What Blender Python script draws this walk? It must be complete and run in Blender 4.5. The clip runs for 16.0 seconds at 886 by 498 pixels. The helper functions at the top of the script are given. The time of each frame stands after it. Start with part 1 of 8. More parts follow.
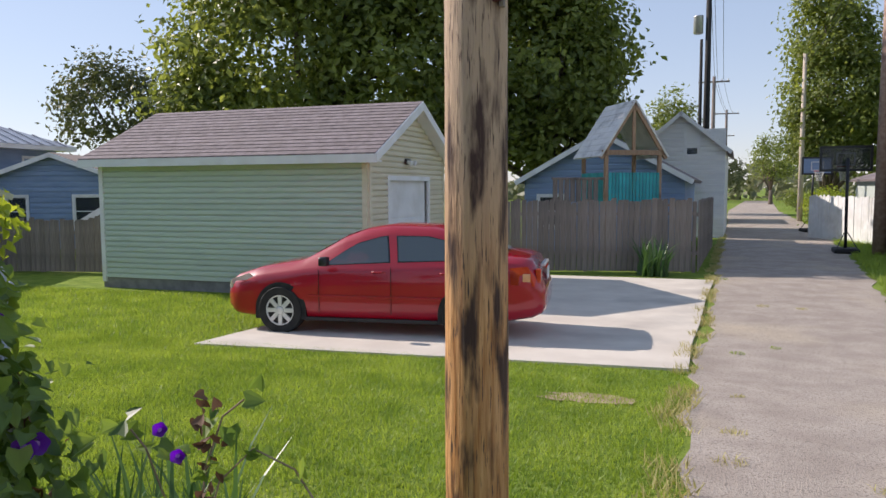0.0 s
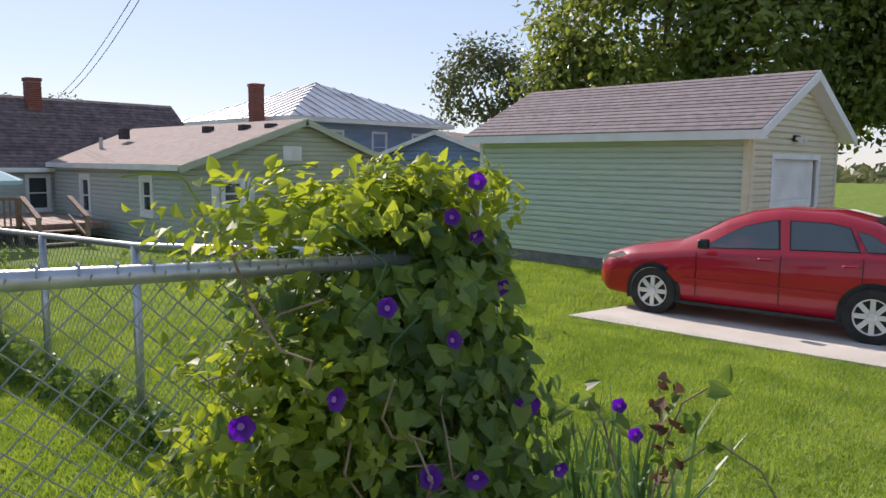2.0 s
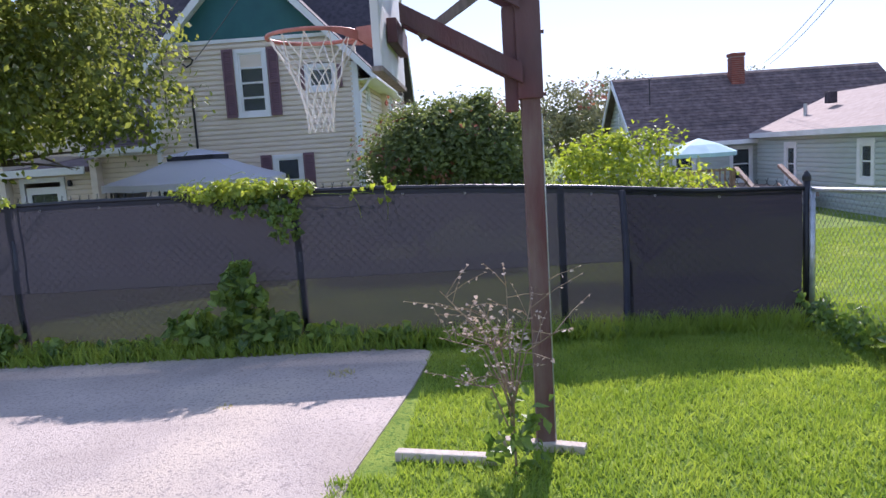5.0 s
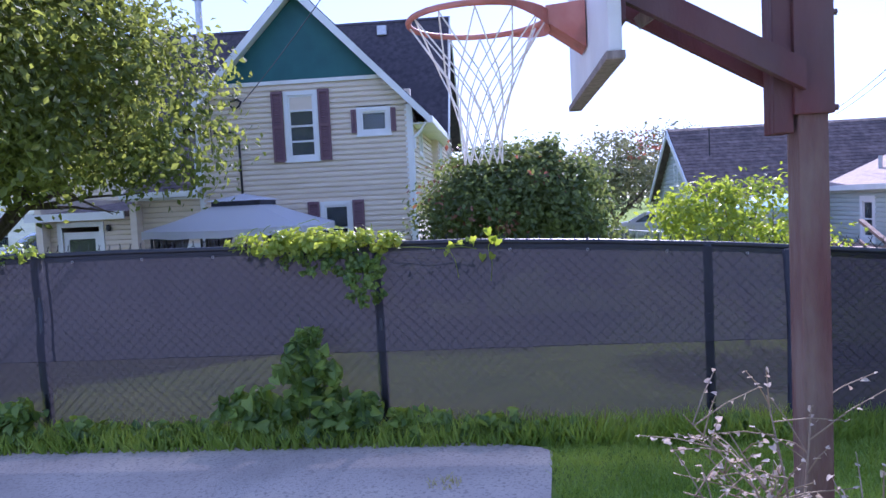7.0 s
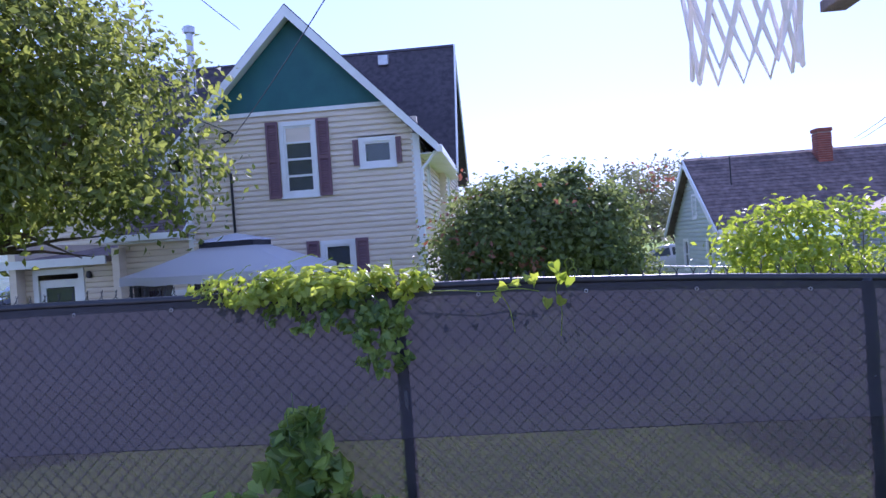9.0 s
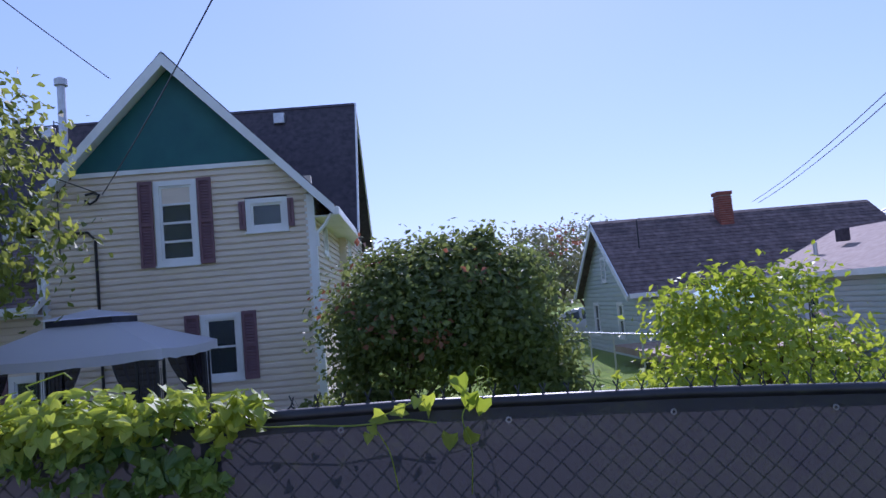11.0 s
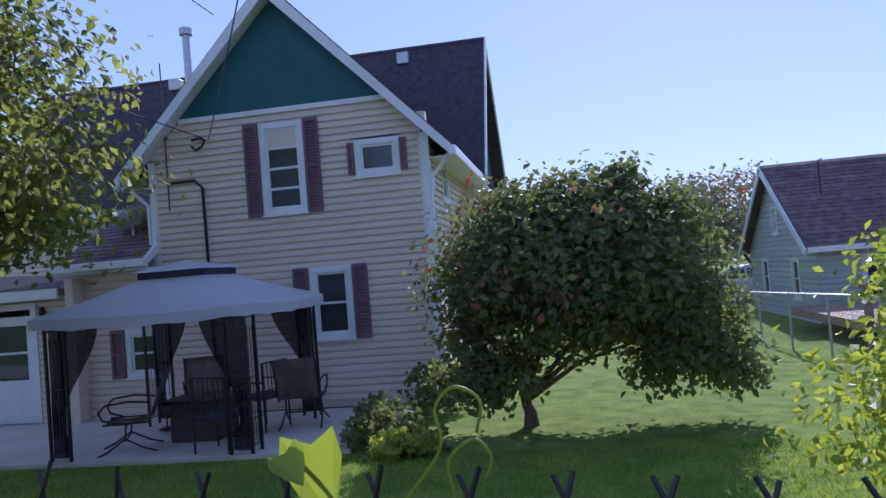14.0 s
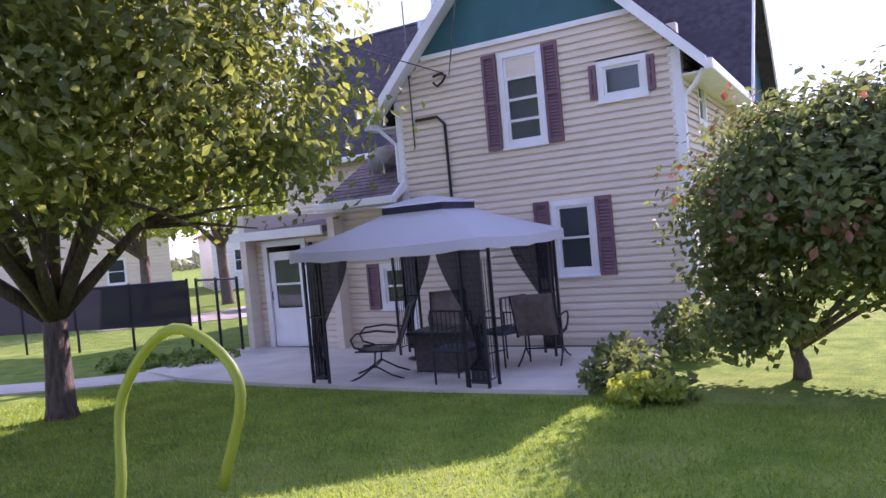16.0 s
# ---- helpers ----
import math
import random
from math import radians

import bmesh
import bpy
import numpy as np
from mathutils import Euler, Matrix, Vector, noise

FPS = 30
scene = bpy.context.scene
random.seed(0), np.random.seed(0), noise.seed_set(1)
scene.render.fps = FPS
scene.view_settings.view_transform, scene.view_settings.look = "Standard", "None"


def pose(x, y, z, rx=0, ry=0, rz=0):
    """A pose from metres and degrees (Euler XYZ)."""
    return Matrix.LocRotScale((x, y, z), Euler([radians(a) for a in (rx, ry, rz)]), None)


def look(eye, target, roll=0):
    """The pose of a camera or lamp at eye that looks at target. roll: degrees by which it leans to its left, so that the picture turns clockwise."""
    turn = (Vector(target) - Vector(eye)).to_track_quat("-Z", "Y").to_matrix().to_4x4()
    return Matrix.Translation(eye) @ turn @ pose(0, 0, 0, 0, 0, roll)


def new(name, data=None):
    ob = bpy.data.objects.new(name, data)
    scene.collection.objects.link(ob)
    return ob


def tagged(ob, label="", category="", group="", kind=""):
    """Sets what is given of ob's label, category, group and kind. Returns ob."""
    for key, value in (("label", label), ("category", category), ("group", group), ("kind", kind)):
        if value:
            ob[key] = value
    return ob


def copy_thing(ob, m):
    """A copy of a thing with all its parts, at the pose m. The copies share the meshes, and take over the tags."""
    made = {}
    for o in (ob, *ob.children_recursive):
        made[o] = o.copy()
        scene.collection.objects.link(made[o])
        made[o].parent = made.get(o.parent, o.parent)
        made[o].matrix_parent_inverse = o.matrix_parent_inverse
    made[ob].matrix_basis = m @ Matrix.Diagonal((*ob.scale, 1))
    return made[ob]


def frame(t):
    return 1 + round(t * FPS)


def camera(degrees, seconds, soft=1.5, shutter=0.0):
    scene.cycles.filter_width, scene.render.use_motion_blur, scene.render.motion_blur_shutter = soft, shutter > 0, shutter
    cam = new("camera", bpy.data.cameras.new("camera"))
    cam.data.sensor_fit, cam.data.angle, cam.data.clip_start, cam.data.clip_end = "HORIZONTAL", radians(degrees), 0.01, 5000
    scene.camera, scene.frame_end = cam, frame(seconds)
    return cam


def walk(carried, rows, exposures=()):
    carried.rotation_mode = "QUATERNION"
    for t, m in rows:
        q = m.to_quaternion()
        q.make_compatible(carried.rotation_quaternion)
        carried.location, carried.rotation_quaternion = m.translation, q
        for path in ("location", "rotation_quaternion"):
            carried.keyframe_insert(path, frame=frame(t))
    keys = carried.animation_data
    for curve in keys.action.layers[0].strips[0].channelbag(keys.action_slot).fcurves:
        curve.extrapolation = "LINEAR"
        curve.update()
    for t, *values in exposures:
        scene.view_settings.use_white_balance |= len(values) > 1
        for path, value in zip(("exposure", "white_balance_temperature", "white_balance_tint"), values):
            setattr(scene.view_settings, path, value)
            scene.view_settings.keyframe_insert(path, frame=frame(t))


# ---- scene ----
cam = camera(62.7, 16.0)
PATH = [
    (0, (0.636, -0.457, 1.507), (0.051, 1.448, 1.339), -0.3),
    (0.5, (0.652, -0.415, 1.498), (0.175, 1.520, 1.326), 0.1),
    (1, (0.582, -0.492, 1.489), (-0.157, 1.357, 1.300), 0.0),
    (1.5, (0.466, -0.538, 1.473), (-0.672, 1.095, 1.285), -0.3),
    (2, (0.235, -0.600, 1.510), (-1.140, 0.833, 1.277), 0.6),
    (2.5, (0.13, -0.645, 1.50), (-1.514, 0.465, 1.237), 0.6),
    (3, (-0.003, -0.664, 1.431), (-1.837, 0.081, 1.143), 0.0),
    (3.5, (-0.172, -0.826, 1.411), (-2.125, -0.545, 1.086), -0.5),
    (4, (-0.315, -1.065, 1.414), (-2.291, -1.133, 1.113), -2.7),
    (4.2, (-0.346, -1.185, 1.395), (-2.323, -1.283, 1.11), -3.6),
    (6.3, (-1.372, -1.969, 1.41), (-3.358, -2.091, 1.212), -2.6),
    (6.5, (-1.471, -2.032, 1.411), (-3.458, -2.172, 1.235), -2.7),
    (7, (-1.753, -2.205, 1.407), (-3.741, -2.38, 1.287), -2.8),
    (7.5, (-2.105, -2.288, 1.4), (-4.094, -2.489, 1.326), -3.2),
    (8, (-2.427, -2.377, 1.367), (-4.415, -2.588, 1.315), -3.7),
    (8.5, (-2.766, -2.423, 1.341), (-4.756, -2.622, 1.302), -3.7),
    (9, (-3.143, -2.558, 1.354), (-5.135, -2.729, 1.344), -4.0),
    (9.5, (-3.418, -2.586, 1.414), (-5.414, -2.7, 1.453), -3.8),
    (10, (-3.81, -2.575, 1.481), (-5.807, -2.607, 1.586), -3.7),
    (10.2, (-3.941, -2.559, 1.488), (-5.936, -2.536, 1.621), -3.5),
    (12.3, (-5.282, -2.288, 1.415), (-7.274, -2.166, 1.549), -5.8),
    (12.5, (-5.437, -2.283, 1.412), (-7.431, -2.186, 1.526), -5.8),
    (13, (-5.67, -2.216, 1.4), (-7.668, -2.229, 1.485), -5.3),
    (13.5, (-5.92, -2.17, 1.386), (-7.913, -2.326, 1.457), -4.8),
    (14, (-6.147, -2.124, 1.359), (-8.119, -2.454, 1.424), -4.7),
    (14.5, (-6.326, -2.156, 1.37), (-8.262, -2.657, 1.417), -4.8),
    (15, (-6.526, -2.132, 1.329), (-8.41, -2.803, 1.354), -5.1),
    (15.5, (-6.618, -2.11, 1.284), (-8.437, -2.942, 1.28), -5.3),
    (16, (-6.718, -2.065, 1.266), (-8.45, -3.063, 1.224), -5.2),
]
walk(cam, [(t, look(eye, goal, roll)) for t, eye, goal, roll in PATH],
     [(0, 0.1, 6150, 20), (3.0, 0.2, 6100, 20), (4.2, 0.4, 5850, 24), (6.5, 0.9, 5000, 36), (9.0, 0.8, 4850, 42), (10.0, 0.3, 4950, 34), (12.5, -0.05, 4850, 34), (14.5, 0.15, 4900, 36), (15.2, 0.65, 5150, 44), (16.0, 1.15, 5650, 52)])

# ---- sky, sun ----
SUN_DIR = Vector((-0.985, 0.172, 0.0)).normalized()
SUN_EL = radians(34)
world = bpy.data.worlds.new("world")
scene.world = world
world.use_nodes = True
wn = world.node_tree
sky = wn.nodes.new("ShaderNodeTexSky")
sky.sky_type, sky.sun_disc = "NISHITA", False
sky.sun_elevation = SUN_EL
sky.sun_rotation = math.atan2(SUN_DIR.x, SUN_DIR.y)
sky.air_density, sky.dust_density, sky.ozone_density = 1.0, 0.1, 3.0
sat = wn.nodes.new("ShaderNodeHueSaturation")
sat.inputs["Saturation"].default_value = 1.05
gam = wn.nodes.new("ShaderNodeGamma")
gam.inputs["Gamma"].default_value = 0.45
wn.links.new(sky.outputs["Color"], sat.inputs["Color"])
wn.links.new(sat.outputs["Color"], gam.inputs["Color"])
wn.links.new(gam.outputs["Color"], wn.nodes["Background"].inputs["Color"])
wn.nodes["Background"].inputs["Strength"].default_value = 0.325
sun = new("sun", bpy.data.lights.new("sun", "SUN"))
sun.data.energy, sun.data.angle, sun.data.color = 5.0, radians(0.6), (1.0, 0.90, 0.74)
sun_to = Vector((SUN_DIR.x * math.cos(SUN_EL), SUN_DIR.y * math.cos(SUN_EL), math.sin(SUN_EL)))
sun.matrix_world = look(sun_to * 60, (0, 0, 0))

# ---- materials ----
def node_mat(name):
    m = bpy.data.materials.new(name)
    m.use_nodes = True
    nt = m.node_tree
    return m, nt, nt.nodes["Principled BSDF"]


def ramp_mix(nt, fac, a, b):
    mix = nt.nodes.new("ShaderNodeMix")
    mix.data_type = "RGBA"
    nt.links.new(fac, mix.inputs[0])
    for sock, c in ((mix.inputs[6], a), (mix.inputs[7], b)):
        if isinstance(c, tuple):
            sock.default_value = (*c, 1)
        else:
            nt.links.new(c, sock)
    return mix.outputs[2]


def noise_fac(nt, scale, detail=4, stretch=(1, 1, 1), lo=0.35, hi=0.65, source="Position"):
    geo = nt.nodes.new("ShaderNodeNewGeometry") if source == "Position" else nt.nodes.new("ShaderNodeTexCoord")
    mp = nt.nodes.new("ShaderNodeMapping")
    mp.inputs["Scale"].default_value = stretch
    nt.links.new(geo.outputs[source], mp.inputs["Vector"])
    n = nt.nodes.new("ShaderNodeTexNoise")
    n.inputs["Scale"].default_value, n.inputs["Detail"].default_value = scale, detail
    nt.links.new(mp.outputs["Vector"], n.inputs["Vector"])
    r = nt.nodes.new("ShaderNodeMapRange")
    r.inputs["From Min"].default_value, r.inputs["From Max"].default_value = lo, hi
    nt.links.new(n.outputs["Fac"], r.inputs["Value"])
    return r.outputs["Result"]


def surface(name, a, b, scale=6.0, rough=0.7, metal=0.0, bump=0.2, fine=60.0, stretch=(1, 1, 1), third=None,
            third_scale=1.2, piece=0.0, source="Position", coat=0.0, speck=None, gloss=0.5):
    """A two-scale weathered surface: colours a and b, patches of a third, and fine relief; piece: tone shift per object."""
    m, nt, bs = node_mat(name)
    col = ramp_mix(nt, noise_fac(nt, scale, 5, stretch, source=source), a, b)
    if third:
        col = ramp_mix(nt, noise_fac(nt, third_scale, 5, stretch, 0.52, 0.75, source=source), col, third)
    if speck:
        col = ramp_mix(nt, noise_fac(nt, speck[1], 2, (1, 1, 1), 0.52, 0.68, source=source), col, speck[0])
    bs.inputs["Specular IOR Level"].default_value = gloss
    if piece:
        info = nt.nodes.new("ShaderNodeObjectInfo")
        mr = nt.nodes.new("ShaderNodeMapRange")
        mr.inputs["To Min"].default_value, mr.inputs["To Max"].default_value = 1 - piece, 1 + piece
        nt.links.new(info.outputs["Random"], mr.inputs["Value"])
        hsv = nt.nodes.new("ShaderNodeHueSaturation")
        nt.links.new(mr.outputs["Result"], hsv.inputs["Value"])
        nt.links.new(col, hsv.inputs["Color"])
        col = hsv.outputs["Color"]
    nt.links.new(col, bs.inputs["Base Color"])
    bs.inputs["Roughness"].default_value, bs.inputs["Metallic"].default_value = rough, metal
    bs.inputs["Coat Weight"].default_value = coat
    bs.inputs["Coat Roughness"].default_value = 0.05
    if bump:
        bp = nt.nodes.new("ShaderNodeBump")
        bp.inputs["Strength"].default_value, bp.inputs["Distance"].default_value = bump, 0.01
        nt.links.new(noise_fac(nt, fine, 3, stretch, 0.2, 0.8, source=source), bp.inputs["Height"])
        nt.links.new(bp.outputs["Normal"], bs.inputs["Normal"])
    return m


def foliage(name, dark, light, glow=0.35, rough=0.5, patch=1.1, patchy=0.45):
    """Leaves: tone by leaf, with light shining through."""
    m, nt, bs = node_mat(name)
    geo = nt.nodes.new("ShaderNodeNewGeometry")
    mix = nt.nodes.new("ShaderNodeMix")
    mix.inputs[0].default_value = patchy
    nt.links.new(geo.outputs["Random Per Island"], mix.inputs[2])
    nt.links.new(noise_fac(nt, patch, 3, (1, 1, 1), 0.36, 0.66), mix.inputs[3])
    col = ramp_mix(nt, mix.outputs[0], dark, light)
    nt.links.new(col, bs.inputs["Base Color"])
    bs.inputs["Roughness"].default_value = rough
    tr = nt.nodes.new("ShaderNodeBsdfTranslucent")
    hsv = nt.nodes.new("ShaderNodeHueSaturation")
    hsv.inputs["Value"].default_value, hsv.inputs["Saturation"].default_value = 1.7, 1.1
    hsv.inputs["Hue"].default_value = 0.485
    nt.links.new(col, hsv.inputs["Color"])
    nt.links.new(hsv.outputs["Color"], tr.inputs["Color"])
    ms = nt.nodes.new("ShaderNodeMixShader")
    ms.inputs[0].default_value = glow
    nt.links.new(bs.outputs[0], ms.inputs[1])
    nt.links.new(tr.outputs[0], ms.inputs[2])
    nt.links.new(ms.outputs[0], nt.nodes["Material Output"].inputs["Surface"])
    return m


def see_through(name, color, clear, rough=0.5, backlit=None, metal=0.0):
    """A net, screen or pane: part of the light goes straight through."""
    m, nt, bs = node_mat(name)
    bs.inputs["Base Color"].default_value = (*color, 1)
    bs.inputs["Roughness"].default_value, bs.inputs["Metallic"].default_value = rough, metal
    solid = bs.outputs[0]
    if backlit:
        tl, half = nt.nodes.new("ShaderNodeBsdfTranslucent"), nt.nodes.new("ShaderNodeMixShader")
        tl.inputs["Color"].default_value = (*backlit, 1)
        half.inputs[0].default_value = 0.5
        nt.links.new(solid, half.inputs[1])
        nt.links.new(tl.outputs[0], half.inputs[2])
        solid = half.outputs[0]
    tp = nt.nodes.new("ShaderNodeBsdfTransparent")
    ms = nt.nodes.new("ShaderNodeMixShader")
    ms.inputs[0].default_value = clear
    nt.links.new(solid, ms.inputs[1])
    nt.links.new(tp.outputs[0], ms.inputs[2])
    nt.links.new(ms.outputs[0], nt.nodes["Material Output"].inputs["Surface"])
    return m


M = {}
M["lawn"] = surface("lawn", (0.13, 0.20, 0.030), (0.25, 0.32, 0.055), 3.0, 1.0, 0, 0.9, 70, third=(0.28, 0.31, 0.085), third_scale=0.8, speck=((0.09, 0.17, 0.03), 40), gloss=0.1)
M["asphalt"] = surface("asphalt", (0.37, 0.315, 0.265), (0.47, 0.41, 0.35), 2.2, 0.95, 0, 0.8, 90, third=(0.53, 0.45, 0.34), third_scale=0.5, speck=((0.24, 0.205, 0.175), 55), gloss=0.2)
M["concrete"] = surface("concrete", (0.58, 0.52, 0.44), (0.67, 0.61, 0.52), 1.6, 0.9, 0, 0.25, 150, third=(0.42, 0.38, 0.33), third_scale=0.7)
M["drive"] = surface("drive", (0.42, 0.355, 0.31), (0.52, 0.445, 0.39), 1.6, 0.95, 0, 0.6, 90, third=(0.58, 0.49, 0.38), third_scale=0.8, speck=((0.33, 0.28, 0.25), 45), gloss=0.2)
M["dirt"] = surface("dirt", (0.30, 0.22, 0.14), (0.42, 0.32, 0.21), 6, 0.95, 0, 0.5, 60)
M["siding_tan"] = surface("siding_tan", (0.70, 0.60, 0.48), (0.75, 0.65, 0.53), 1.5, 0.55, 0, 0.12, 50, (1, 1, 6), piece=0.03)
M["siding_green"] = surface("siding_green", (0.52, 0.60, 0.51), (0.57, 0.65, 0.55), 1.2, 0.5, 0, 0.12, 50, (1, 1, 6), piece=0.04, third=(0.46, 0.53, 0.45))
M["siding_cream"] = surface("siding_cream", (0.66, 0.60, 0.44), (0.71, 0.66, 0.50), 1.2, 0.5, 0, 0.12, 50, (1, 1, 6), piece=0.03)
M["siding_sage"] = surface("siding_sage", (0.45, 0.50, 0.46), (0.51, 0.55, 0.51), 1.2, 0.6, 0, 0.12, 50, (1, 1, 6), piece=0.04)
M["siding_olive"] = surface("siding_olive", (0.42, 0.44, 0.34), (0.47, 0.49, 0.38), 1.2, 0.6, 0, 0.12, 50, (1, 1, 6), piece=0.04)
M["siding_blue"] = surface("siding_blue", (0.20, 0.29, 0.44), (0.25, 0.34, 0.49), 1.2, 0.6, 0, 0.12, 50, (1, 1, 6), piece=0.04)
M["siding_white"] = surface("siding_white", (0.74, 0.74, 0.73), (0.80, 0.80, 0.78), 1.2, 0.5, 0, 0.1, 50, (1, 1, 6), piece=0.03)
M["trim"] = surface("trim", (0.78, 0.78, 0.77), (0.83, 0.83, 0.82), 3, 0.45, 0, 0.05, 60, third=(0.68, 0.67, 0.64))
M["teal"] = surface("teal", (0.018, 0.10, 0.11), (0.025, 0.125, 0.13), 2, 0.6, 0, 0.1, 40)
M["shutter"] = surface("shutter", (0.155, 0.085, 0.105), (0.19, 0.105, 0.125), 5, 0.55, 0, 0.1, 60)
M["shingle_dark"] = surface("shingle_dark", (0.045, 0.038, 0.048), (0.085, 0.07, 0.08), 7, 0.9, 0, 0.5, 70, third=(0.06, 0.05, 0.06))
M["shingle_grey"] = surface("shingle_grey", (0.19, 0.155, 0.155), (0.28, 0.235, 0.235), 6, 0.9, 0, 0.5, 70, piece=0.10, third=(0.23, 0.19, 0.18))
M["shingle_brown"] = surface("shingle_brown", (0.12, 0.085, 0.08), (0.22, 0.16, 0.15), 5, 0.9, 0, 0.6, 60, piece=0.14, third=(0.08, 0.06, 0.06))
M["shingle_tan"] = surface("shingle_tan", (0.28, 0.21, 0.18), (0.36, 0.28, 0.24), 5, 0.9, 0, 0.4, 60, third=(0.31, 0.24, 0.21))
M["shingle_white"] = surface("shingle_white", (0.76, 0.74, 0.73), (0.84, 0.82, 0.81), 4, 0.7, 0, 0.4, 60, third=(0.30, 0.29, 0.29), third_scale=1.6)
M["tin"] = surface("tin", (0.50, 0.50, 0.52), (0.62, 0.62, 0.64), 2, 0.4, 0.55, 0.1, 40, third=(0.36, 0.33, 0.33), third_scale=0.6)
M["old_wood"] = surface("old_wood", (0.20, 0.165, 0.145), (0.30, 0.25, 0.22), 9, 0.9, 0, 0.5, 30, (5, 5, 0.5), piece=0.16, third=(0.14, 0.115, 0.10), source="Object")
M["raw_wood"] = surface("raw_wood", (0.33, 0.20, 0.13), (0.44, 0.29, 0.19), 8, 0.8, 0, 0.4, 30, (4, 4, 0.5), piece=0.1)
M["deck_wood"] = surface("deck_wood", (0.26, 0.16, 0.12), (0.38, 0.27, 0.21), 8, 0.8, 0, 0.4, 30, piece=0.1)
M["pale_plank"] = surface("pale_plank", (0.50, 0.42, 0.34), (0.62, 0.54, 0.45), 5, 0.85, 0, 0.4, 30, (3, 3, 0.5), piece=0.08, third=(0.36, 0.28, 0.21))
M["white_wood"] = surface("white_wood", (0.70, 0.70, 0.68), (0.80, 0.80, 0.78), 4, 0.6, 0, 0.15, 40, piece=0.05, third=(0.58, 0.56, 0.52))
M["teal_slat"] = surface("teal_slat", (0.02, 0.30, 0.33), (0.03, 0.40, 0.42), 3, 0.5, 0, 0.1, 40, piece=0.2)
M["galv"] = surface("galv", (0.42, 0.44, 0.46), (0.56, 0.58, 0.60), 14, 0.42, 0.75, 0.1, 80, third=(0.34, 0.34, 0.35))
M["wire"] = surface("wire", (0.30, 0.32, 0.33), (0.44, 0.46, 0.47), 20, 0.45, 0.7, 0.0)
M["black_wire"] = surface("black_wire", (0.012, 0.012, 0.014), (0.03, 0.03, 0.034), 20, 0.4, 0.0, 0.0)
M["black_paint"] = surface("black_paint", (0.010, 0.010, 0.013), (0.022, 0.022, 0.026), 9, 0.4, 0.0, 0.05, 60)
M["rubber"] = surface("rubber", (0.012, 0.012, 0.012), (0.025, 0.025, 0.024), 9, 0.8, 0.0, 0.2, 60)
M["rust_red"] = surface("rust_red", (0.075, 0.018, 0.02), (0.13, 0.035, 0.035), 5, 0.6, 0, 0.25, 50, (1, 1, 0.4), third=(0.12, 0.09, 0.085), third_scale=1.6)
M["post_paint"] = surface("post_paint", (0.12, 0.05, 0.045), (0.20, 0.14, 0.115), 5, 0.75, 0, 0.4, 40, (2, 2, 0.5), third=(0.12, 0.024, 0.028), third_scale=2.2)
M["rim"] = surface("rim", (0.42, 0.13, 0.09), (0.52, 0.22, 0.17), 9, 0.5, 0.1, 0.15, 60, third=(0.20, 0.10, 0.07), third_scale=7)
M["net"] = surface("net", (0.66, 0.62, 0.56), (0.76, 0.73, 0.68), 20, 0.8, 0, 0.1, 80)
M["brick"] = surface("brick", (0.23, 0.07, 0.05), (0.32, 0.11, 0.08), 9, 0.9, 0, 0.3, 40, piece=0.18)
M["mortar"] = surface("mortar", (0.30, 0.24, 0.21), (0.36, 0.29, 0.26), 9, 0.95, 0, 0.3, 40)
M["bark"] = surface("bark", (0.09, 0.065, 0.05), (0.17, 0.13, 0.105), 9, 0.95, 0, 0.9, 25, (3, 3, 0.6), third=(0.20, 0.17, 0.145))
M["twig"] = surface("twig", (0.22, 0.15, 0.10), (0.32, 0.24, 0.16), 20, 0.9, 0, 0.2, 60)
M["leaf_maple"] = foliage("leaf_maple", (0.065, 0.098, 0.024), (0.28, 0.33, 0.075), 0.45, 0.45, 0.75, 0.5)
M["leaf_tree"] = foliage("leaf_tree", (0.062, 0.088, 0.025), (0.26, 0.30, 0.066), 0.5, 0.6, 1.0, 0.5)
M["leaf_shrub"] = foliage("leaf_shrub", (0.068, 0.102, 0.036), (0.21, 0.25, 0.075), 0.45, 0.58, 1.6, 0.4)
M["leaf_lime"] = foliage("leaf_lime", (0.15, 0.22, 0.026), (0.36, 0.42, 0.065), 0.5)
M["leaf_vine"] = foliage("leaf_vine", (0.045, 0.10, 0.024), (0.25, 0.35, 0.06), 0.4, 0.45, 5.0, 0.4)
# far leaves: distance haze put into the colour, paler and greyer
M["leaf_far_haze"] = foliage("leaf_far_haze", (0.1, 0.115, 0.055), (0.21, 0.22, 0.11), 0.3)
M["leaf_dark"] = foliage("leaf_dark", (0.05, 0.065, 0.024), (0.13, 0.145, 0.05), 0.3)
M["leaf_red"] = foliage("leaf_red", (0.2, 0.08, 0.045), (0.3, 0.15, 0.08), 0.3)
M["grass"] = foliage("grass", (0.135, 0.225, 0.030), (0.33, 0.42, 0.075), 0.4, 0.55, 1.6, 0.55)
M["dry_grass"] = foliage("dry_grass", (0.34, 0.31, 0.11), (0.5, 0.46, 0.2), 0.3, 0.7)
M["blade"] = foliage("blade", (0.045, 0.105, 0.030), (0.105, 0.195, 0.060), 0.25, 0.4)
M["petal"] = foliage("petal", (0.1, 0.012, 0.26), (0.19, 0.04, 0.42), 0.45, 0.5)
M["petal_core"] = foliage("petal_core", (0.45, 0.20, 0.55), (0.6, 0.35, 0.7), 0.4, 0.5)
M["dead_leaf"] = foliage("dead_leaf", (0.09, 0.045, 0.025), (0.20, 0.12, 0.07), 0.15, 0.8)
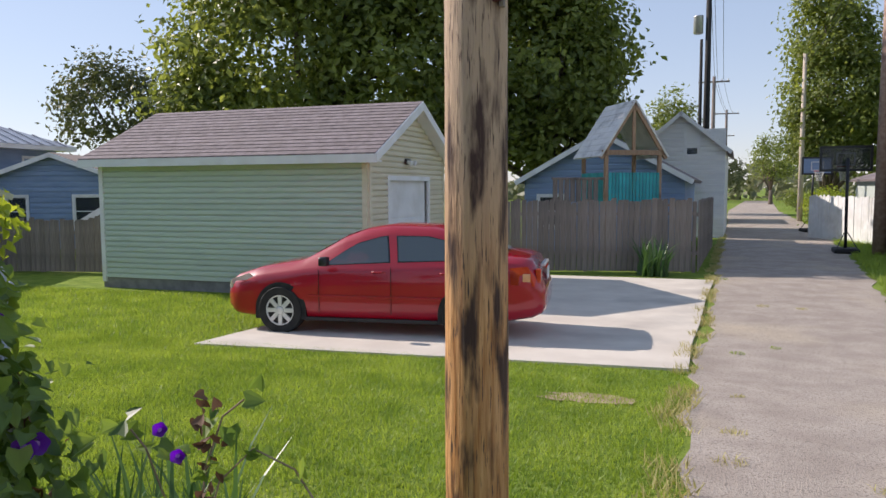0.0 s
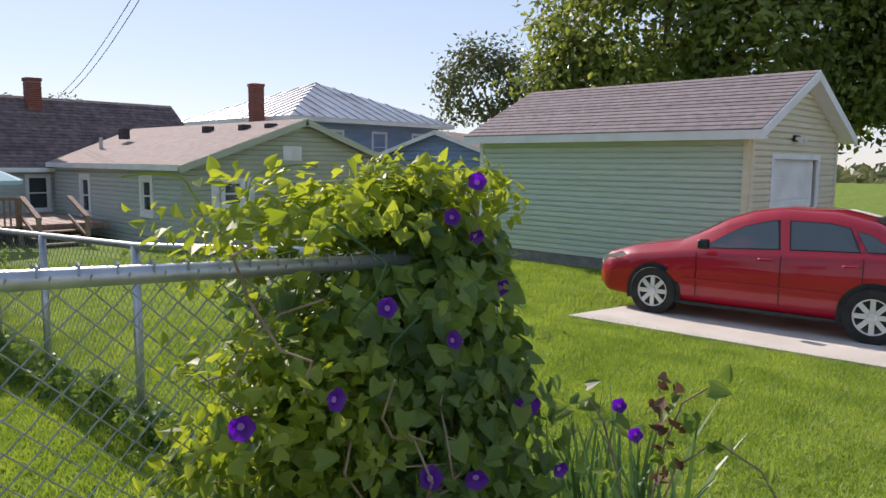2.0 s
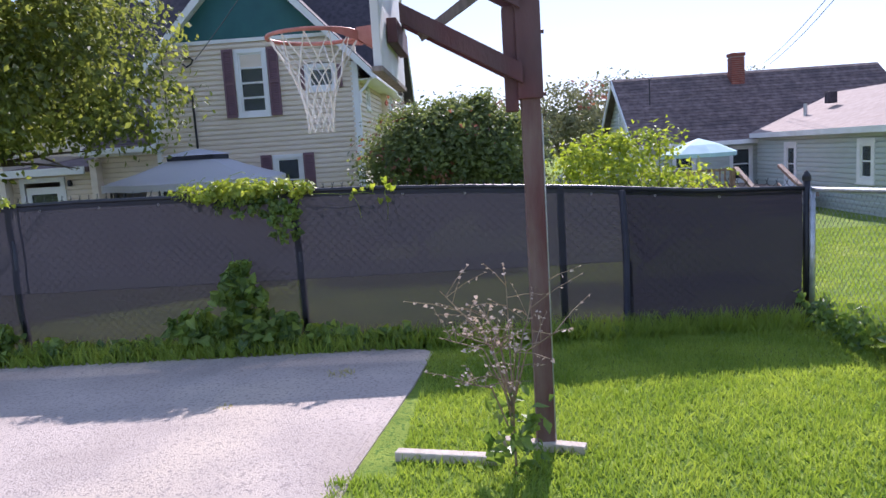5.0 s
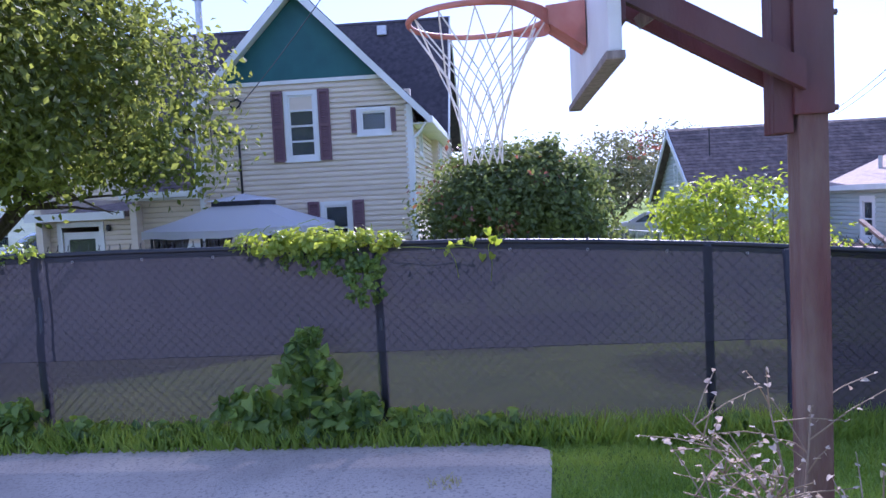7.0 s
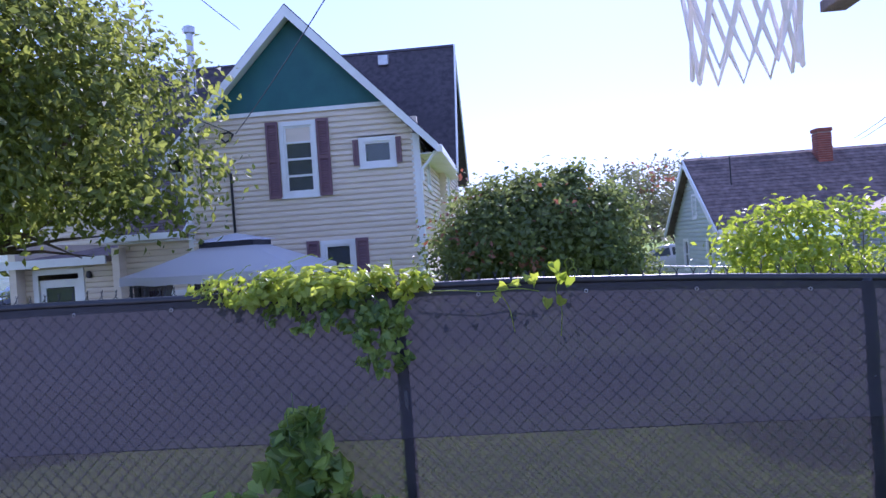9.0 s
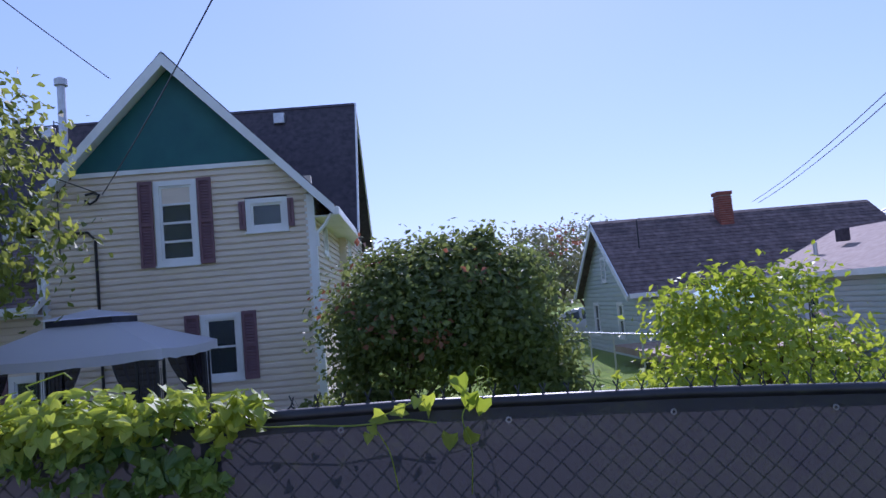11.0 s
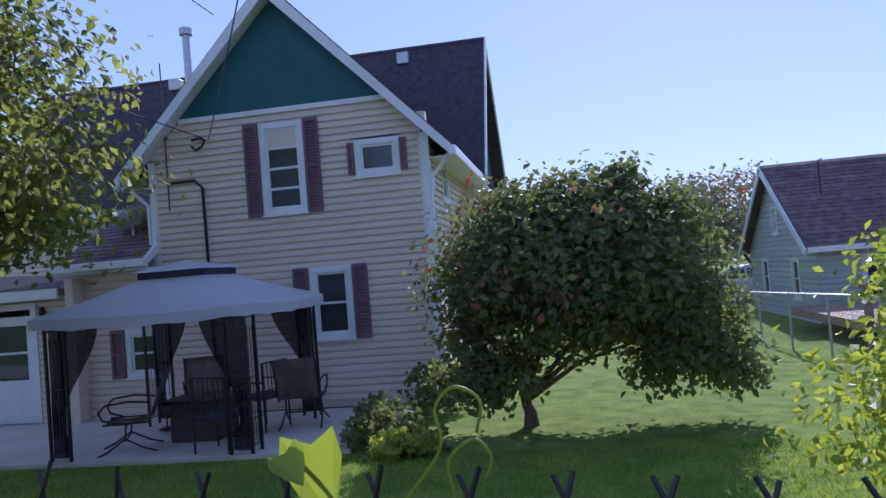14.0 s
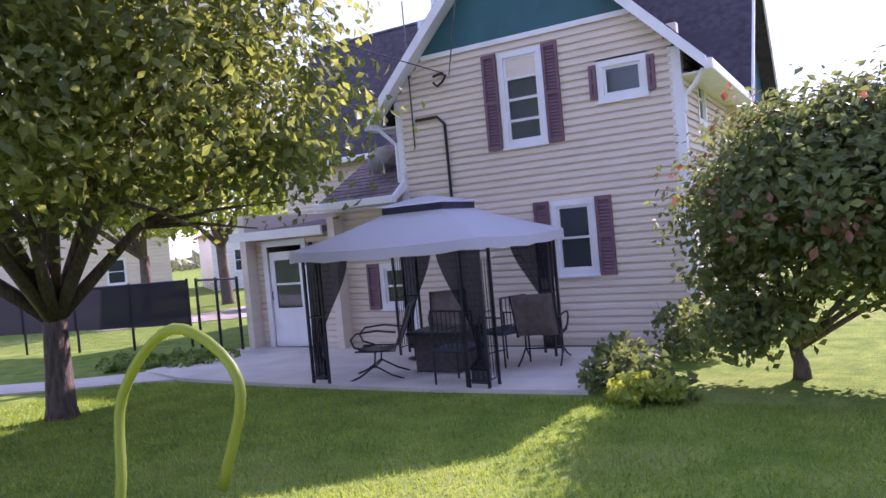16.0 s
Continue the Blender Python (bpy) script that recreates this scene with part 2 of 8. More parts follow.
M["seed"] = foliage("seed", (0.42, 0.33, 0.26), (0.58, 0.48, 0.40), 0.2, 0.8)
M["car_red"] = surface("car_red", (0.36, 0.001, 0.014), (0.39, 0.002, 0.018), 1.5, 0.4, 0.0, 0.0, coat=1.0, gloss=0.3)
M["car_dark"] = surface("car_dark", (0.012, 0.012, 0.016), (0.02, 0.02, 0.026), 2, 0.25, 0.0, 0.0, coat=0.7)
M["car_white"] = surface("car_white", (0.7, 0.71, 0.73), (0.76, 0.77, 0.78), 2, 0.3, 0.0, 0.0, coat=0.7)
M["car_maroon"] = surface("car_maroon", (0.16, 0.012, 0.018), (0.19, 0.016, 0.022), 2, 0.3, 0.1, 0.0, coat=0.8)
M["hubcap"] = surface("hubcap", (0.62, 0.63, 0.64), (0.70, 0.71, 0.72), 6, 0.35, 0.4, 0.0)
M["lamp_red"] = surface("lamp_red", (0.55, 0.03, 0.015), (0.65, 0.06, 0.02), 8, 0.15, 0, 0.0, coat=0.8)
M["lamp_amber"] = surface("lamp_amber", (0.75, 0.32, 0.16), (0.82, 0.42, 0.24), 8, 0.15, 0, 0.0, coat=0.8)
M["lamp_clear"] = surface("lamp_clear", (0.72, 0.72, 0.70), (0.82, 0.82, 0.80), 8, 0.12, 0, 0.0, coat=0.8)
M["plate"] = surface("plate", (0.62, 0.66, 0.70), (0.70, 0.73, 0.76), 8, 0.4, 0, 0.0)
M["canvas"] = see_through("canvas", (0.84, 0.83, 0.88), 0.0, 0.85, (0.86, 0.84, 0.92))
M["canvas_dark"] = surface("canvas_dark", (0.03, 0.03, 0.045), (0.05, 0.05, 0.07), 4, 0.85, 0, 0.15, 90)
M["canopy_aqua"] = surface("canopy_aqua", (0.40, 0.60, 0.62), (0.47, 0.66, 0.68), 3, 0.8, 0, 0.1, 60)
M["wicker"] = surface("wicker", (0.05, 0.04, 0.04), (0.09, 0.075, 0.07), 30, 0.7, 0, 0.3, 90)
M["cushion"] = surface("cushion", (0.20, 0.16, 0.14), (0.27, 0.22, 0.19), 10, 0.9, 0, 0.2, 60)
M["curtain"] = surface("curtain", (0.44, 0.47, 0.42), (0.54, 0.56, 0.50), 3, 0.9, 0, 0.1, 40, (1, 8, 0.5))
# near-black sheet behind panes: the darkness of unlit rooms put into colour
M["unlit_room"] = surface("unlit_room", (0.02, 0.022, 0.026), (0.05, 0.05, 0.055), 2, 0.8, 0, 0.0)
M["pole_metal"] = surface("pole_metal", (0.45, 0.46, 0.48), (0.55, 0.56, 0.58), 8, 0.4, 0.6, 0.05, 60)
M["stone"] = surface("stone", (0.20, 0.19, 0.19), (0.28, 0.27, 0.26), 6, 0.9, 0, 0.4, 50)
M["screen"] = see_through("screen", (0.068, 0.067, 0.084), 0.02, 0.8, (0.034, 0.033, 0.040))
M["screen_thin"] = see_through("screen_thin", (0.058, 0.058, 0.066), 0.10, 0.8, (0.036, 0.032, 0.038))
M["screen_dense"] = see_through("screen_dense", (0.014, 0.014, 0.022), 0.02, 0.75, (0.02, 0.02, 0.03))
M["mesh_net"] = see_through("mesh_net", (0.012, 0.012, 0.022), 0.10, 0.9)
M["pane"] = see_through("pane", (0.10, 0.12, 0.13), 0.55, 0.03, None, 0.3)
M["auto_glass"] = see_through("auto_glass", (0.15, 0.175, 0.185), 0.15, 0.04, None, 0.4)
M["backboard"] = see_through("backboard", (0.55, 0.60, 0.66), 0.10, 0.15)
M["dark_clear"] = see_through("dark_clear", (0.03, 0.04, 0.05), 0.5, 0.1)

# the weathered utility pole: amber wood with dark creosote stains that run down
def pole_material():
    m, nt, bs = node_mat("pole_wood")
    grain = noise_fac(nt, 9, 6, (6, 6, 0.35))
    col = ramp_mix(nt, grain, (0.42, 0.175, 0.05), (0.66, 0.36, 0.15))
    geo = nt.nodes.new("ShaderNodeNewGeometry")
    sep = nt.nodes.new("ShaderNodeSeparateXYZ")
    nt.links.new(geo.outputs["Position"], sep.inputs[0])
    mr = nt.nodes.new("ShaderNodeMapRange")
    mr.inputs["From Min"].default_value, mr.inputs["From Max"].default_value = 0.9, 1.7
    nt.links.new(sep.outputs["Z"], mr.inputs["Value"])
    col = ramp_mix(nt, mr.outputs["Result"], col, (0.47, 0.33, 0.22))
    col = ramp_mix(nt, noise_fac(nt, 4.2, 8, (3.2, 3.2, 0.6), 0.50, 0.64), col, (0.055, 0.024, 0.017))
    col = ramp_mix(nt, noise_fac(nt, 30, 3, (4, 4, 0.25), 0.60, 0.66), col, (0.09, 0.05, 0.035))
    nt.links.new(col, bs.inputs["Base Color"])
    bs.inputs["Roughness"].default_value = 0.7
    bp = nt.nodes.new("ShaderNodeBump")
    bp.inputs["Strength"].default_value, bp.inputs["Distance"].default_value = 0.6, 0.012
    nt.links.new(noise_fac(nt, 24, 5, (5, 5, 0.25), 0.2, 0.8), bp.inputs["Height"])
    nt.links.new(bp.outputs["Normal"], bs.inputs["Normal"])
    return m


M["pole_wood"] = pole_material()

# ---- mesh helpers ----
def mesh_of(bm, name, smooth=False):
    me = bpy.data.meshes.new(name)
    bmesh.ops.recalc_face_normals(bm, faces=bm.faces)
    bm.to_mesh(me)
    bm.free()
    if smooth:
        me.shade_smooth()
    return me


def part(name, bm, material, parent=None, label="", smooth=False, at=None):
    """Links a bmesh (or a mesh) as one object, under a parent where one is given."""
    me = bm if isinstance(bm, bpy.types.Mesh) else mesh_of(bm, name, smooth)
    if not me.materials and material:
        me.materials.append(material)
    ob = new(name, me)
    if parent:
        ob.parent = parent
    if at is not None:
        ob.matrix_local = at
    if label:
        ob["label"] = label
    return ob


def thing(name, m, label, category, group="", kind=""):
    ob = new(name)
    ob.matrix_world = m
    ob.empty_display_size = 0.1
    return tagged(ob, label, category, group, kind)


def add_box(bm, lo, hi, m=None):
    v = [bm.verts.new((x, y, z)) for z in (lo[2], hi[2]) for y in (lo[1], hi[1]) for x in (lo[0], hi[0])]
    if m is not None:
        for q in v:
            q.co = m @ q.co
    for f in ((0, 2, 3, 1), (4, 5, 7, 6), (0, 1, 5, 4), (2, 6, 7, 3), (0, 4, 6, 2), (1, 3, 7, 5)):
        bm.faces.new([v[i] for i in f])
    return v


def box(lo, hi, bevel=0.0, m=None):
    bm = bmesh.new()
    add_box(bm, lo, hi, m)
    if bevel:
        bmesh.ops.bevel(bm, geom=bm.edges[:], offset=bevel, segments=2, affect="EDGES", profile=0.6)
    return bm


def add_tube(bm, points, radius, sides=8, closed=False, caps=True):
    """A tube along points; radius is one number or one per point."""
    pts = [Vector(p) for p in points]
    n = len(pts)
    rs = radius if isinstance(radius, (list, tuple)) else [radius] * n
    rings = []
    ref = None
    for i, p in enumerate(pts):
        a = pts[(i - 1) % n] if closed or i else p
        b = pts[(i + 1) % n] if closed or i < n - 1 else p
        d = (b - a).normalized()
        if ref is None:
            ref = d.orthogonal().normalized()
        ref = (ref - d * ref.dot(d)).normalized()
        w = d.cross(ref)
        rings.append([bm.verts.new(p + (ref * math.cos(2 * math.pi * k / sides) + w * math.sin(2 * math.pi * k / sides)) * rs[i]) for k in range(sides)])
    for i in range(n if closed else n - 1):
        r, s = rings[i], rings[(i + 1) % n]
        for k in range(sides):
            bm.faces.new((r[k], r[(k + 1) % sides], s[(k + 1) % sides], s[k]))
    if caps and not closed:
        bm.faces.new(rings[0][::-1])
        bm.faces.new(rings[-1])
    return bm


def smooth_path(points, n=6):
    """More points on a smooth curve through the given ones."""
    p = [Vector(q) for q in points]
    p = [p[0] * 2 - p[1], *p, p[-1] * 2 - p[-2]]
    out = []
    for a, b, c, d in zip(p, p[1:], p[2:], p[3:]):
        for k in range(n):
            t = k / n
            out.append(0.5 * ((2 * b) + (c - a) * t + (2 * a - 5 * b + 4 * c - d) * t * t + (3 * b - a - 3 * c + d) * t ** 3))
    return [*out, p[-2]]


def tube(points, radius, sides=8, closed=False):
    return add_tube(bmesh.new(), points, radius, sides, closed)


def prism(poly, d, axis="y"):
    """A flat polygon of (u, z) drawn out by d = (from, to) along an axis."""
    bm = bmesh.new()
    put = (lambda u, z, t: (u, t, z)) if axis == "y" else (lambda u, z, t: (t, u, z)) if axis == "x" else (lambda u, z, t: (u, z, t))
    a = [bm.verts.new(put(u, z, d[0])) for u, z in poly]
    b = [bm.verts.new(put(u, z, d[1])) for u, z in poly]
    bm.faces.new(a)
    bm.faces.new(b[::-1])
    for i in range(len(poly)):
        j = (i + 1) % len(poly)
        bm.faces.new((a[i], b[i], b[j], a[j]))
    return bm


def quick_mesh(name, verts, faces, material, smooth=False):
    me = bpy.data.meshes.new(name)
    me.from_pydata(verts, [], faces)
    me.materials.append(material)
    if smooth:
        me.shade_smooth()
    return me


def lathe(profile, sides=20):
    bm = bmesh.new()
    rings = [[bm.verts.new((r * math.cos(2 * math.pi * k / sides), r * math.sin(2 * math.pi * k / sides), z)) for k in range(sides)] for r, z in profile]
    for a, b in zip(rings, rings[1:]):
        for k in range(sides):
            bm.faces.new((a[k], a[(k + 1) % sides], b[(k + 1) % sides], b[k]))
    bm.faces.new(rings[0][::-1])
    bm.faces.new(rings[-1])
    return bm


def leaf_cloud(name, centres, dirs, size, material, rng, shape="oval", droop=0.0, spread=0.35):
    """One mesh of folded leaves at the centres, each turned at random about the way it faces."""
    c = np.asarray(centres, dtype=float)
    n = len(c)
    f = np.asarray(dirs, dtype=float)
    f = f + rng.normal(0, 0.7, (n, 3))
    f /= np.linalg.norm(f, axis=1)[:, None] + 1e-9
    t = rng.normal(0, 1, (n, 3))
    t[:, 2] -= droop
    t -= f * np.sum(t * f, axis=1)[:, None]
    t /= np.linalg.norm(t, axis=1)[:, None] + 1e-9
    b = np.cross(f, t)
    s = size * rng.uniform(1 - spread, 1 + spread, n)[:, None]
    if shape == "heart":
        outline = ((0, 0, 0), (-0.18, 0.42, 0.05), (0.18, 0.50, 0.10), (0.62, 0.30, 0.05), (1.0, 0, -0.10), (0.62, -0.30, 0.05), (0.18, -0.50, 0.10), (-0.18, -0.42, 0.05))
        faces = ((0, 4, 3, 2, 1), (0, 7, 6, 5, 4))
    else:
        outline = ((0, 0, 0), (0.5, 0.30, 0.08), (1.0, 0, -0.06), (0.5, -0.30, 0.08))
        faces = ((0, 2, 1), (0, 3, 2))
    k = len(outline)
    v = np.stack([c + s * (u * t + w * b + h * f) for u, w, h in outline], axis=1).reshape(-1, 3)
    fs = [tuple(i * k + j for j in face) for i in range(n) for face in faces]
    return quick_mesh(name, v.tolist(), fs, material)


def crown_points(blobs, n, rng, clump=26, clump_size=0.22, hollow=0.55):
    """Leaf places in clumps over and inside a set of ellipsoids (centre, radii)."""
    vol = np.array([r[0] * r[1] * r[2] for _, r in blobs]) ** (2 / 3)
    pick = rng.choice(len(blobs), n // clump, p=vol / vol.sum())
    cs, ds = [], []
    for i in pick:
        ctr, rad = np.array(blobs[i][0]), np.array(blobs[i][1])
        d = rng.normal(0, 1, 3)
        d /= np.linalg.norm(d)
        d[2] = d[2] if d[2] > -0.75 else -d[2] * 0.5
        r = rng.uniform(hollow, 1.06) ** 0.6
        p = ctr + d * rad * r
        q = p + rng.normal(0, clump_size, (clump, 3)) * np.array([1.2, 1.2, 0.75]) * min(rad) ** 0.5
        cs.append(q)
        ds.append(np.tile(d + np.array([0, 0, 0.5]), (clump, 1)))
    return np.concatenate(cs), np.concatenate(ds)


def limb_tree(bm, base, blobs, radius, rng, fork=1.6, limbs=7, sides=8):
    """A tapered trunk with limbs that reach into the crown."""
    base = Vector(base)
    top = base + Vector((rng.normal(0, 0.05), rng.normal(0, 0.05), fork))
    add_tube(bm, [base - Vector((0, 0, 0.1)), base + Vector((0, 0, 0.12)), base + (top - base) * 0.5, top], [radius * 1.45, radius * 1.1, radius * 0.95, radius * 0.85], sides)
    for i in range(limbs):
        ctr, rad = blobs[i % len(blobs)]
        goal = Vector(ctr) + Vector([rng.uniform(-0.55, 0.55) * r for r in rad])
        mid = top.lerp(goal, 0.45) + Vector((rng.normal(0, 0.12), rng.normal(0, 0.12), rng.uniform(-0.1, 0.25)))
        add_tube(bm, [top - Vector((0, 0, 0.12)), mid, goal], [radius * 0.6, radius * 0.36, radius * 0.08], 6)
        for _ in range(2):
            tip = mid.lerp(goal, 0.4) + Vector([rng.normal(0, 0.35) * r for r in rad])
            add_tube(bm, [mid, mid.lerp(tip, 0.5) + Vector((0, 0, 0.05)), tip], [radius * 0.26, radius * 0.15, radius * 0.05], 5)
    return bm


def tree(name, label, base, blobs, leaves, leaf, material, seed, radius=0.15, fork=1.6, limbs=7, clump_size=0.22, category="tree", group="", hollow=0.55, extra=None):
    rng = np.random.default_rng(seed)
    root = thing(name, Matrix.Translation(base), label, category, group)
    rel = [((c[0] - base[0], c[1] - base[1], c[2] - base[2]), r) for c, r in blobs]
    part("trunk", limb_tree(bmesh.new(), (0, 0, 0), rel, radius, rng, fork, limbs), M["bark"], root, smooth=True)
    c, d = crown_points(rel, leaves, rng, clump_size=clump_size, hollow=hollow)
    part("crown", leaf_cloud("crown", c, d, leaf, material, rng), None, root)
    if extra:
        c, d = crown_points([rel[0]], extra[1], rng, clump_size=clump_size, hollow=0.9)
        part("tinged_leaves", leaf_cloud("tinged", c + np.array([0, 0, 0.1]), d, leaf, extra[0], rng), None, root, extra[2])
    return root


def ground_z(x, y):
    """Height of the ground, which falls away to the north and to the west."""
    gy = np.interp(y, (-3.0, 0.8, 7.4, 9.5, 12.0, 18.0, 40.0), (0.02, 0.0, -0.50, -0.57, -0.62, -0.63, -0.72))
    gx = np.interp(x, (-60.0, -17.4, -13.9, -10.0, -6.75, -4.1, -2.5), (-0.78, -0.70, -0.58, -0.40, -0.19, -0.04, 0.0))
    return float(min(gy, gx))


def fence_top(y):
    """Height of the dark fence's top rail along its line."""
    return float(np.interp(y, (-14.0, -5.0, -2.5, -1.6, -0.7, 0.3, 1.2), (1.15, 1.18, 1.15, 1.11, 1.05, 0.96, 0.93)))

# ---- ground ----
def ground_sheet():
    far = [-900, -400, -200, -120, -80, -60, -50]
    xs = far + [-45 + i * 1.0 for i in range(25)] + [-20 + i * 0.5 for i in range(61)] + [12, 14, 17, 20, 25, 32, 42, 60, 90, 140, 240, 450, 900]
    ys = [-900, -400, -200, -120, -80, -50, -35, -28, -24] + [-20 + i * 0.5 for i in range(81)] + [22, 25, 28, 32, 36, 40, 46, 55, 70, 90, 120, 170, 260, 450, 900]
    vs = [(x, y, ground_z(x, y)) for y in ys for x in xs]
    nx = len(xs)
    fs = [(j * nx + i, j * nx + i + 1, (j + 1) * nx + i + 1, (j + 1) * nx + i) for j in range(len(ys) - 1) for i in range(nx - 1)]
    return tagged(new("ground", quick_mesh("ground", vs, fs, M["lawn"], True)), "mown green lawn falling gently to the north", "lawn", kind="structure")


ground_sheet()


def slab(name, outline, material, label, category, lift=0.02, steps=0.5):
    """A paved sheet that follows the ground: outline gives (y or x stations) rows of left and right edges."""
    vs, fs = [], []
    for a, b in outline:
        n = 12
        for k in range(n + 1):
            x, y = a[0] + (b[0] - a[0]) * k / n, a[1] + (b[1] - a[1]) * k / n
            vs.append((x, y, ground_z(x, y) + lift))
    w = 13
    rows = len(outline)
    for j in range(rows - 1):
        for k in range(12):
            i = j * w + k
            fs.append((i, i + 1, i + w + 1, i + w))
    top = len(vs)
    vs += [(x, y, z - lift - 0.08) for x, y, z in vs]
    edge = [*range(w), *[j * w + 12 for j in range(1, rows)], *[(rows - 1) * w + k for k in range(11, -1, -1)], *[j * w for j in range(rows - 2, 0, -1)]]
    for a, b in zip(edge, edge[1:] + edge[:1]):
        fs.append((a, a + top, b + top, b))
    return tagged(new(name, quick_mesh(name, vs, fs, material, False)), label, category, kind="structure")


rng = np.random.default_rng(5)
def ragged(points, amount=0.06, step=0.45):
    """Points along a line, put off it a little, for worn edges."""
    out = []
    for a, b in zip(points, points[1:]):
        n = max(1, int(math.dist(a, b) / step))
        for k in range(n):
            t = k / n
            out.append((a[0] + (b[0] - a[0]) * t + rng.normal(0, amount), a[1] + (b[1] - a[1]) * t))
    return out + [points[-1]]


left = ragged([(0.45, -16), (0.50, -6), (0.55, 0), (0.80, 4.2), (0.98, 8.0), (1.75, 17.0), (3.5, 38.5), (6.0, 70), (12.0, 118)])
alley_rows = []
for x, y in left:
    wide = float(np.interp(y, (-16, 0, 8, 14.5, 17, 25, 40, 60, 120), (3.6, 3.4, 3.1, 2.95, 3.2, 3.7, 4.3, 4.2, 3.6)))
    alley_rows.append(((x, y), (x + wide + rng.normal(0, 0.05), y - wide * 0.06)))
slab("road", alley_rows, M["asphalt"], "worn pale asphalt alley with crumbling weedy edges", "alley", 0.012)
slab("parking_pad", [((-5.14, 7.42), (0.90, 7.80)), ((-5.0, 9.5), (1.0, 9.6)), ((-4.5, 11.5), (1.16, 11.2)), ((-3.9, 14.2), (1.4, 14.2)), ((-3.6, 16.9), (1.7, 16.9))],
     M["concrete"], "sunlit pale concrete parking pad beside the alley", "parking pad", 0.03)
slab("driveway", [((-6.55, -12), (1.2, -12)), ((-6.55, -6), (1.2, -6)), ((-6.5, -3.2), (1.0, -3.2)), ((-6.42, -2.35), (0.8, -2.35)), ((-6.3, -2.05), (-3.6, -2.22)), ((-6.2, -1.98), (-5.2, -2.05))],
     M["drive"], "grey-pink worn driveway slab in front of the dark fence", "driveway", 0.016)
slab("patio", [((-17.3, -12.9), (-14.6, -12.5)), ((-17.3, -11), (-14.1, -11)), ((-17.3, -9), (-13.95, -9)), ((-17.3, -6.5), (-13.95, -6.5)), ((-17.3, -4.6), (-14.1, -4.7))],
     M["concrete"], "shaded concrete patio behind the tan house", "patio", 0.05)
slab("path", [((-14.6, -12.5), (-14.1, -11.2)), ((-13.6, -13.6), (-13.0, -12.6)), ((-12.0, -16), (-11.2, -15.2)), ((-10, -20), (-9.0, -19.6))], M["concrete"],
     "narrow concrete garden path leading off the patio", "path", 0.03)
slab("far_road", [((-60, -13), (-24, -16)), ((-60, -19), (-20, -22))], M["asphalt"], "street in front of the far houses", "street", 0.02)

# ---- buildings ----
UNIT = {}
def course_mesh(material, high):
    """One lap-siding course, 1 m long, that tapers to the top."""
    key = (material.name, high)
    if key not in UNIT:
        vs = [(x, y, z) for x in (0, 1) for y, z in ((0.0, 0.0), (-0.036, 0.0), (-0.032, high * 0.62), (-0.003, high * 0.80), (0.0, high))]
        fs = [(i, (i + 1) % 5, (i + 1) % 5 + 5, i + 5) for i in range(5)] + [(4, 3, 2, 1, 0), (5, 6, 7, 8, 9)]
        UNIT[key] = quick_mesh("siding", vs, fs, material)
    return UNIT[key]


def clad(wall, x0, x1, z0, z1, high, material, holes=(), edge=None):
    """Lays siding courses on a wall's face (local y = 0, facing -y), round the holes, within edge(z) = (from, to)."""
    me = course_mesh(material, high)
    z = z0
    while z < z1 - 0.02:
        a, b = edge(z + high * 0.5) if edge else (x0, x1)
        spans = [(a, b)]
        for hx0, hx1, hz0, hz1 in holes:
            if hz0 < z + high * 0.6 and z + high * 0.4 < hz1:
                spans = [q for s in spans for q in ((s[0], min(s[1], hx0)), (max(s[0], hx1), s[1])) if q[1] - q[0] > 0.03]
        for a, b in spans:
            if b - a > 0.05:
                ob = new("siding", me)
                ob.parent = wall
                ob.location, ob.scale = (a, 0, z), (b - a, 1, min(1.0, (z1 - z) / high))
        z += high


def wall_block(x0, x1, z0, z1, holes=(), thick=0.15, top=None):
    """A wall with real openings; top = apex point (u, z) for a gable above z1."""
    bm = bmesh.new()
    us = sorted({x0, x1, *[h[0] for h in holes], *[h[1] for h in holes]})
    zs = sorted({z0, z1, *[h[2] for h in holes], *[h[3] for h in holes]})
    for a, b in zip(us, us[1:]):
        for c, d in zip(zs, zs[1:]):
            if not any(h[0] <= a and b <= h[1] and h[2] <= c and d <= h[3] for h in holes):
                add_box(bm, (a, 0, c), (b, thick, d))
    if top:
        v = [bm.verts.new(p) for p in ((x0, 0, z1), (x1, 0, z1), (top[0], 0, top[1]), (x0, thick, z1), (x1, thick, z1), (top[0], thick, top[1]))]
        for f in ((0, 1, 2), (5, 4, 3), (0, 2, 5, 3), (1, 4, 5, 2), (0, 3, 4, 1)):
            bm.faces.new([v[i] for i in f])
    bmesh.ops.remove_doubles(bm, verts=bm.verts[:], dist=0.0005)
    return bm


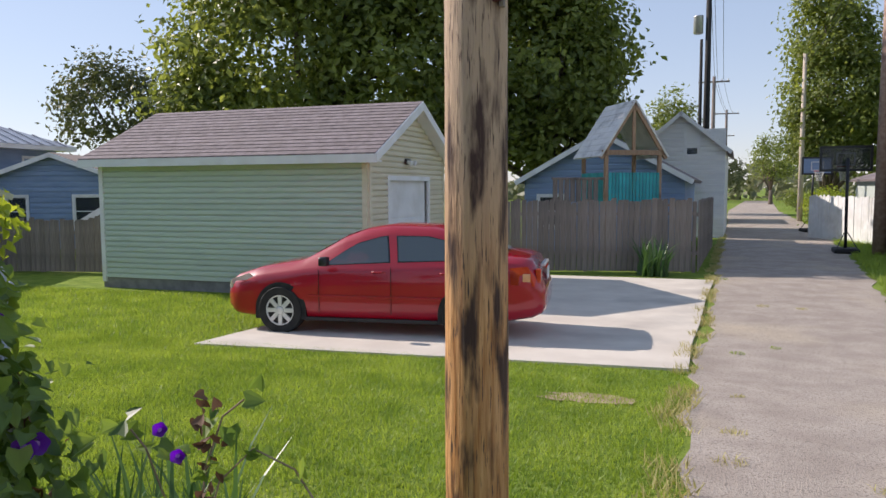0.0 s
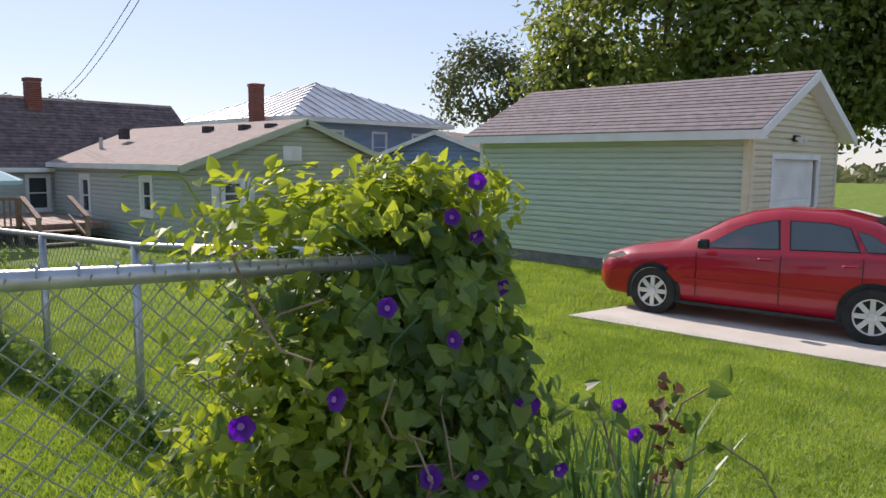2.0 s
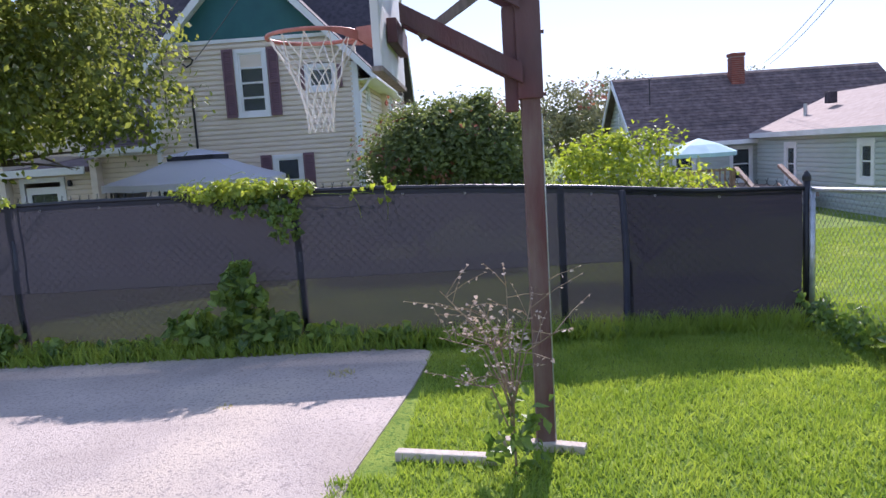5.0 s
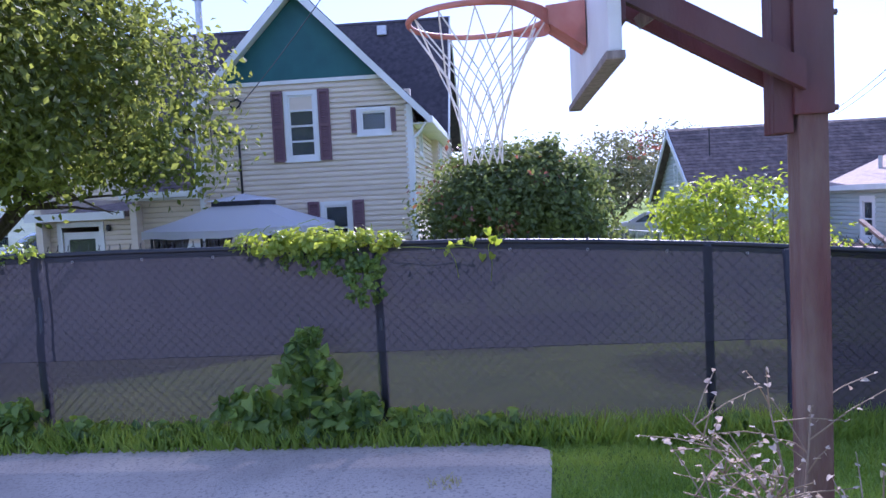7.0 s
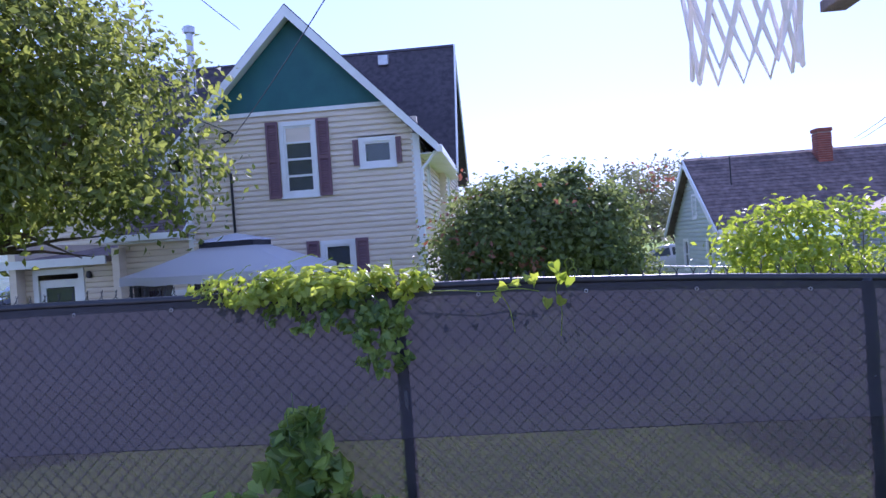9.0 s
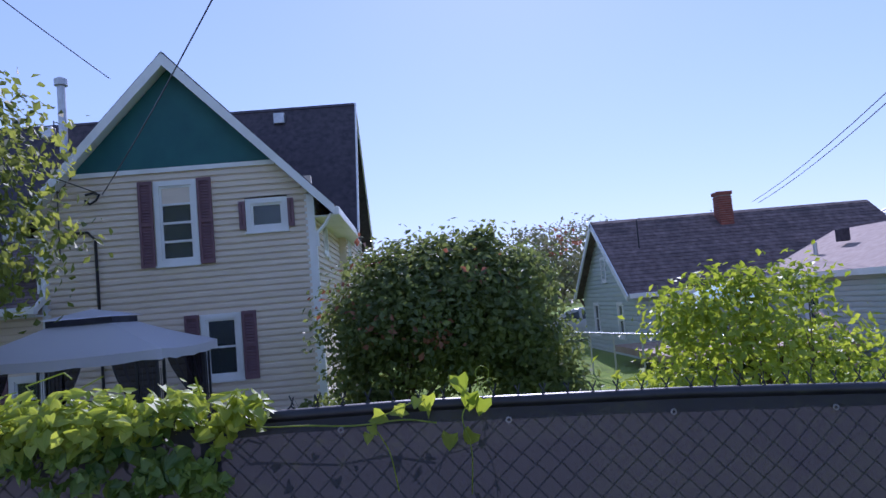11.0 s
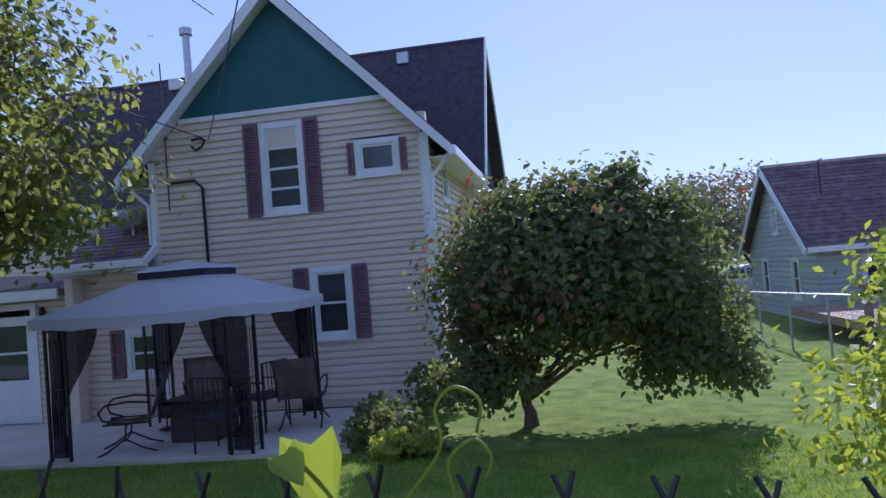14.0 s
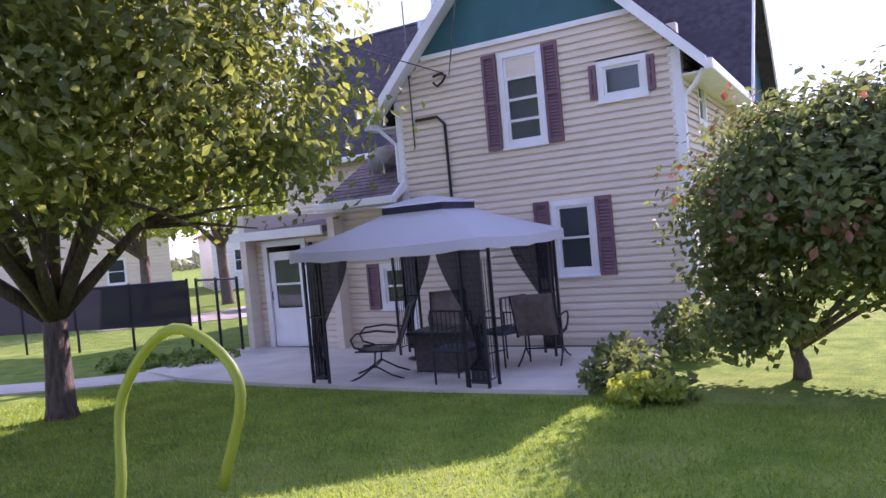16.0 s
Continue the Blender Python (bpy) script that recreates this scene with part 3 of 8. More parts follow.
def window(house, m, w, h, bars=1, behind="unlit_room", casing=0.09, name="window"):
    """A window in an opening w by h, origin at its lower left on the wall's face: casing, sash, panes, sill."""
    bm = bmesh.new()
    c = casing
    add_box(bm, (-c, -0.045, -c * 0.9), (0, 0.05, h + c))
    add_box(bm, (w, -0.045, -c * 0.9), (w + c, 0.05, h + c))
    add_box(bm, (0, -0.045, h), (w, 0.05, h + c))
    add_box(bm, (0, -0.045, -c * 0.9), (w, 0.05, 0))
    win = part(name, bm, M["trim"], house, "white window casing", at=m)
    bm = bmesh.new()
    s = 0.04
    add_box(bm, (0, -0.012, 0), (s, 0.03, h))
    add_box(bm, (w - s, -0.012, 0), (w, 0.03, h))
    add_box(bm, (s, -0.012, 0), (w - s, 0.03, s))
    add_box(bm, (s, -0.012, h - s), (w - s, 0.03, h))
    for k in range(bars):
        z = h * (k + 1) / (bars + 1)
        add_box(bm, (s, -0.008, z - 0.018), (w - s, 0.028, z + 0.018))
    part("sash", bm, M["trim"], win)
    for k in range(bars + 1):
        z0, z1 = h * k / (bars + 1) + 0.03, h * (k + 1) / (bars + 1) - 0.03
        part("pane", box((s, 0.008, z0), (w - s, 0.014, z1)), M["pane"], win)
    # pale curtain, or a sheet coloured dark in place of room shade
    part("backing", box((0.005, 0.09, 0.005), (w - 0.005, 0.10, h - 0.005)), M[behind], win, "window blind" if behind == "curtain" else "near-black sheet painted as the unlit room behind glass")
    bm = bmesh.new()
    add_box(bm, (-c - 0.02, -0.075, -c * 0.9 - 0.035), (w + c + 0.02, 0.02, -c * 0.9))
    part("sill", bm, M["trim"], win)
    return win


def shutter(house, m, w, h):
    """A louvred shutter."""
    bm = bmesh.new()
    add_box(bm, (0, -0.075, 0), (0.045, -0.037, h))
    add_box(bm, (w - 0.045, -0.075, 0), (w, -0.037, h))
    for z in (0, h * 0.5 - 0.03, h - 0.06):
        add_box(bm, (0.045, -0.075, z), (w - 0.045, -0.037, z + 0.06))
    add_box(bm, (0.045, -0.042, 0.06), (w - 0.045, -0.038, h - 0.06))
    n = int(h / 0.05)
    for k in range(n):
        z = k * h / n
        add_box(bm, (0.045, -0.006, 0), (w - 0.045, 0.006, 0.05), Matrix.Translation((0, -0.056, z)) @ Matrix.Rotation(radians(-28), 4, "X"))
    return part("shutter", bm, M["shutter"], house, "plum louvred shutter", at=m)


def roof_slab(corners, thick=0.09):
    """A roof plane of four corners, given thickness downwards."""
    bm = bmesh.new()
    c = [Vector(p) for p in corners]
    n = (c[1] - c[0]).cross(c[3] - c[0]).normalized()
    if n.z < 0:
        n = -n
    a = [bm.verts.new(p) for p in c]
    b = [bm.verts.new(p - n * thick) for p in c]
    bm.faces.new(a)
    bm.faces.new(b[::-1])
    for i in range(4):
        bm.faces.new((a[i], b[i], b[(i + 1) % 4], a[(i + 1) % 4]))
    return bm


def shingle_rows(house, corners, rows, material, name="shingle_course"):
    """Shingle courses on a roof plane (eave left, eave right, ridge right, ridge left), each lapping over the last."""
    e0, e1, r1, r0 = [Vector(p) for p in corners]
    n = (e1 - e0).cross(r0 - e0).normalized()
    if n.z < 0:
        n = -n
    made = []
    for k in range(rows):
        t0, t1 = k / rows, min(1.0, (k + 1.12) / rows)
        a, b, c, d = e0.lerp(r0, t0), e1.lerp(r1, t0), e1.lerp(r1, t1), e0.lerp(r0, t1)
        vs = [a + n * 0.003, b + n * 0.003, b + n * 0.020, a + n * 0.020, c + n * 0.006, d + n * 0.006, c + n * 0.001, d + n * 0.001]
        me = quick_mesh(name, [tuple(v) for v in vs], [(0, 1, 2, 3), (3, 2, 4, 5), (0, 3, 5, 7), (1, 6, 4, 2), (5, 4, 6, 7), (0, 7, 6, 1)], material)
        ob = new(name, me)
        ob.parent = house
        made.append(ob)
    return made


def garage():
    """Pale green garage with a grey shingle roof; local x along the long side, y to the back."""
    ang = math.degrees(math.atan2(GAR_E[1] - GAR_W[1], GAR_E[0] - GAR_W[0]))
    long = math.dist(GAR_W[:2], GAR_E[:2])
    deep, wall_h, ridge_h, over = 4.42, 2.82, 1.06, 0.30
    root = thing("garage", pose(GAR_W[0], GAR_W[1], GAR_W[2], 0, 0, ang), "small pale green clapboard garage with a grey shingle roof", "garage")
    foot = part("foundation", box((-0.004, -0.004, -0.3), (long + 0.004, deep - 0.02, 0.23)), M["stone"], root, "dark concrete footing")
    south = part("wall", wall_block(0, long, 0.16, wall_h), M["siding_green"], root)
    clad(south, 0.05, long - 0.05, 0.23, wall_h - 0.02, 0.115, M["siding_green"])
    back = part("wall", wall_block(0, long, 0.16, wall_h), M["siding_green"], root, at=Matrix.Translation((0, deep - 0.15, 0)))
    part("wall", wall_block(0.15, deep - 0.15, 0.16, wall_h, (), 0.15, (deep / 2, wall_h + ridge_h - 0.05)), M["siding_green"], root, at=pose(0.15, 0, 0, 0, 0, 90))
    hole = (1.0, 3.3, 0.16, 2.28)
    east = part("wall", wall_block(0.15, deep - 0.15, 0.16, wall_h, (hole,), 0.15, (deep / 2, wall_h + ridge_h - 0.12)), M["siding_cream"], root, "cream gable wall", at=pose(long, 0, 0, 0, 0, 90))
    rise = ridge_h / (deep / 2)
    clad(east, 0.02, deep - 0.02, 0.15, wall_h + ridge_h - 0.1, 0.115, M["siding_cream"], ((hole[0] - 0.1, hole[1] + 0.1, 0, hole[3] + 0.1),),
         lambda z: (0.06, deep - 0.06) if z < wall_h else ((z - wall_h) / rise + 0.06, deep - (z - wall_h) / rise - 0.06))
    bm = bmesh.new()
    for a, b, c, d in ((hole[0] - 0.1, hole[0], 0, hole[3] + 0.1), (hole[1], hole[1] + 0.1, 0, hole[3] + 0.1), (hole[0], hole[1], hole[3], hole[3] + 0.1)):
        add_box(bm, (a, -0.04, c), (b, 0.1, d))
    part("door_trim", bm, M["trim"], east)
    door = part("garage_door", box((hole[0] + 0.01, 0.06, 0.0), (hole[1] - 0.01, 0.10, hole[3])), M["trim"], root, "white overhead garage door", at=pose(long, 0, 0, 0, 0, 90))
    for k in range(4):
        part("door_panel", box((hole[0] + 0.05, 0.045, 0.16 + k * 0.45), (hole[1] - 0.05, 0.061, 0.57 + k * 0.45), 0.006), M["trim"], door)
    for u in (0, long - 0.10):
        part("corner_board", box((u, -0.048, 0.13), (u + 0.10, 0.0, wall_h)), M["trim"] if u == 0 else M["siding_cream"], root)
    for u in (0.0, deep - 0.1):
        part("corner_board", box((u, -0.048, 0.13), (u + 0.10, 0.0, wall_h)), M["siding_cream"], root, at=pose(long, 0, 0, 0, 0, 90))
    x0, x1, ov = -0.28, long + 0.30, over
    ez, rz = wall_h - rise * ov + 0.09, wall_h + ridge_h + 0.09
    hip = 0.0
    front = [(x0, -ov, ez), (x1, -ov, ez), (x1, deep / 2, rz), (x0 + hip, deep / 2, rz)]
    rear = [(x0, deep + ov, ez), (x1, deep + ov, ez), (x1, deep / 2, rz), (x0 + hip, deep / 2, rz)]
    roof = part("roof", roof_slab(front), M["shingle_grey"], root, "weathered grey shingle roof")
    part("roof", roof_slab(rear), M["shingle_grey"], root)
    shingle_rows(roof, front, 15, M["shingle_grey"])
    bm = bmesh.new()
    add_box(bm, (x0, -ov - 0.03, ez - 0.17), (x1, -ov, ez - 0.01))
    part("fascia", bm, M["trim"], root)
    part("soffit", box((x0, -ov, ez - 0.15), (x1, 0, ez - 0.12)), M["trim"], root)
    for s in (-1, 1):
        e = deep / 2 + s * (deep / 2 + ov)
        bm = bmesh.new()
        v = [bm.verts.new(p) for p in ((x1, e, ez), (x1, deep / 2, rz), (x1, deep / 2, rz - 0.19), (x1, e, ez - 0.17), (x1 + 0.03, e, ez), (x1 + 0.03, deep / 2, rz), (x1 + 0.03, deep / 2, rz - 0.19), (x1 + 0.03, e, ez - 0.17))]
        for f in ((0, 1, 2, 3), (7, 6, 5, 4), (0, 4, 5, 1), (3, 2, 6, 7), (0, 3, 7, 4), (1, 5, 6, 2)):
            bm.faces.new([v[i] for i in f])
        part("rake_board", bm, M["trim"], root)
        bm = roof_slab([(long, e, ez - 0.10), (x1, e, ez - 0.10), (x1, deep / 2, rz - 0.12), (long, deep / 2, rz - 0.12)], 0.02)
        part("soffit", bm, M["trim"], root)
    lamp = part("flood_lamp", box((1.82, -0.09, 2.62), (2.06, -0.02, 2.74), 0.01), M["black_paint"], root, "small floodlight above the garage door", at=pose(long, 0, 0, 0, 0, 90))
    for u in (1.80, 2.03):
        part("lamp_head", lathe([(0.03, 0), (0.055, 0.09), (0.05, 0.11)], 10), M["trim"], lamp, at=pose(u + 0.02, -0.10, 2.68, 110, 0, 0))


GAR_W, GAR_E = (-11.10, 12.49, -0.62), (-4.77, 12.32, -0.62)
garage()


def tan_house():
    """Two-storey tan clapboard house: rear wing with a gable to the east, main block behind; local x runs north, y west."""
    gz = -0.64
    root = thing("house", pose(-17.4, -8.92, gz, 0, 0, 90), "two-storey tan clapboard house with teal gables and plum shutters", "house")
    L, eave, apex = 4.79, 4.24, 6.72
    gb = 4.88
    rise = (apex - eave) / (L / 2)
    holes = {"up": (0.69 + 1.42, 0.69 + 1.99, 3.25, 4.58), "low": (2.79, 3.32, 1.17, 2.16), "small": (3.70, 4.26, 3.72, 4.14)}
    hl = list(holes.values())
    wall = part("wall", wall_block(0, L, 0.0, eave, hl), M["siding_tan"], root)
    clad(wall, 0.1, L - 0.1, 0.12, gb, 0.112, M["siding_tan"], [(a - 0.1, b + 0.1, c - 0.13, d + 0.1) for a, b, c, d in hl],
         lambda z: (0.1, L - 0.1) if z < eave else ((z - eave) / rise, L - (z - eave) / rise))
    part("wall", prism([(0, eave), (L, eave), (L / 2, apex)], (0, 0.15)), M["siding_tan"], root)
    u = (gb - eave) / rise
    part("gable_panel", prism([(u - 0.02, gb), (L - u + 0.02, gb), (L / 2, apex - 0.02)], (-0.04, 0.0)), M["teal"], root, "dark teal gable panel")
    part("gable_trim", box((u, -0.05, gb - 0.05), (L - u, 0.0, gb + 0.03)), M["trim"], root)
    part("foundation", box((0.03, 0.03, -0.3), (L - 0.03, 6, 0.12)), M["stone"], root)
    for a in (0, L - 0.14):
        part("corner_board", box((a, -0.03, 0.05), (a + 0.14, 0.0, eave)), M["trim"], root)
    part("corner_board", box((-0.0, 0.0, 0.05), (0.03, 0.14, eave)), M["trim"], root, at=Matrix.Translation((L, -0.03, 0)))
    # side wall to the north and to the south
    north = part("wall", wall_block(0, 6.3, 0.0, eave, ((1.1, 1.6, 3.3, 4.0), (3.2, 3.8, 1.0, 2.2))), M["siding_tan"], root, at=pose(L, 0, 0, 0, 0, 90))
    clad(north, 0.12, 6.3, 0.12, eave, 0.112, M["siding_tan"], ((1.0, 1.7, 3.2, 4.1), (3.1, 3.9, 0.9, 2.3)))
    window(root, pose(L, 1.1, 3.3, 0, 0, 90), 0.5, 0.7)
    window(root, pose(L, 3.2, 1.0, 0, 0, 90), 0.6, 1.2)
    south = part("wall", wall_block(0, 6.3, 0.0, eave), M["siding_tan"], root, at=pose(0, 6.3, 0, 0, 0, -90))
    clad(south, 0, 6.2, 0.12, eave, 0.112, M["siding_tan"])
    # windows and shutters
    a, b, c, d = holes["up"]
    window(root, pose(a, 0, c), b - a, d - c, 3, "curtain")
    shutter(root, pose(a - 0.10 - 0.26, 0, c - 0.10), 0.25, d - c + 0.2)
    shutter(root, pose(b + 0.105, 0, c - 0.10), 0.25, d - c + 0.2)
    a, b, c, d = holes["low"]
    window(root, pose(a, 0, c), b - a, d - c, 1)
    shutter(root, pose(a - 0.10 - 0.26, 0, c - 0.10), 0.25, d - c + 0.2)
    shutter(root, pose(b + 0.105, 0, c - 0.10), 0.25, d - c + 0.2)
    a, b, c, d = holes["small"]
    window(root, pose(a, 0, c), b - a, d - c, 0, "curtain")
    shutter(root, pose(a - 0.205, 0, c - 0.03), 0.11, d - c + 0.08)
    shutter(root, pose(b + 0.095, 0, c - 0.03), 0.11, d - c + 0.08)
    # wing roof
    ov, fo = 0.42, 0.34
    top = apex + 0.20
    for s in (-1, 1):
        e = L / 2 + s * (L / 2 + ov)
        ze = eave - rise * ov + 0.18
        cs = [(e, -fo, ze), (L / 2, -fo, top), (L / 2, 6.6, top), (e, 6.6, ze)]
        roof = part("roof", roof_slab(cs, 0.10), M["shingle_dark"], root, "dark shingle roof")
        bm = bmesh.new()
        v = [bm.verts.new(p) for p in ((e, -fo - 0.02, ze - 0.02), (L / 2, -fo - 0.02, top - 0.03), (L / 2, -fo - 0.02, top - 0.26), (e, -fo - 0.02, ze - 0.20), (e, -fo + 0.03, ze - 0.02), (L / 2, -fo + 0.03, top - 0.03), (L / 2, -fo + 0.03, top - 0.26), (e, -fo + 0.03, ze - 0.20))]
        for f in ((0, 1, 2, 3), (7, 6, 5, 4), (0, 4, 5, 1), (3, 2, 6, 7), (0, 3, 7, 4), (1, 5, 6, 2)):
            bm.faces.new([v[i] for i in f])
        part("rake_board", bm, M["trim"], root)
        part("soffit", roof_slab([(e, -fo, ze - 0.12), (L / 2, -fo, top - 0.16), (L / 2, 0.0, top - 0.16), (e, 0.0, ze - 0.12)], 0.02), M["trim"], root)
        lo, hi = (e - 0.05, e + 0.07) if s > 0 else (e - 0.07, e + 0.05)
        part("gutter", box((lo, -fo + 0.06, ze - 0.19), (hi, 4.2, ze - 0.04), 0.015), M["trim"], root)
        part("soffit", box((min(e, L / 2 + s * L / 2), 0.0, ze - 0.17), (max(e, L / 2 + s * L / 2), 6.2, ze - 0.14)), M["trim"], root)
    part("downspout", tube([(L + 0.34, -0.12, eave - 0.40), (L + 0.2, -0.07, eave - 0.58), (L + 0.06, -0.07, eave - 0.72), (L + 0.06, -0.07, eave - 0.95)], 0.035, 6), M["trim"], root)
    part("downspout", tube([(-0.34, -0.12, eave - 0.40), (-0.2, 0.0, eave - 0.58), (-0.06, 0.03, eave - 0.72), (-0.06, 0.03, 2.7)], 0.035, 6), M["trim"], root)
    # main block behind, ridge along local x, gable ends to the north and south
    y0, y1, xs, xn = 4.0, 9.4, -6.2, 4.95
    ym, rz, ez = 6.2, 7.62, 4.30
    main = part("wall", wall_block(xs, xn - 0.16, 0, ez, (), 0.15), M["siding_tan"], root, at=Matrix.Translation((0, y0, 0)))
    clad(main, xs, 0, 0.12, ez, 0.112, M["siding_tan"])
    ng = part("wall", wall_block(0, y1 - y0, 0, ez, ((0.6, 1.1, 3.0, 4.1),)), M["siding_tan"], root, at=pose(xn, y0, 0, 0, 0, 90))
    clad(ng, 0, y1 - y0, 0.12, ez, 0.112, M["siding_tan"], ((0.5, 1.2, 2.9, 4.2),))
    window(root, pose(xn, y0 + 0.6, 3.0, 0, 0, 90), 0.5, 1.1)
    part("gable_panel", prism([(y0, ez), (y1, ez), (ym, rz - 0.1)], (xn - 0.1, xn + 0.03), "x"), M["teal"], root, "teal gable panel")
    part("gable_panel", prism([(y0, ez), (y1, ez), (ym, rz - 0.1)], (xs, xs + 0.1), "x"), M["teal"], root)
    part("wall", wall_block(0, y1 - y0, 0, ez), M["siding_tan"], root, at=pose(xs + 0.15, y0, 0, 0, 0, 90))
    part("wall", wall_block(xs, xn, 0, ez), M["siding_tan"], root, at=Matrix.Translation((0, y1, 0)))
    for e, z in ((y0 - 0.35, ez - 0.35), (y1 + 0.35, ez - 0.35)):
        part("roof", roof_slab([(xs - 0.35, e, z), (xn + 0.35, e, z), (xn + 0.35, ym, rz), (xs - 0.35, ym, rz)], 0.12), M["shingle_dark"], root)
        for x in (xn + 0.35, xs - 0.39):
            bm = bmesh.new()
            v = [bm.verts.new(p) for p in ((x, e, z), (x, ym, rz), (x, ym, rz - 0.26), (x, e, z - 0.2), (x + 0.04, e, z), (x + 0.04, ym, rz), (x + 0.04, ym, rz - 0.26), (x + 0.04, e, z - 0.2))]
            for f in ((0, 1, 2, 3), (7, 6, 5, 4), (0, 4, 5, 1), (3, 2, 6, 7), (0, 3, 7, 4), (1, 5, 6, 2)):
                bm.faces.new([v[i] for i in f])
            part("rake_board", bm, M["trim"], root)
    part("gutter", box((xs, y0 - 0.45, ez - 0.45), (-0.1, y0 - 0.33, ez - 0.32), 0.015), M["trim"], root)
    part("vent_pipe", tube([(-1.9, 5.2, 6.6), (-1.9, 5.2, 8.35)], 0.10, 12), M["pole_metal"], root, "tall grey flue pipe with a cap")
    part("vent_cap", lathe([(0.11, 0), (0.16, 0.02), (0.16, 0.18), (0.09, 0.22)], 14), M["pole_metal"], root, at=Matrix.Translation((-1.9, 5.2, 8.30)))
    for x, y in ((-2.6, 5.6), (3.2, 5.9)):
        part("roof_vent", box((x, y - 0.15, 7.1), (x + 0.28, y + 0.12, 7.38), 0.02), M["pole_metal"], root)
    # low rear extension with the door, and the lean-to roof above it
    ex = 0.0
    hole = (-3.26, -2.38, -0.04, 1.95)
    low = part("wall", wall_block(-3.7, -0.004, -0.1, 2.22, (hole, (-0.53, -0.08, 0.75, 1.38)), 0.15), M["siding_tan"], root, "single-storey rear extension wall", at=Matrix.Translation((0, -ex, 0)))
    clad(low, -3.6, 0.0, -0.02, 2.22, 0.112, M["siding_tan"], ((hole[0] - 0.12, hole[1] + 0.12, -0.1, hole[3] + 0.12), (-0.62, 0.0, 0.64, 1.48)))
    window(root, pose(-0.53, -ex, 0.75), 0.45, 0.63)
    shutter(root, pose(-0.88, -ex, 0.66), 0.25, 0.82)
    part("wall", wall_block(0, 4.2, 0, 2.6), M["siding_tan"], root, at=pose(-3.7, 3.9, 0, 0, 0, -90))
    part("corner_board", box((-3.72, -ex - 0.045, -0.05), (-3.60, -ex, 2.22)), M["trim"], root)
    bm = bmesh.new()
    for p, q in (((hole[0] - 0.11, hole[2]), (hole[0], hole[3] + 0.11)), ((hole[1], hole[2]), (hole[1] + 0.11, hole[3] + 0.11)), ((hole[0], hole[3]), (hole[1], hole[3] + 0.11))):
        add_box(bm, (p[0], -ex - 0.05, p[1]), (q[0], -ex + 0.06, q[1]))
    part("door_trim", bm, M["trim"], root)
    w = hole[1] - hole[0]
    door = part("door", wall_block(0.01, w - 0.01, 0.03, hole[3] - 0.07, ((0.13, w - 0.13, 0.78, 1.72),), 0.045), M["trim"], root, "white half-glazed storm door", at=Matrix.Translation((hole[0], -ex + 0.0, hole[2])))
    for z0, z1 in ((0.80, 1.23), (1.27, 1.70)):
        part("pane", box((0.13, 0.015, z0), (w - 0.13, 0.02, z1)), M["pane"], door)
    part("glazing_bar", box((0.13, 0.0, 1.23), (w - 0.13, 0.04, 1.27)), M["trim"], door)
    # sheet coloured dark in place of the shade inside the door
    part("dark_backing", box((0.1, 0.10, 0.7), (w - 0.1, 0.11, 1.75)), M["unlit_room"], door, "near-black sheet painted as the unlit room behind glass")
    part("handle", tube([(0.06, -0.03, 0.95), (0.06, -0.05, 1.0), (0.06, -0.05, 1.08), (0.06, -0.03, 1.12)], 0.009, 6), M["black_paint"], door, "black door handle")
    part("door_lamp", lathe([(0.04, 0), (0.06, 0.05), (0.05, 0.13), (0.02, 0.15)], 10), M["black_paint"], root, "black wall lantern", at=Matrix.Translation((hole[1] + 0.24, -ex - 0.06, 1.83)))
    part("roof", roof_slab([(-3.92, -ex - 0.30, 2.26), (-1.55, -ex - 0.30, 2.26), (-1.55, 3.9, 2.62), (-3.92, 3.9, 2.62)], 0.12), M["shingle_brown"], root)
    part("fascia", box((-3.94, -ex - 0.34, 2.10), (-1.62, -ex - 0.29, 2.27)), M["trim"], root)
    lt = [(-1.55, -0.42, 2.62), (0.06, -0.42, 2.62), (0.06, 2.6, 4.2), (-1.55, 2.6, 4.2)]
    lean = part("roof", roof_slab(lt, 0.10), M["shingle_brown"], root, "brown shingled lean-to roof")
    shingle_rows(lean, lt, 22, M["shingle_brown"])
    part("gutter", box((-1.6, -0.54, 2.50), (0.12, -0.40, 2.63), 0.015), M["trim"], root)
    part("rake_board", prism([(-0.42, 2.52), (-0.42, 2.64), (0.6, 3.18), (0.6, 3.06)], (0.062, 0.10), "x"), M["trim"], root)
    part("downspout", tube([(0.09, -0.46, 2.60), (0.10, -0.30, 2.72), (0.08, -0.08, 2.86), (0.06, -0.06, 3.0)], 0.035, 6), M["trim"], root)
    part("soffit", box((-1.55, -0.40, 2.46), (0.06, 0.0, 2.49)), M["trim"], root)
    part("wall", wall_block(0, 4.2, 0, 2.4), M["siding_tan"], root, at=pose(-1.5, 3.9, 0, 0, 0, -90))
    part("wall", prism([(0.02, 2.22), (2.5, 2.22), (2.5, 4.0), (0.02, 2.7)], (-1.53, -1.45), "x"), M["siding_tan"], root)
    upper = part("wall", box((-1.5, 0.0, 2.22), (-0.004, 0.15, 2.66)), M["siding_tan"], root)
    clad(upper, -1.45, 0.0, 2.23, 2.5, 0.112, M["siding_tan"])
    # power entry
    part("insulator", tube([(0.86, -0.10, 4.42), (0.95, -0.14, 4.34), (1.06, -0.14, 4.40), (1.10, -0.10, 4.50), (1.0, -0.08, 4.55), (0.86, -0.10, 4.52)], 0.022, 6), M["black_paint"], root, "black cable bracket")
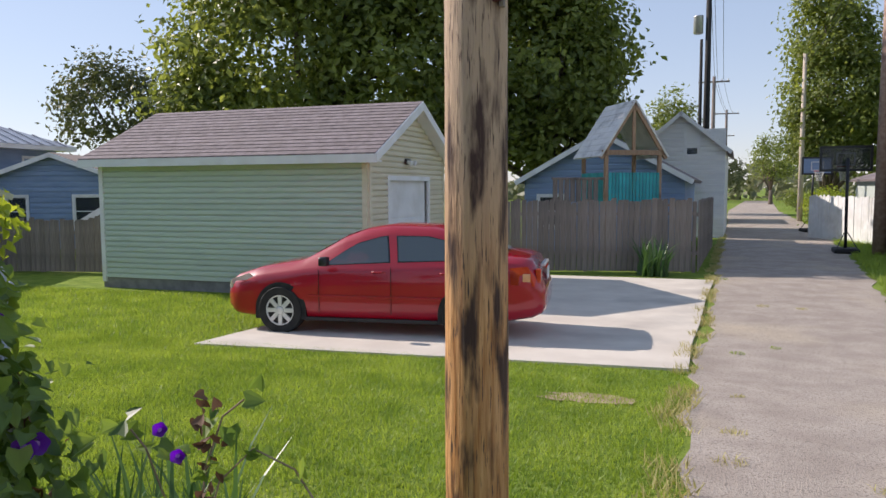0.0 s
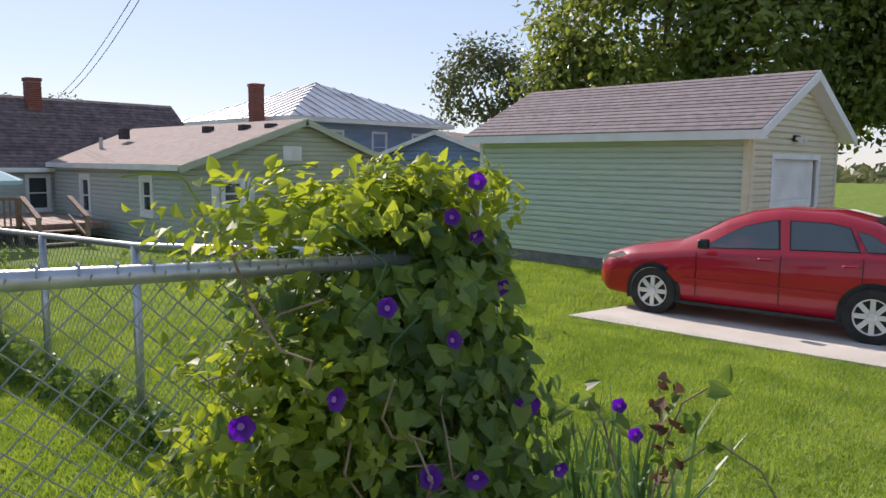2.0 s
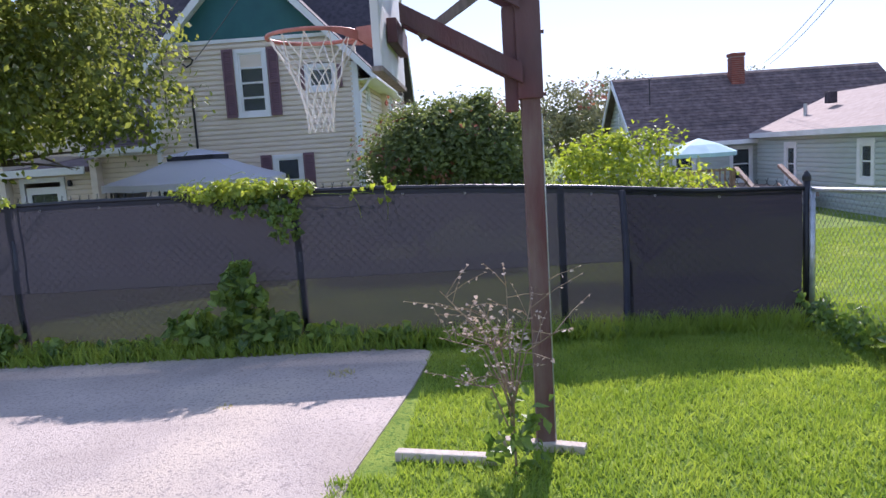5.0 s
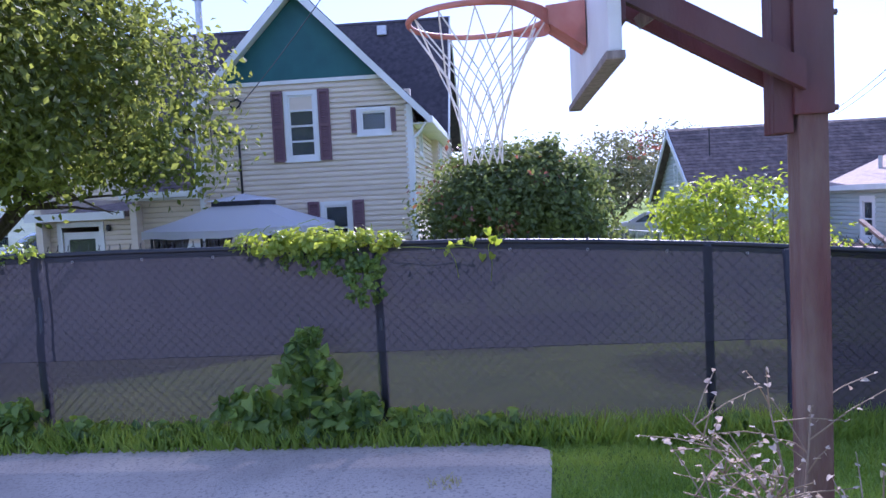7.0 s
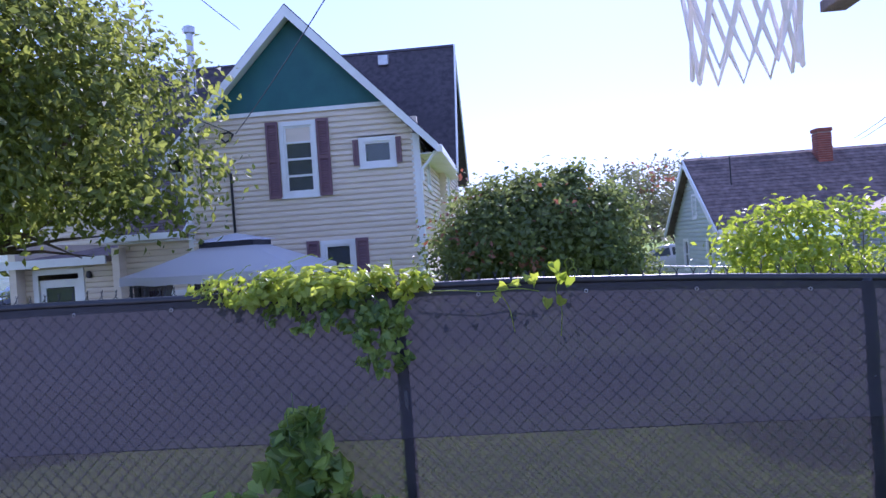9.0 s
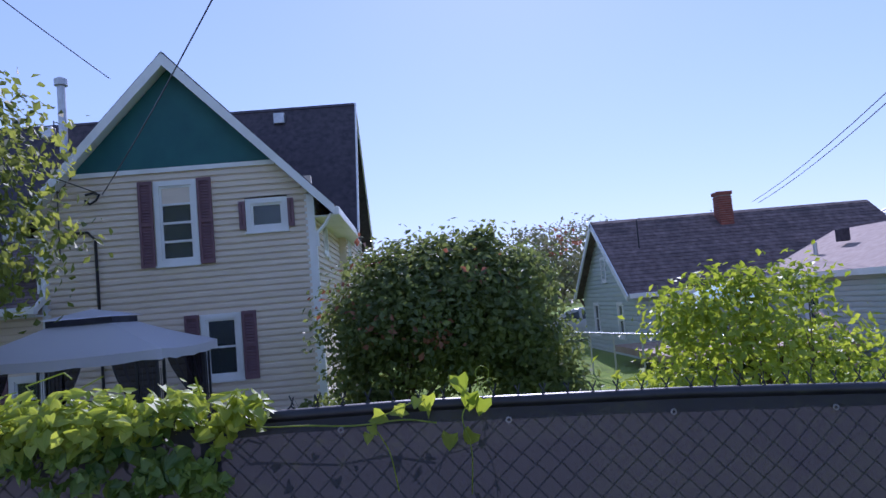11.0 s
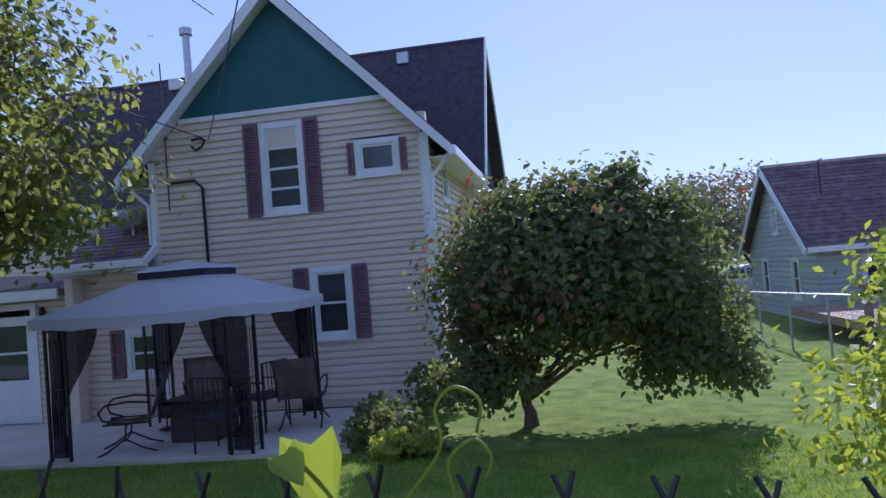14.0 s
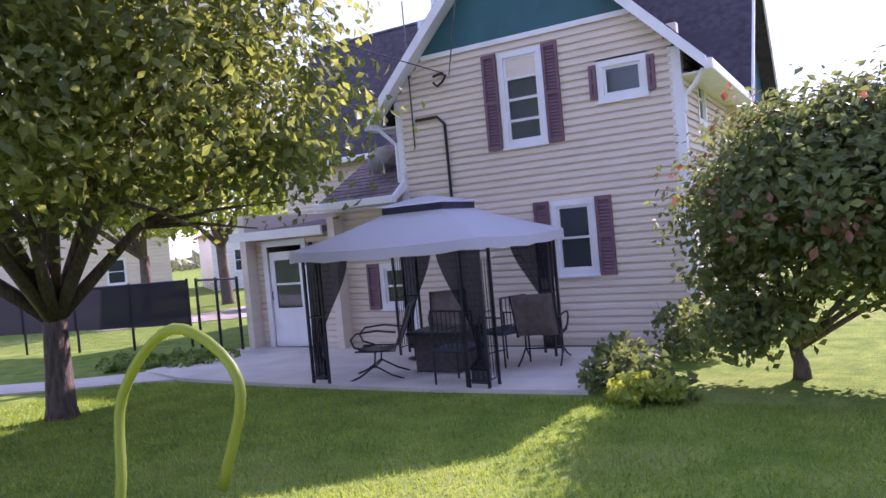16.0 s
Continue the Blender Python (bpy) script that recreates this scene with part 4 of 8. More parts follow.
    part("conduit", tube([(0.42, -0.05, 3.86), (0.85, -0.06, 3.86), (0.98, -0.06, 3.72), (0.99, -0.06, 2.2), (0.99, -0.06, 0.9)], 0.026, 6), M["black_paint"], root, "black service conduit")
    part("antenna_rod", tube([(0.36, -0.05, 3.4), (0.36, -0.05, 5.9)], 0.012, 5), M["black_paint"], root)
    return root


tan_house()

# ---- fences of wire ----
def chain_link(a, b, z_lo, z_hi, cell, wire, material, sides=4, barbs=True, sag=0.006, seed=3):
    """Diamond wire fabric from a to b (x, y): each wire a zigzag, knuckled at top and bottom. z_lo, z_hi: heights at a and b."""
    r = np.random.default_rng(seed)
    a, b = np.array(a, float), np.array(b, float)
    length = float(np.linalg.norm(b - a))
    u = (b - a) / length
    n = np.array([-u[1], u[0]])
    cols = max(2, int(length / cell))
    rows = max(2, int(round(((z_hi[0] - z_lo[0]) / cell))))
    verts, faces = [], []
    def seg(p, q):
        d = q - p
        d = d / (np.linalg.norm(d) + 1e-9)
        s = np.cross(d, (n[0], n[1], 0.0))
        s = s / (np.linalg.norm(s) + 1e-9)
        t = np.cross(d, s)
        i = len(verts)
        for e in (p, q):
            for k in range(sides):
                ang = 2 * math.pi * k / sides
                verts.append(tuple(e + wire * (math.cos(ang) * s + math.sin(ang) * t)))
        for k in range(sides):
            faces.append((i + k, i + (k + 1) % sides, i + sides + (k + 1) % sides, i + sides + k))
    def at(c, rr, out):
        f = c / cols
        z0, z1 = z_lo[0] + (z_lo[1] - z_lo[0]) * f, z_hi[0] + (z_hi[1] - z_hi[0]) * f
        x, y = a + u * length * f + n * out
        return np.array([x, y, z0 + (z1 - z0) * rr / rows])
    for c in range(cols):
        for rr in range(rows * 2):
            j = rr % 2
            w1 = r.normal(0, sag, 3)
            p, q = at(c + 0.5 * j, rr / 2, 0.003 if j else -0.003), at(c + 0.5 * (1 - j), rr / 2 + 0.5, -0.003 if j else 0.003)
            seg(p, q)
            p, q = at(c + 1 - 0.5 * j, rr / 2, -0.003 if j else 0.003), at(c + 1 - 0.5 * (1 - j), rr / 2 + 0.5, 0.003 if j else -0.003)
            seg(p, q)
        if barbs:
            top = at(c + 0.0, rows, 0)
            tip = top + np.array([*(u * 0.012), 0.035]) + r.normal(0, 0.004, 3)
            seg(top, tip)
            seg(top + np.array([*(u * 0.008), 0]), top + np.array([*(-u * 0.006 + n * 0.012), 0.03]))
    return quick_mesh("wire_mesh", verts, faces, material)


def near_fence():
    """The galvanised fence by the alley: rail running past the end post, tension bar held by bands, wire fabric."""
    x, y0, y1 = -1.33, -0.73, 1.26
    root = thing("chain_link_fence", Matrix.Translation((x, y0, 0)), "galvanised chain-link fence with a top rail and end post", "fence")
    h = y1 - y0
    part("top_rail", tube([(0, -0.11, 1.31), (0, h + 0.05, 1.20)], 0.0215, 14), M["galv"], root, smooth=True)
    part("end_post", tube([(0.0, 0, -0.1), (0.0, 0, 1.23)], 0.027, 16), M["galv"], root, "galvanised end post", smooth=True)
    part("post_cap", lathe([(0.0300, 0), (0.0300, 0.075), (0.028, 0.082), (0.016, 0.085), (0.014, 0.14), (0.017, 0.15), (0.012, 0.165), (0.003, 0.17)], 16), M["galv"], root, at=Matrix.Translation((0, 0, 1.165)))
    part("corner_post", tube([(0.0, h, -0.1), (0.0, h, 1.27)], 0.030, 14), M["galv"], root, smooth=True)
    part("tension_bar", box((-0.010, 0.070, 0.05), (0.012, 0.094, 1.235), 0.003), M["galv"], root, "flat galvanised tension bar")
    for z in (1.14, 1.04, 0.56, 0.2):
        bm = bmesh.new()
        add_tube(bm, [(0.031 * math.cos(t), 0.031 * math.sin(t), z) for t in [k * math.pi / 6 for k in range(12)]], 0.009, 6, True)
        add_box(bm, (-0.006, 0.03, z - 0.014), (0.008, 0.115, z + 0.014))
        part("band", bm, M["galv"], root)
    me = chain_link((0, 0.085), (0, h), (0.04, 0.04), (1.30, 1.20), 0.072, 0.0019, M["wire"], 5)
    part("wire_mesh", me, None, root, "diamond wire fabric")
    for k in range(24):
        yy = 0.12 + k * (h - 0.1) / 24
        part("tie", tube([(0.024 * math.cos(t), yy + 0.004 * t, 1.31 - 0.05 * yy + 0.024 * math.sin(t)) for t in [k2 * 0.9 for k2 in range(8)]], 0.0028, 4), M["wire"], root)


near_fence()


def line_fence():
    """The wire fence between the two gardens."""
    root = thing("chain_link_fence", Matrix.Translation((-1.33, 1.27, 0)), "old chain-link fence dividing two lawns, weeds along its foot", "fence")
    pts = [(0, 0, 1.20), (-2.35, -0.20, 1.05), (-5.40, -0.10, 0.92)]
    part("top_rail", tube(pts, 0.019, 10), M["galv"], root, smooth=True)
    for x, y, z in ((-2.35, -0.20, 1.05), (-4.0, -0.15, 0.98), (-5.38, -0.10, 0.93)):
        part("post", tube([(x, y, ground_z(x - 1.33, y + 1.27) - 0.1), (x, y, z)], 0.024, 10), M["galv"], root, smooth=True)
    part("wire_mesh", chain_link((0, 0), (-2.35, -0.20), (0.02, -0.03), (1.25, 1.05), 0.072, 0.0016, M["wire"], 3, False), None, root, "diamond wire fabric")
    part("wire_mesh", chain_link((-2.35, -0.20), (-5.4, -0.10), (-0.03, -0.17), (1.05, 0.91), 0.072, 0.0016, M["wire"], 3, False), None, root)
    root = thing("chain_link_fence", Matrix.Translation((-6.75, 1.2, 0)), "wire fence running on past the dark screen fence", "fence")
    pts = [(0, 0, 0.92), (-4.2, 3.6, 0.70), (-9.0, 7.0, 0.45)]
    part("top_rail", tube([(-9.0, 1.2, 0.55), (-16.0, 0.90, 0.35), (-24, 0.40, 0.17)], 0.022, 8), M["galv"], root)
    for k in range(9):
        f = k / 8
        x, y = -9.0 - 15.0 * f, 1.2 - 0.8 * f
        part("post", tube([(x, y, -1.0), (x, y, 0.56 - 0.40 * f)], 0.024, 8), M["galv"], root)
    part("wire_mesh", chain_link((-9.0, 1.2), (-24, 0.4), (-0.40, -0.80), (0.53, 0.16), 0.12, 0.0022, M["wire"], 3, False), None, root)


line_fence()


def dark_fence():
    """Black chain-link fence hung with a dark privacy screen; sun shows a little through the screen."""
    fx, ys, yn = -6.75, -13.0, 1.14
    root = thing("privacy_fence", Matrix.Translation((fx, 0, 0)), "black chain-link fence hung with a dark privacy screen", "fence")
    stations = [ys, -8.1, -5.6, -3.1, -0.87, yn]
    rail = [(0, y, fence_top(y)) for y in (ys, -5.0, -2.5, -1.6, -0.7, 0.3, yn)]
    part("top_rail", tube(rail, 0.021, 12), M["black_paint"], root, "black top rail", smooth=True)
    for y in stations:
        part("post", tube([(0, y, ground_z(fx, y) - 0.1), (0, y, fence_top(y) + (0.08 if y == yn else 0))], 0.03, 12), M["black_paint"], root, "black steel post", smooth=True)
    part("post_cap", lathe([(0.034, 0), (0.034, 0.04), (0.025, 0.055), (0.014, 0.075), (0.003, 0.085)], 12), M["black_paint"], root, at=Matrix.Translation((0, yn, fence_top(yn) + 0.06)))
    for a, b in zip(stations, stations[1:]):
        za, zb = fence_top(a), fence_top(b)
        part("wire_mesh", chain_link((0.0, a), (0.0, b), (ground_z(fx, a) + 0.03, ground_z(fx, b) + 0.03), (za + 0.038, zb + 0.038), 0.078, 0.0024, M["black_wire"], 4, True, seed=int(40 + a)), None, root, "black diamond wire")
    r = np.random.default_rng(12)
    def sheet(y0, y1, lift, material, x, label, high=None):
        vs, fs = [], []
        nu, nv = int((y1 - y0) / 0.12), 10
        for i in range(nu + 1):
            y = y0 + (y1 - y0) * i / nu
            lo, hi = ground_z(fx, y) + lift, (ground_z(fx, y) + high if high else fence_top(y) - 0.012)
            for j in range(nv + 1):
                wob = 0.012 * math.sin(y * 3.1 + j * 0.7) * math.sin(math.pi * j / nv) + r.normal(0, 0.002)
                vs.append((x + wob, y, lo + (hi - lo) * j / nv))
        for i in range(nu):
            for j in range(nv):
                k = i * (nv + 1) + j
                fs.append((k, k + nv + 1, k + nv + 2, k + 1))
        return part("screen", quick_mesh("screen", vs, fs, material, True), None, root, label)
    sheet(ys, -5.5, 0.60, M["screen"], 0.034, "dark woven privacy screen")
    sheet(-5.52, -0.36, 0.60, M["screen"], 0.036, "dark woven privacy screen")
    sheet(ys, -0.30, 0.03, M["screen_thin"], 0.034, "sun-worn lower strip of screen", 0.605)
    sheet(-0.38, yn - 0.05, 0.02, M["screen_dense"], 0.035, "extra layer of black screen")
    part("screen_fold", tube([(0.04, -0.36, ground_z(fx, -0.36) + 0.05), (0.05, -0.35, 0.5), (0.04, -0.37, fence_top(-0.36) - 0.01)], 0.028, 8), M["canvas_dark"], root)
    for k in range(26):
        y = ys + 0.4 + k * (yn - ys - 0.6) / 26
        z = fence_top(y) - 0.05
        ring = [( 0.048, y + 0.008 * math.cos(t), z + 0.008 * math.sin(t)) for t in [q * math.pi / 4 for q in range(8)]]
        part("eyelet", tube(ring, 0.0032, 5, True), M["stone"], root, "metal eyelet")


dark_fence()


# ---- utility pole beside the camera ----
def near_pole():
    r = np.random.default_rng(2)
    base = (-0.176, 2.71)
    root = thing("utility_pole", Matrix.Translation((*base, 0)), "stained amber wooden utility pole standing in the lawn", "utility pole")
    vs, fs = [], []
    sides, rows = 40, 90
    for i in range(rows + 1):
        z = -0.25 + 8.2 * (i / rows) ** 1.15
        rad = 0.146 - 0.0035 * z
        for k in range(sides):
            t = 2 * math.pi * k / sides
            groove = 0.0035 * noise.noise((math.cos(t) * 7, math.sin(t) * 7, z * 0.5)) + 0.003 * noise.noise((math.cos(t) * 22, math.sin(t) * 22, z * 1.3))
            q = rad + groove
            vs.append((q * math.cos(t) - 0.002 * z, q * math.sin(t), z))
    for i in range(rows):
        for k in range(sides):
            a, b = i * sides + k, i * sides + (k + 1) % sides
            fs.append((a, b, b + sides, a + sides))
    fs.append(tuple(rows * sides + k for k in range(sides)))
    part("shaft", quick_mesh("shaft", vs, fs, M["pole_wood"], True), None, root, "cracked wood with dark creosote stains")
    part("bolt", tube([(0.10, -0.09, 2.30), (0.135, -0.115, 2.30)], 0.014, 8), M["rust_red"], root, "rusty bolt head")
    part("nail_plate", box((0.118, -0.085, 2.27), (0.14, -0.055, 2.33), 0.003), M["old_wood"], root)


near_pole()


# ---- basketball post ----
def net_mesh(r0, r1, depth, cols=12, rows=7, wire=0.0035):
    bm = bmesh.new()
    def at(c, k):
        f = k / rows
        rad = r0 + (r1 - r0) * (1 - (1 - f) ** 1.7)
        t = 2 * math.pi * c / cols
        return (rad * math.cos(t), rad * math.sin(t), -depth * f ** 1.05)
    for c in range(cols):
        for s in (-0.5, 0.5):
            pts = []
            cc = float(c)
            add_tube(bm, [at(c, 0), at(c + s, 2.0)], wire, 4, caps=False)
        for k in range(2, rows):
            o = 0.5 if k % 2 == 0 else 0.0
            for s in (-0.5, 0.5):
                add_tube(bm, [at(c + o, k), at(c + o + s, k + 1)], wire, 4, caps=False)
        o = 0.5 if rows % 2 == 0 else 0.0
        add_tube(bm, [at(c + o, rows), (at(c + o + 0.5, rows)[0], at(c + o + 0.5, rows)[1], -depth - 0.05), at(c + o + 1, rows)], wire, 4, caps=False)
    return bm


def wooden_hoop():
    bx, by, z0 = -4.02, -1.30, -0.03
    root = thing("basketball_post", Matrix.Translation((bx, by, z0)) @ Matrix.Scale(0.85, 4), "weathered red timber basketball post with rim and rope net", "basketball hoop")
    part("post", box((-0.055, -0.05, -0.45), (0.055, 0.05, 1.84), 0.006), M["post_paint"], root, "peeling red timber post")
    part("mast", box((-0.07, -0.067, 1.68), (0.07, 0.067, 2.30), 0.006), M["rust_red"], root, "dark red upper post")
    part("cleat", box((-0.05, -0.13, 1.62), (0.05, -0.063, 2.16), 0.005), M["rust_red"], root)
    yb = -0.68
    for x in (-0.085, 0.085):
        for za, zb in ((1.76, 2.14), (2.14, 2.52)):
            bm = prism([(-0.06 + 0.02, za), (yb + 0.02, zb - 0.03), (yb + 0.02, zb + 0.07), (-0.06 + 0.02, za + 0.10)], (x - 0.019, x + 0.019), "x")
            part("arm", bm, M["rust_red"], root, "slanting red timber arm")
    part("brace", prism([(-0.24, 2.22), (-0.56, 2.02), (-0.58, 2.06), (-0.26, 2.27)], (-0.02, 0.02), "x"), M["old_wood"], root, "grey timber brace")
    part("crossbar", box((-0.30, yb - 0.03, 1.98), (0.30, yb + 0.02, 2.10), 0.005), M["rust_red"], root)
    part("crossbar", box((-0.30, yb - 0.03, 2.36), (0.30, yb + 0.02, 2.48), 0.005), M["rust_red"], root)
    board = part("backboard", box((-0.60, yb - 0.075, 1.84), (0.55, yb - 0.035, 2.66), 0.008), M["white_wood"], root, "faded white backboard")
    part("edge_strip", box((-0.62, yb - 0.085, 1.815), (0.57, yb - 0.03, 1.84), 0.004), M["old_wood"], board)
    cy, cz, R = yb - 0.075 - 0.13 - 0.25, 2.085, 0.25
    ring = [(R * math.cos(t), cy + R * math.sin(t), cz) for t in [k * 2 * math.pi / 36 for k in range(36)]]
    part("rim", tube(ring, 0.011, 8, True), M["rim"], root, "faded orange steel rim", smooth=True)
    bm = bmesh.new()
    n = 14
    outer = [((R + 0.010) * math.cos(math.pi * (0.10 + 0.8 * k / n)), cy + (R + 0.010) * math.sin(math.pi * (0.10 + 0.8 * k / n))) for k in range(n + 1)]
    lo = [bm.verts.new((x, y, cz - 0.055 * math.sin(math.pi * k / n))) for k, (x, y) in enumerate(outer)]
    hi = [bm.verts.new((x, y, cz + 0.005)) for x, y in outer]
    lo2 = [bm.verts.new((x * 0.985, cy + (y - cy) * 0.985, cz - 0.055 * math.sin(math.pi * k / n))) for k, (x, y) in enumerate(outer)]
    hi2 = [bm.verts.new((x * 0.985, cy + (y - cy) * 0.985, cz + 0.005)) for x, y in outer]
    for k in range(n):
        for p, q in ((lo, hi), (hi2, lo2), (hi, hi2), (lo2, lo)):
            bm.faces.new((p[k], p[k + 1], q[k + 1], q[k]))
    part("rim_collar", bm, M["rim"], root)
    part("bracket", prism([(yb - 0.08, cz - 0.13), (yb - 0.08, cz + 0.03), (cy + R - 0.01, cz + 0.02), (cy + R - 0.01, cz - 0.035)], (-0.075, 0.075), "x"), M["rim"], root, "rusty orange rim bracket")
    part("net", net_mesh(R - 0.005, 0.070, 0.45), M["net"], root, "frayed pale rope net", at=Matrix.Translation((0, cy, cz - 0.01)))
    part("guy_wire", tube([(0.02, 0.055, -0.38), (0.02, 0.058, 1.6)], 0.005, 5), M["galv"], root)
    for z in (1.7, 2.02):
        part("bolt", tube([(0.05, 0.06, z), (0.05, 0.082, z)], 0.012, 6), M["rust_red"], root)
    for ob in root.children:
        ob.location.z += 0.26


wooden_hoop()


def timber_edging():
    for a, b, z in (((-3.95, -2.02), (-3.84, -1.52), 0.0), ((-4.05, -1.5), (-3.92, -1.12), 0.0)):
        d = math.degrees(math.atan2(b[1] - a[1], b[0] - a[0]))
        length = math.dist(a, b)
        root = tagged(part("timber", box((0, -0.03, -0.03), (length, 0.03, 0.045), 0.008), M["pale_plank"]), "weathered landscape timber beside the basketball post", "timber", "edging timbers")
        root.matrix_world = pose(a[0], a[1], ground_z(*a), 0, 0, d)


timber_edging()


# ---- cars ----
def lerp_table(x, table):
    return [float(np.interp(x, [r[0] for r in table], [r[k] for r in table])) for k in range(1, len(table[0]))]


#         x     bottom belt  top   width  cabin
SEDAN = [(0.00, 0.36, 0.52, 0.58, 0.50, 0.46), (0.06, 0.28, 0.60, 0.68, 0.66, 0.58), (0.20, 0.21, 0.68, 0.77, 0.78, 0.64), (0.55, 0.19, 0.78, 0.88, 0.845, 0.66),
         (1.22, 0.19, 0.875, 0.995, 0.872, 0.69), (1.50, 0.19, 0.905, 1.14, 0.878, 0.66), (1.80, 0.19, 0.92, 1.31, 0.88, 0.62), (2.10, 0.19, 0.93, 1.415, 0.88, 0.60),
         (2.45, 0.19, 0.945, 1.462, 0.88, 0.595), (3.05, 0.19, 0.972, 1.442, 0.878, 0.59), (3.45, 0.19, 0.99, 1.35, 0.874, 0.60), (3.75, 0.20, 1.00, 1.21, 0.868, 0.62),
         (3.98, 0.22, 1.01, 1.085, 0.858, 0.66), (4.25, 0.26, 0.975, 1.058, 0.83, 0.655), (4.38, 0.28, 0.93, 1.03, 0.80, 0.64), (4.50, 0.33, 0.70, 0.78, 0.74, 0.60), (4.55, 0.38, 0.60, 0.66, 0.66, 0.52)]


def ring_of(x, table):
    zb, belt, top, w, c = lerp_table(x, table)
    mid = zb + (belt - zb) * 0.55
    return [(0, zb), (w * 0.80, zb), (w * 0.955, zb + 0.05), (w * 0.985, zb + (belt - zb) * 0.25), (w, mid), (w * 0.992, belt - 0.10), (w * 0.955, belt - 0.02), (w * 0.93, belt),
            (c + (w * 0.93 - c) * 0.30, belt + (top - belt) * 0.72), (c * 0.97, belt + (top - belt) * 0.90), (c * 0.80, belt + (top - belt) * 0.975), (0, top)]


def side_point(x, s, table, out=0.006):
    """A point on the cabin's side, s = 0 at the belt and 1 at the roof edge."""
    r = ring_of(x, table)
    a, b = r[7], r[8]
    return (x, -(a[0] + (b[0] - a[0]) * s + out), a[1] + (b[1] - a[1]) * s)


def side_pane(poly, table, out=0.008):
    bm = bmesh.new()
    va = [bm.verts.new(side_point(x, s, table, out)) for x, s in poly]
    vb = [bm.verts.new(side_point(x, s, table, out - 0.012)) for x, s in poly]
    bm.faces.new(va)
    bm.faces.new(vb[::-1])
    for i in range(len(poly)):
        j = (i + 1) % len(poly)
        bm.faces.new((va[i], vb[i], vb[j], va[j]))
    return bm


def mirrored(bm):
    for v in bm.verts:
        v.co.y = -v.co.y
    return bm


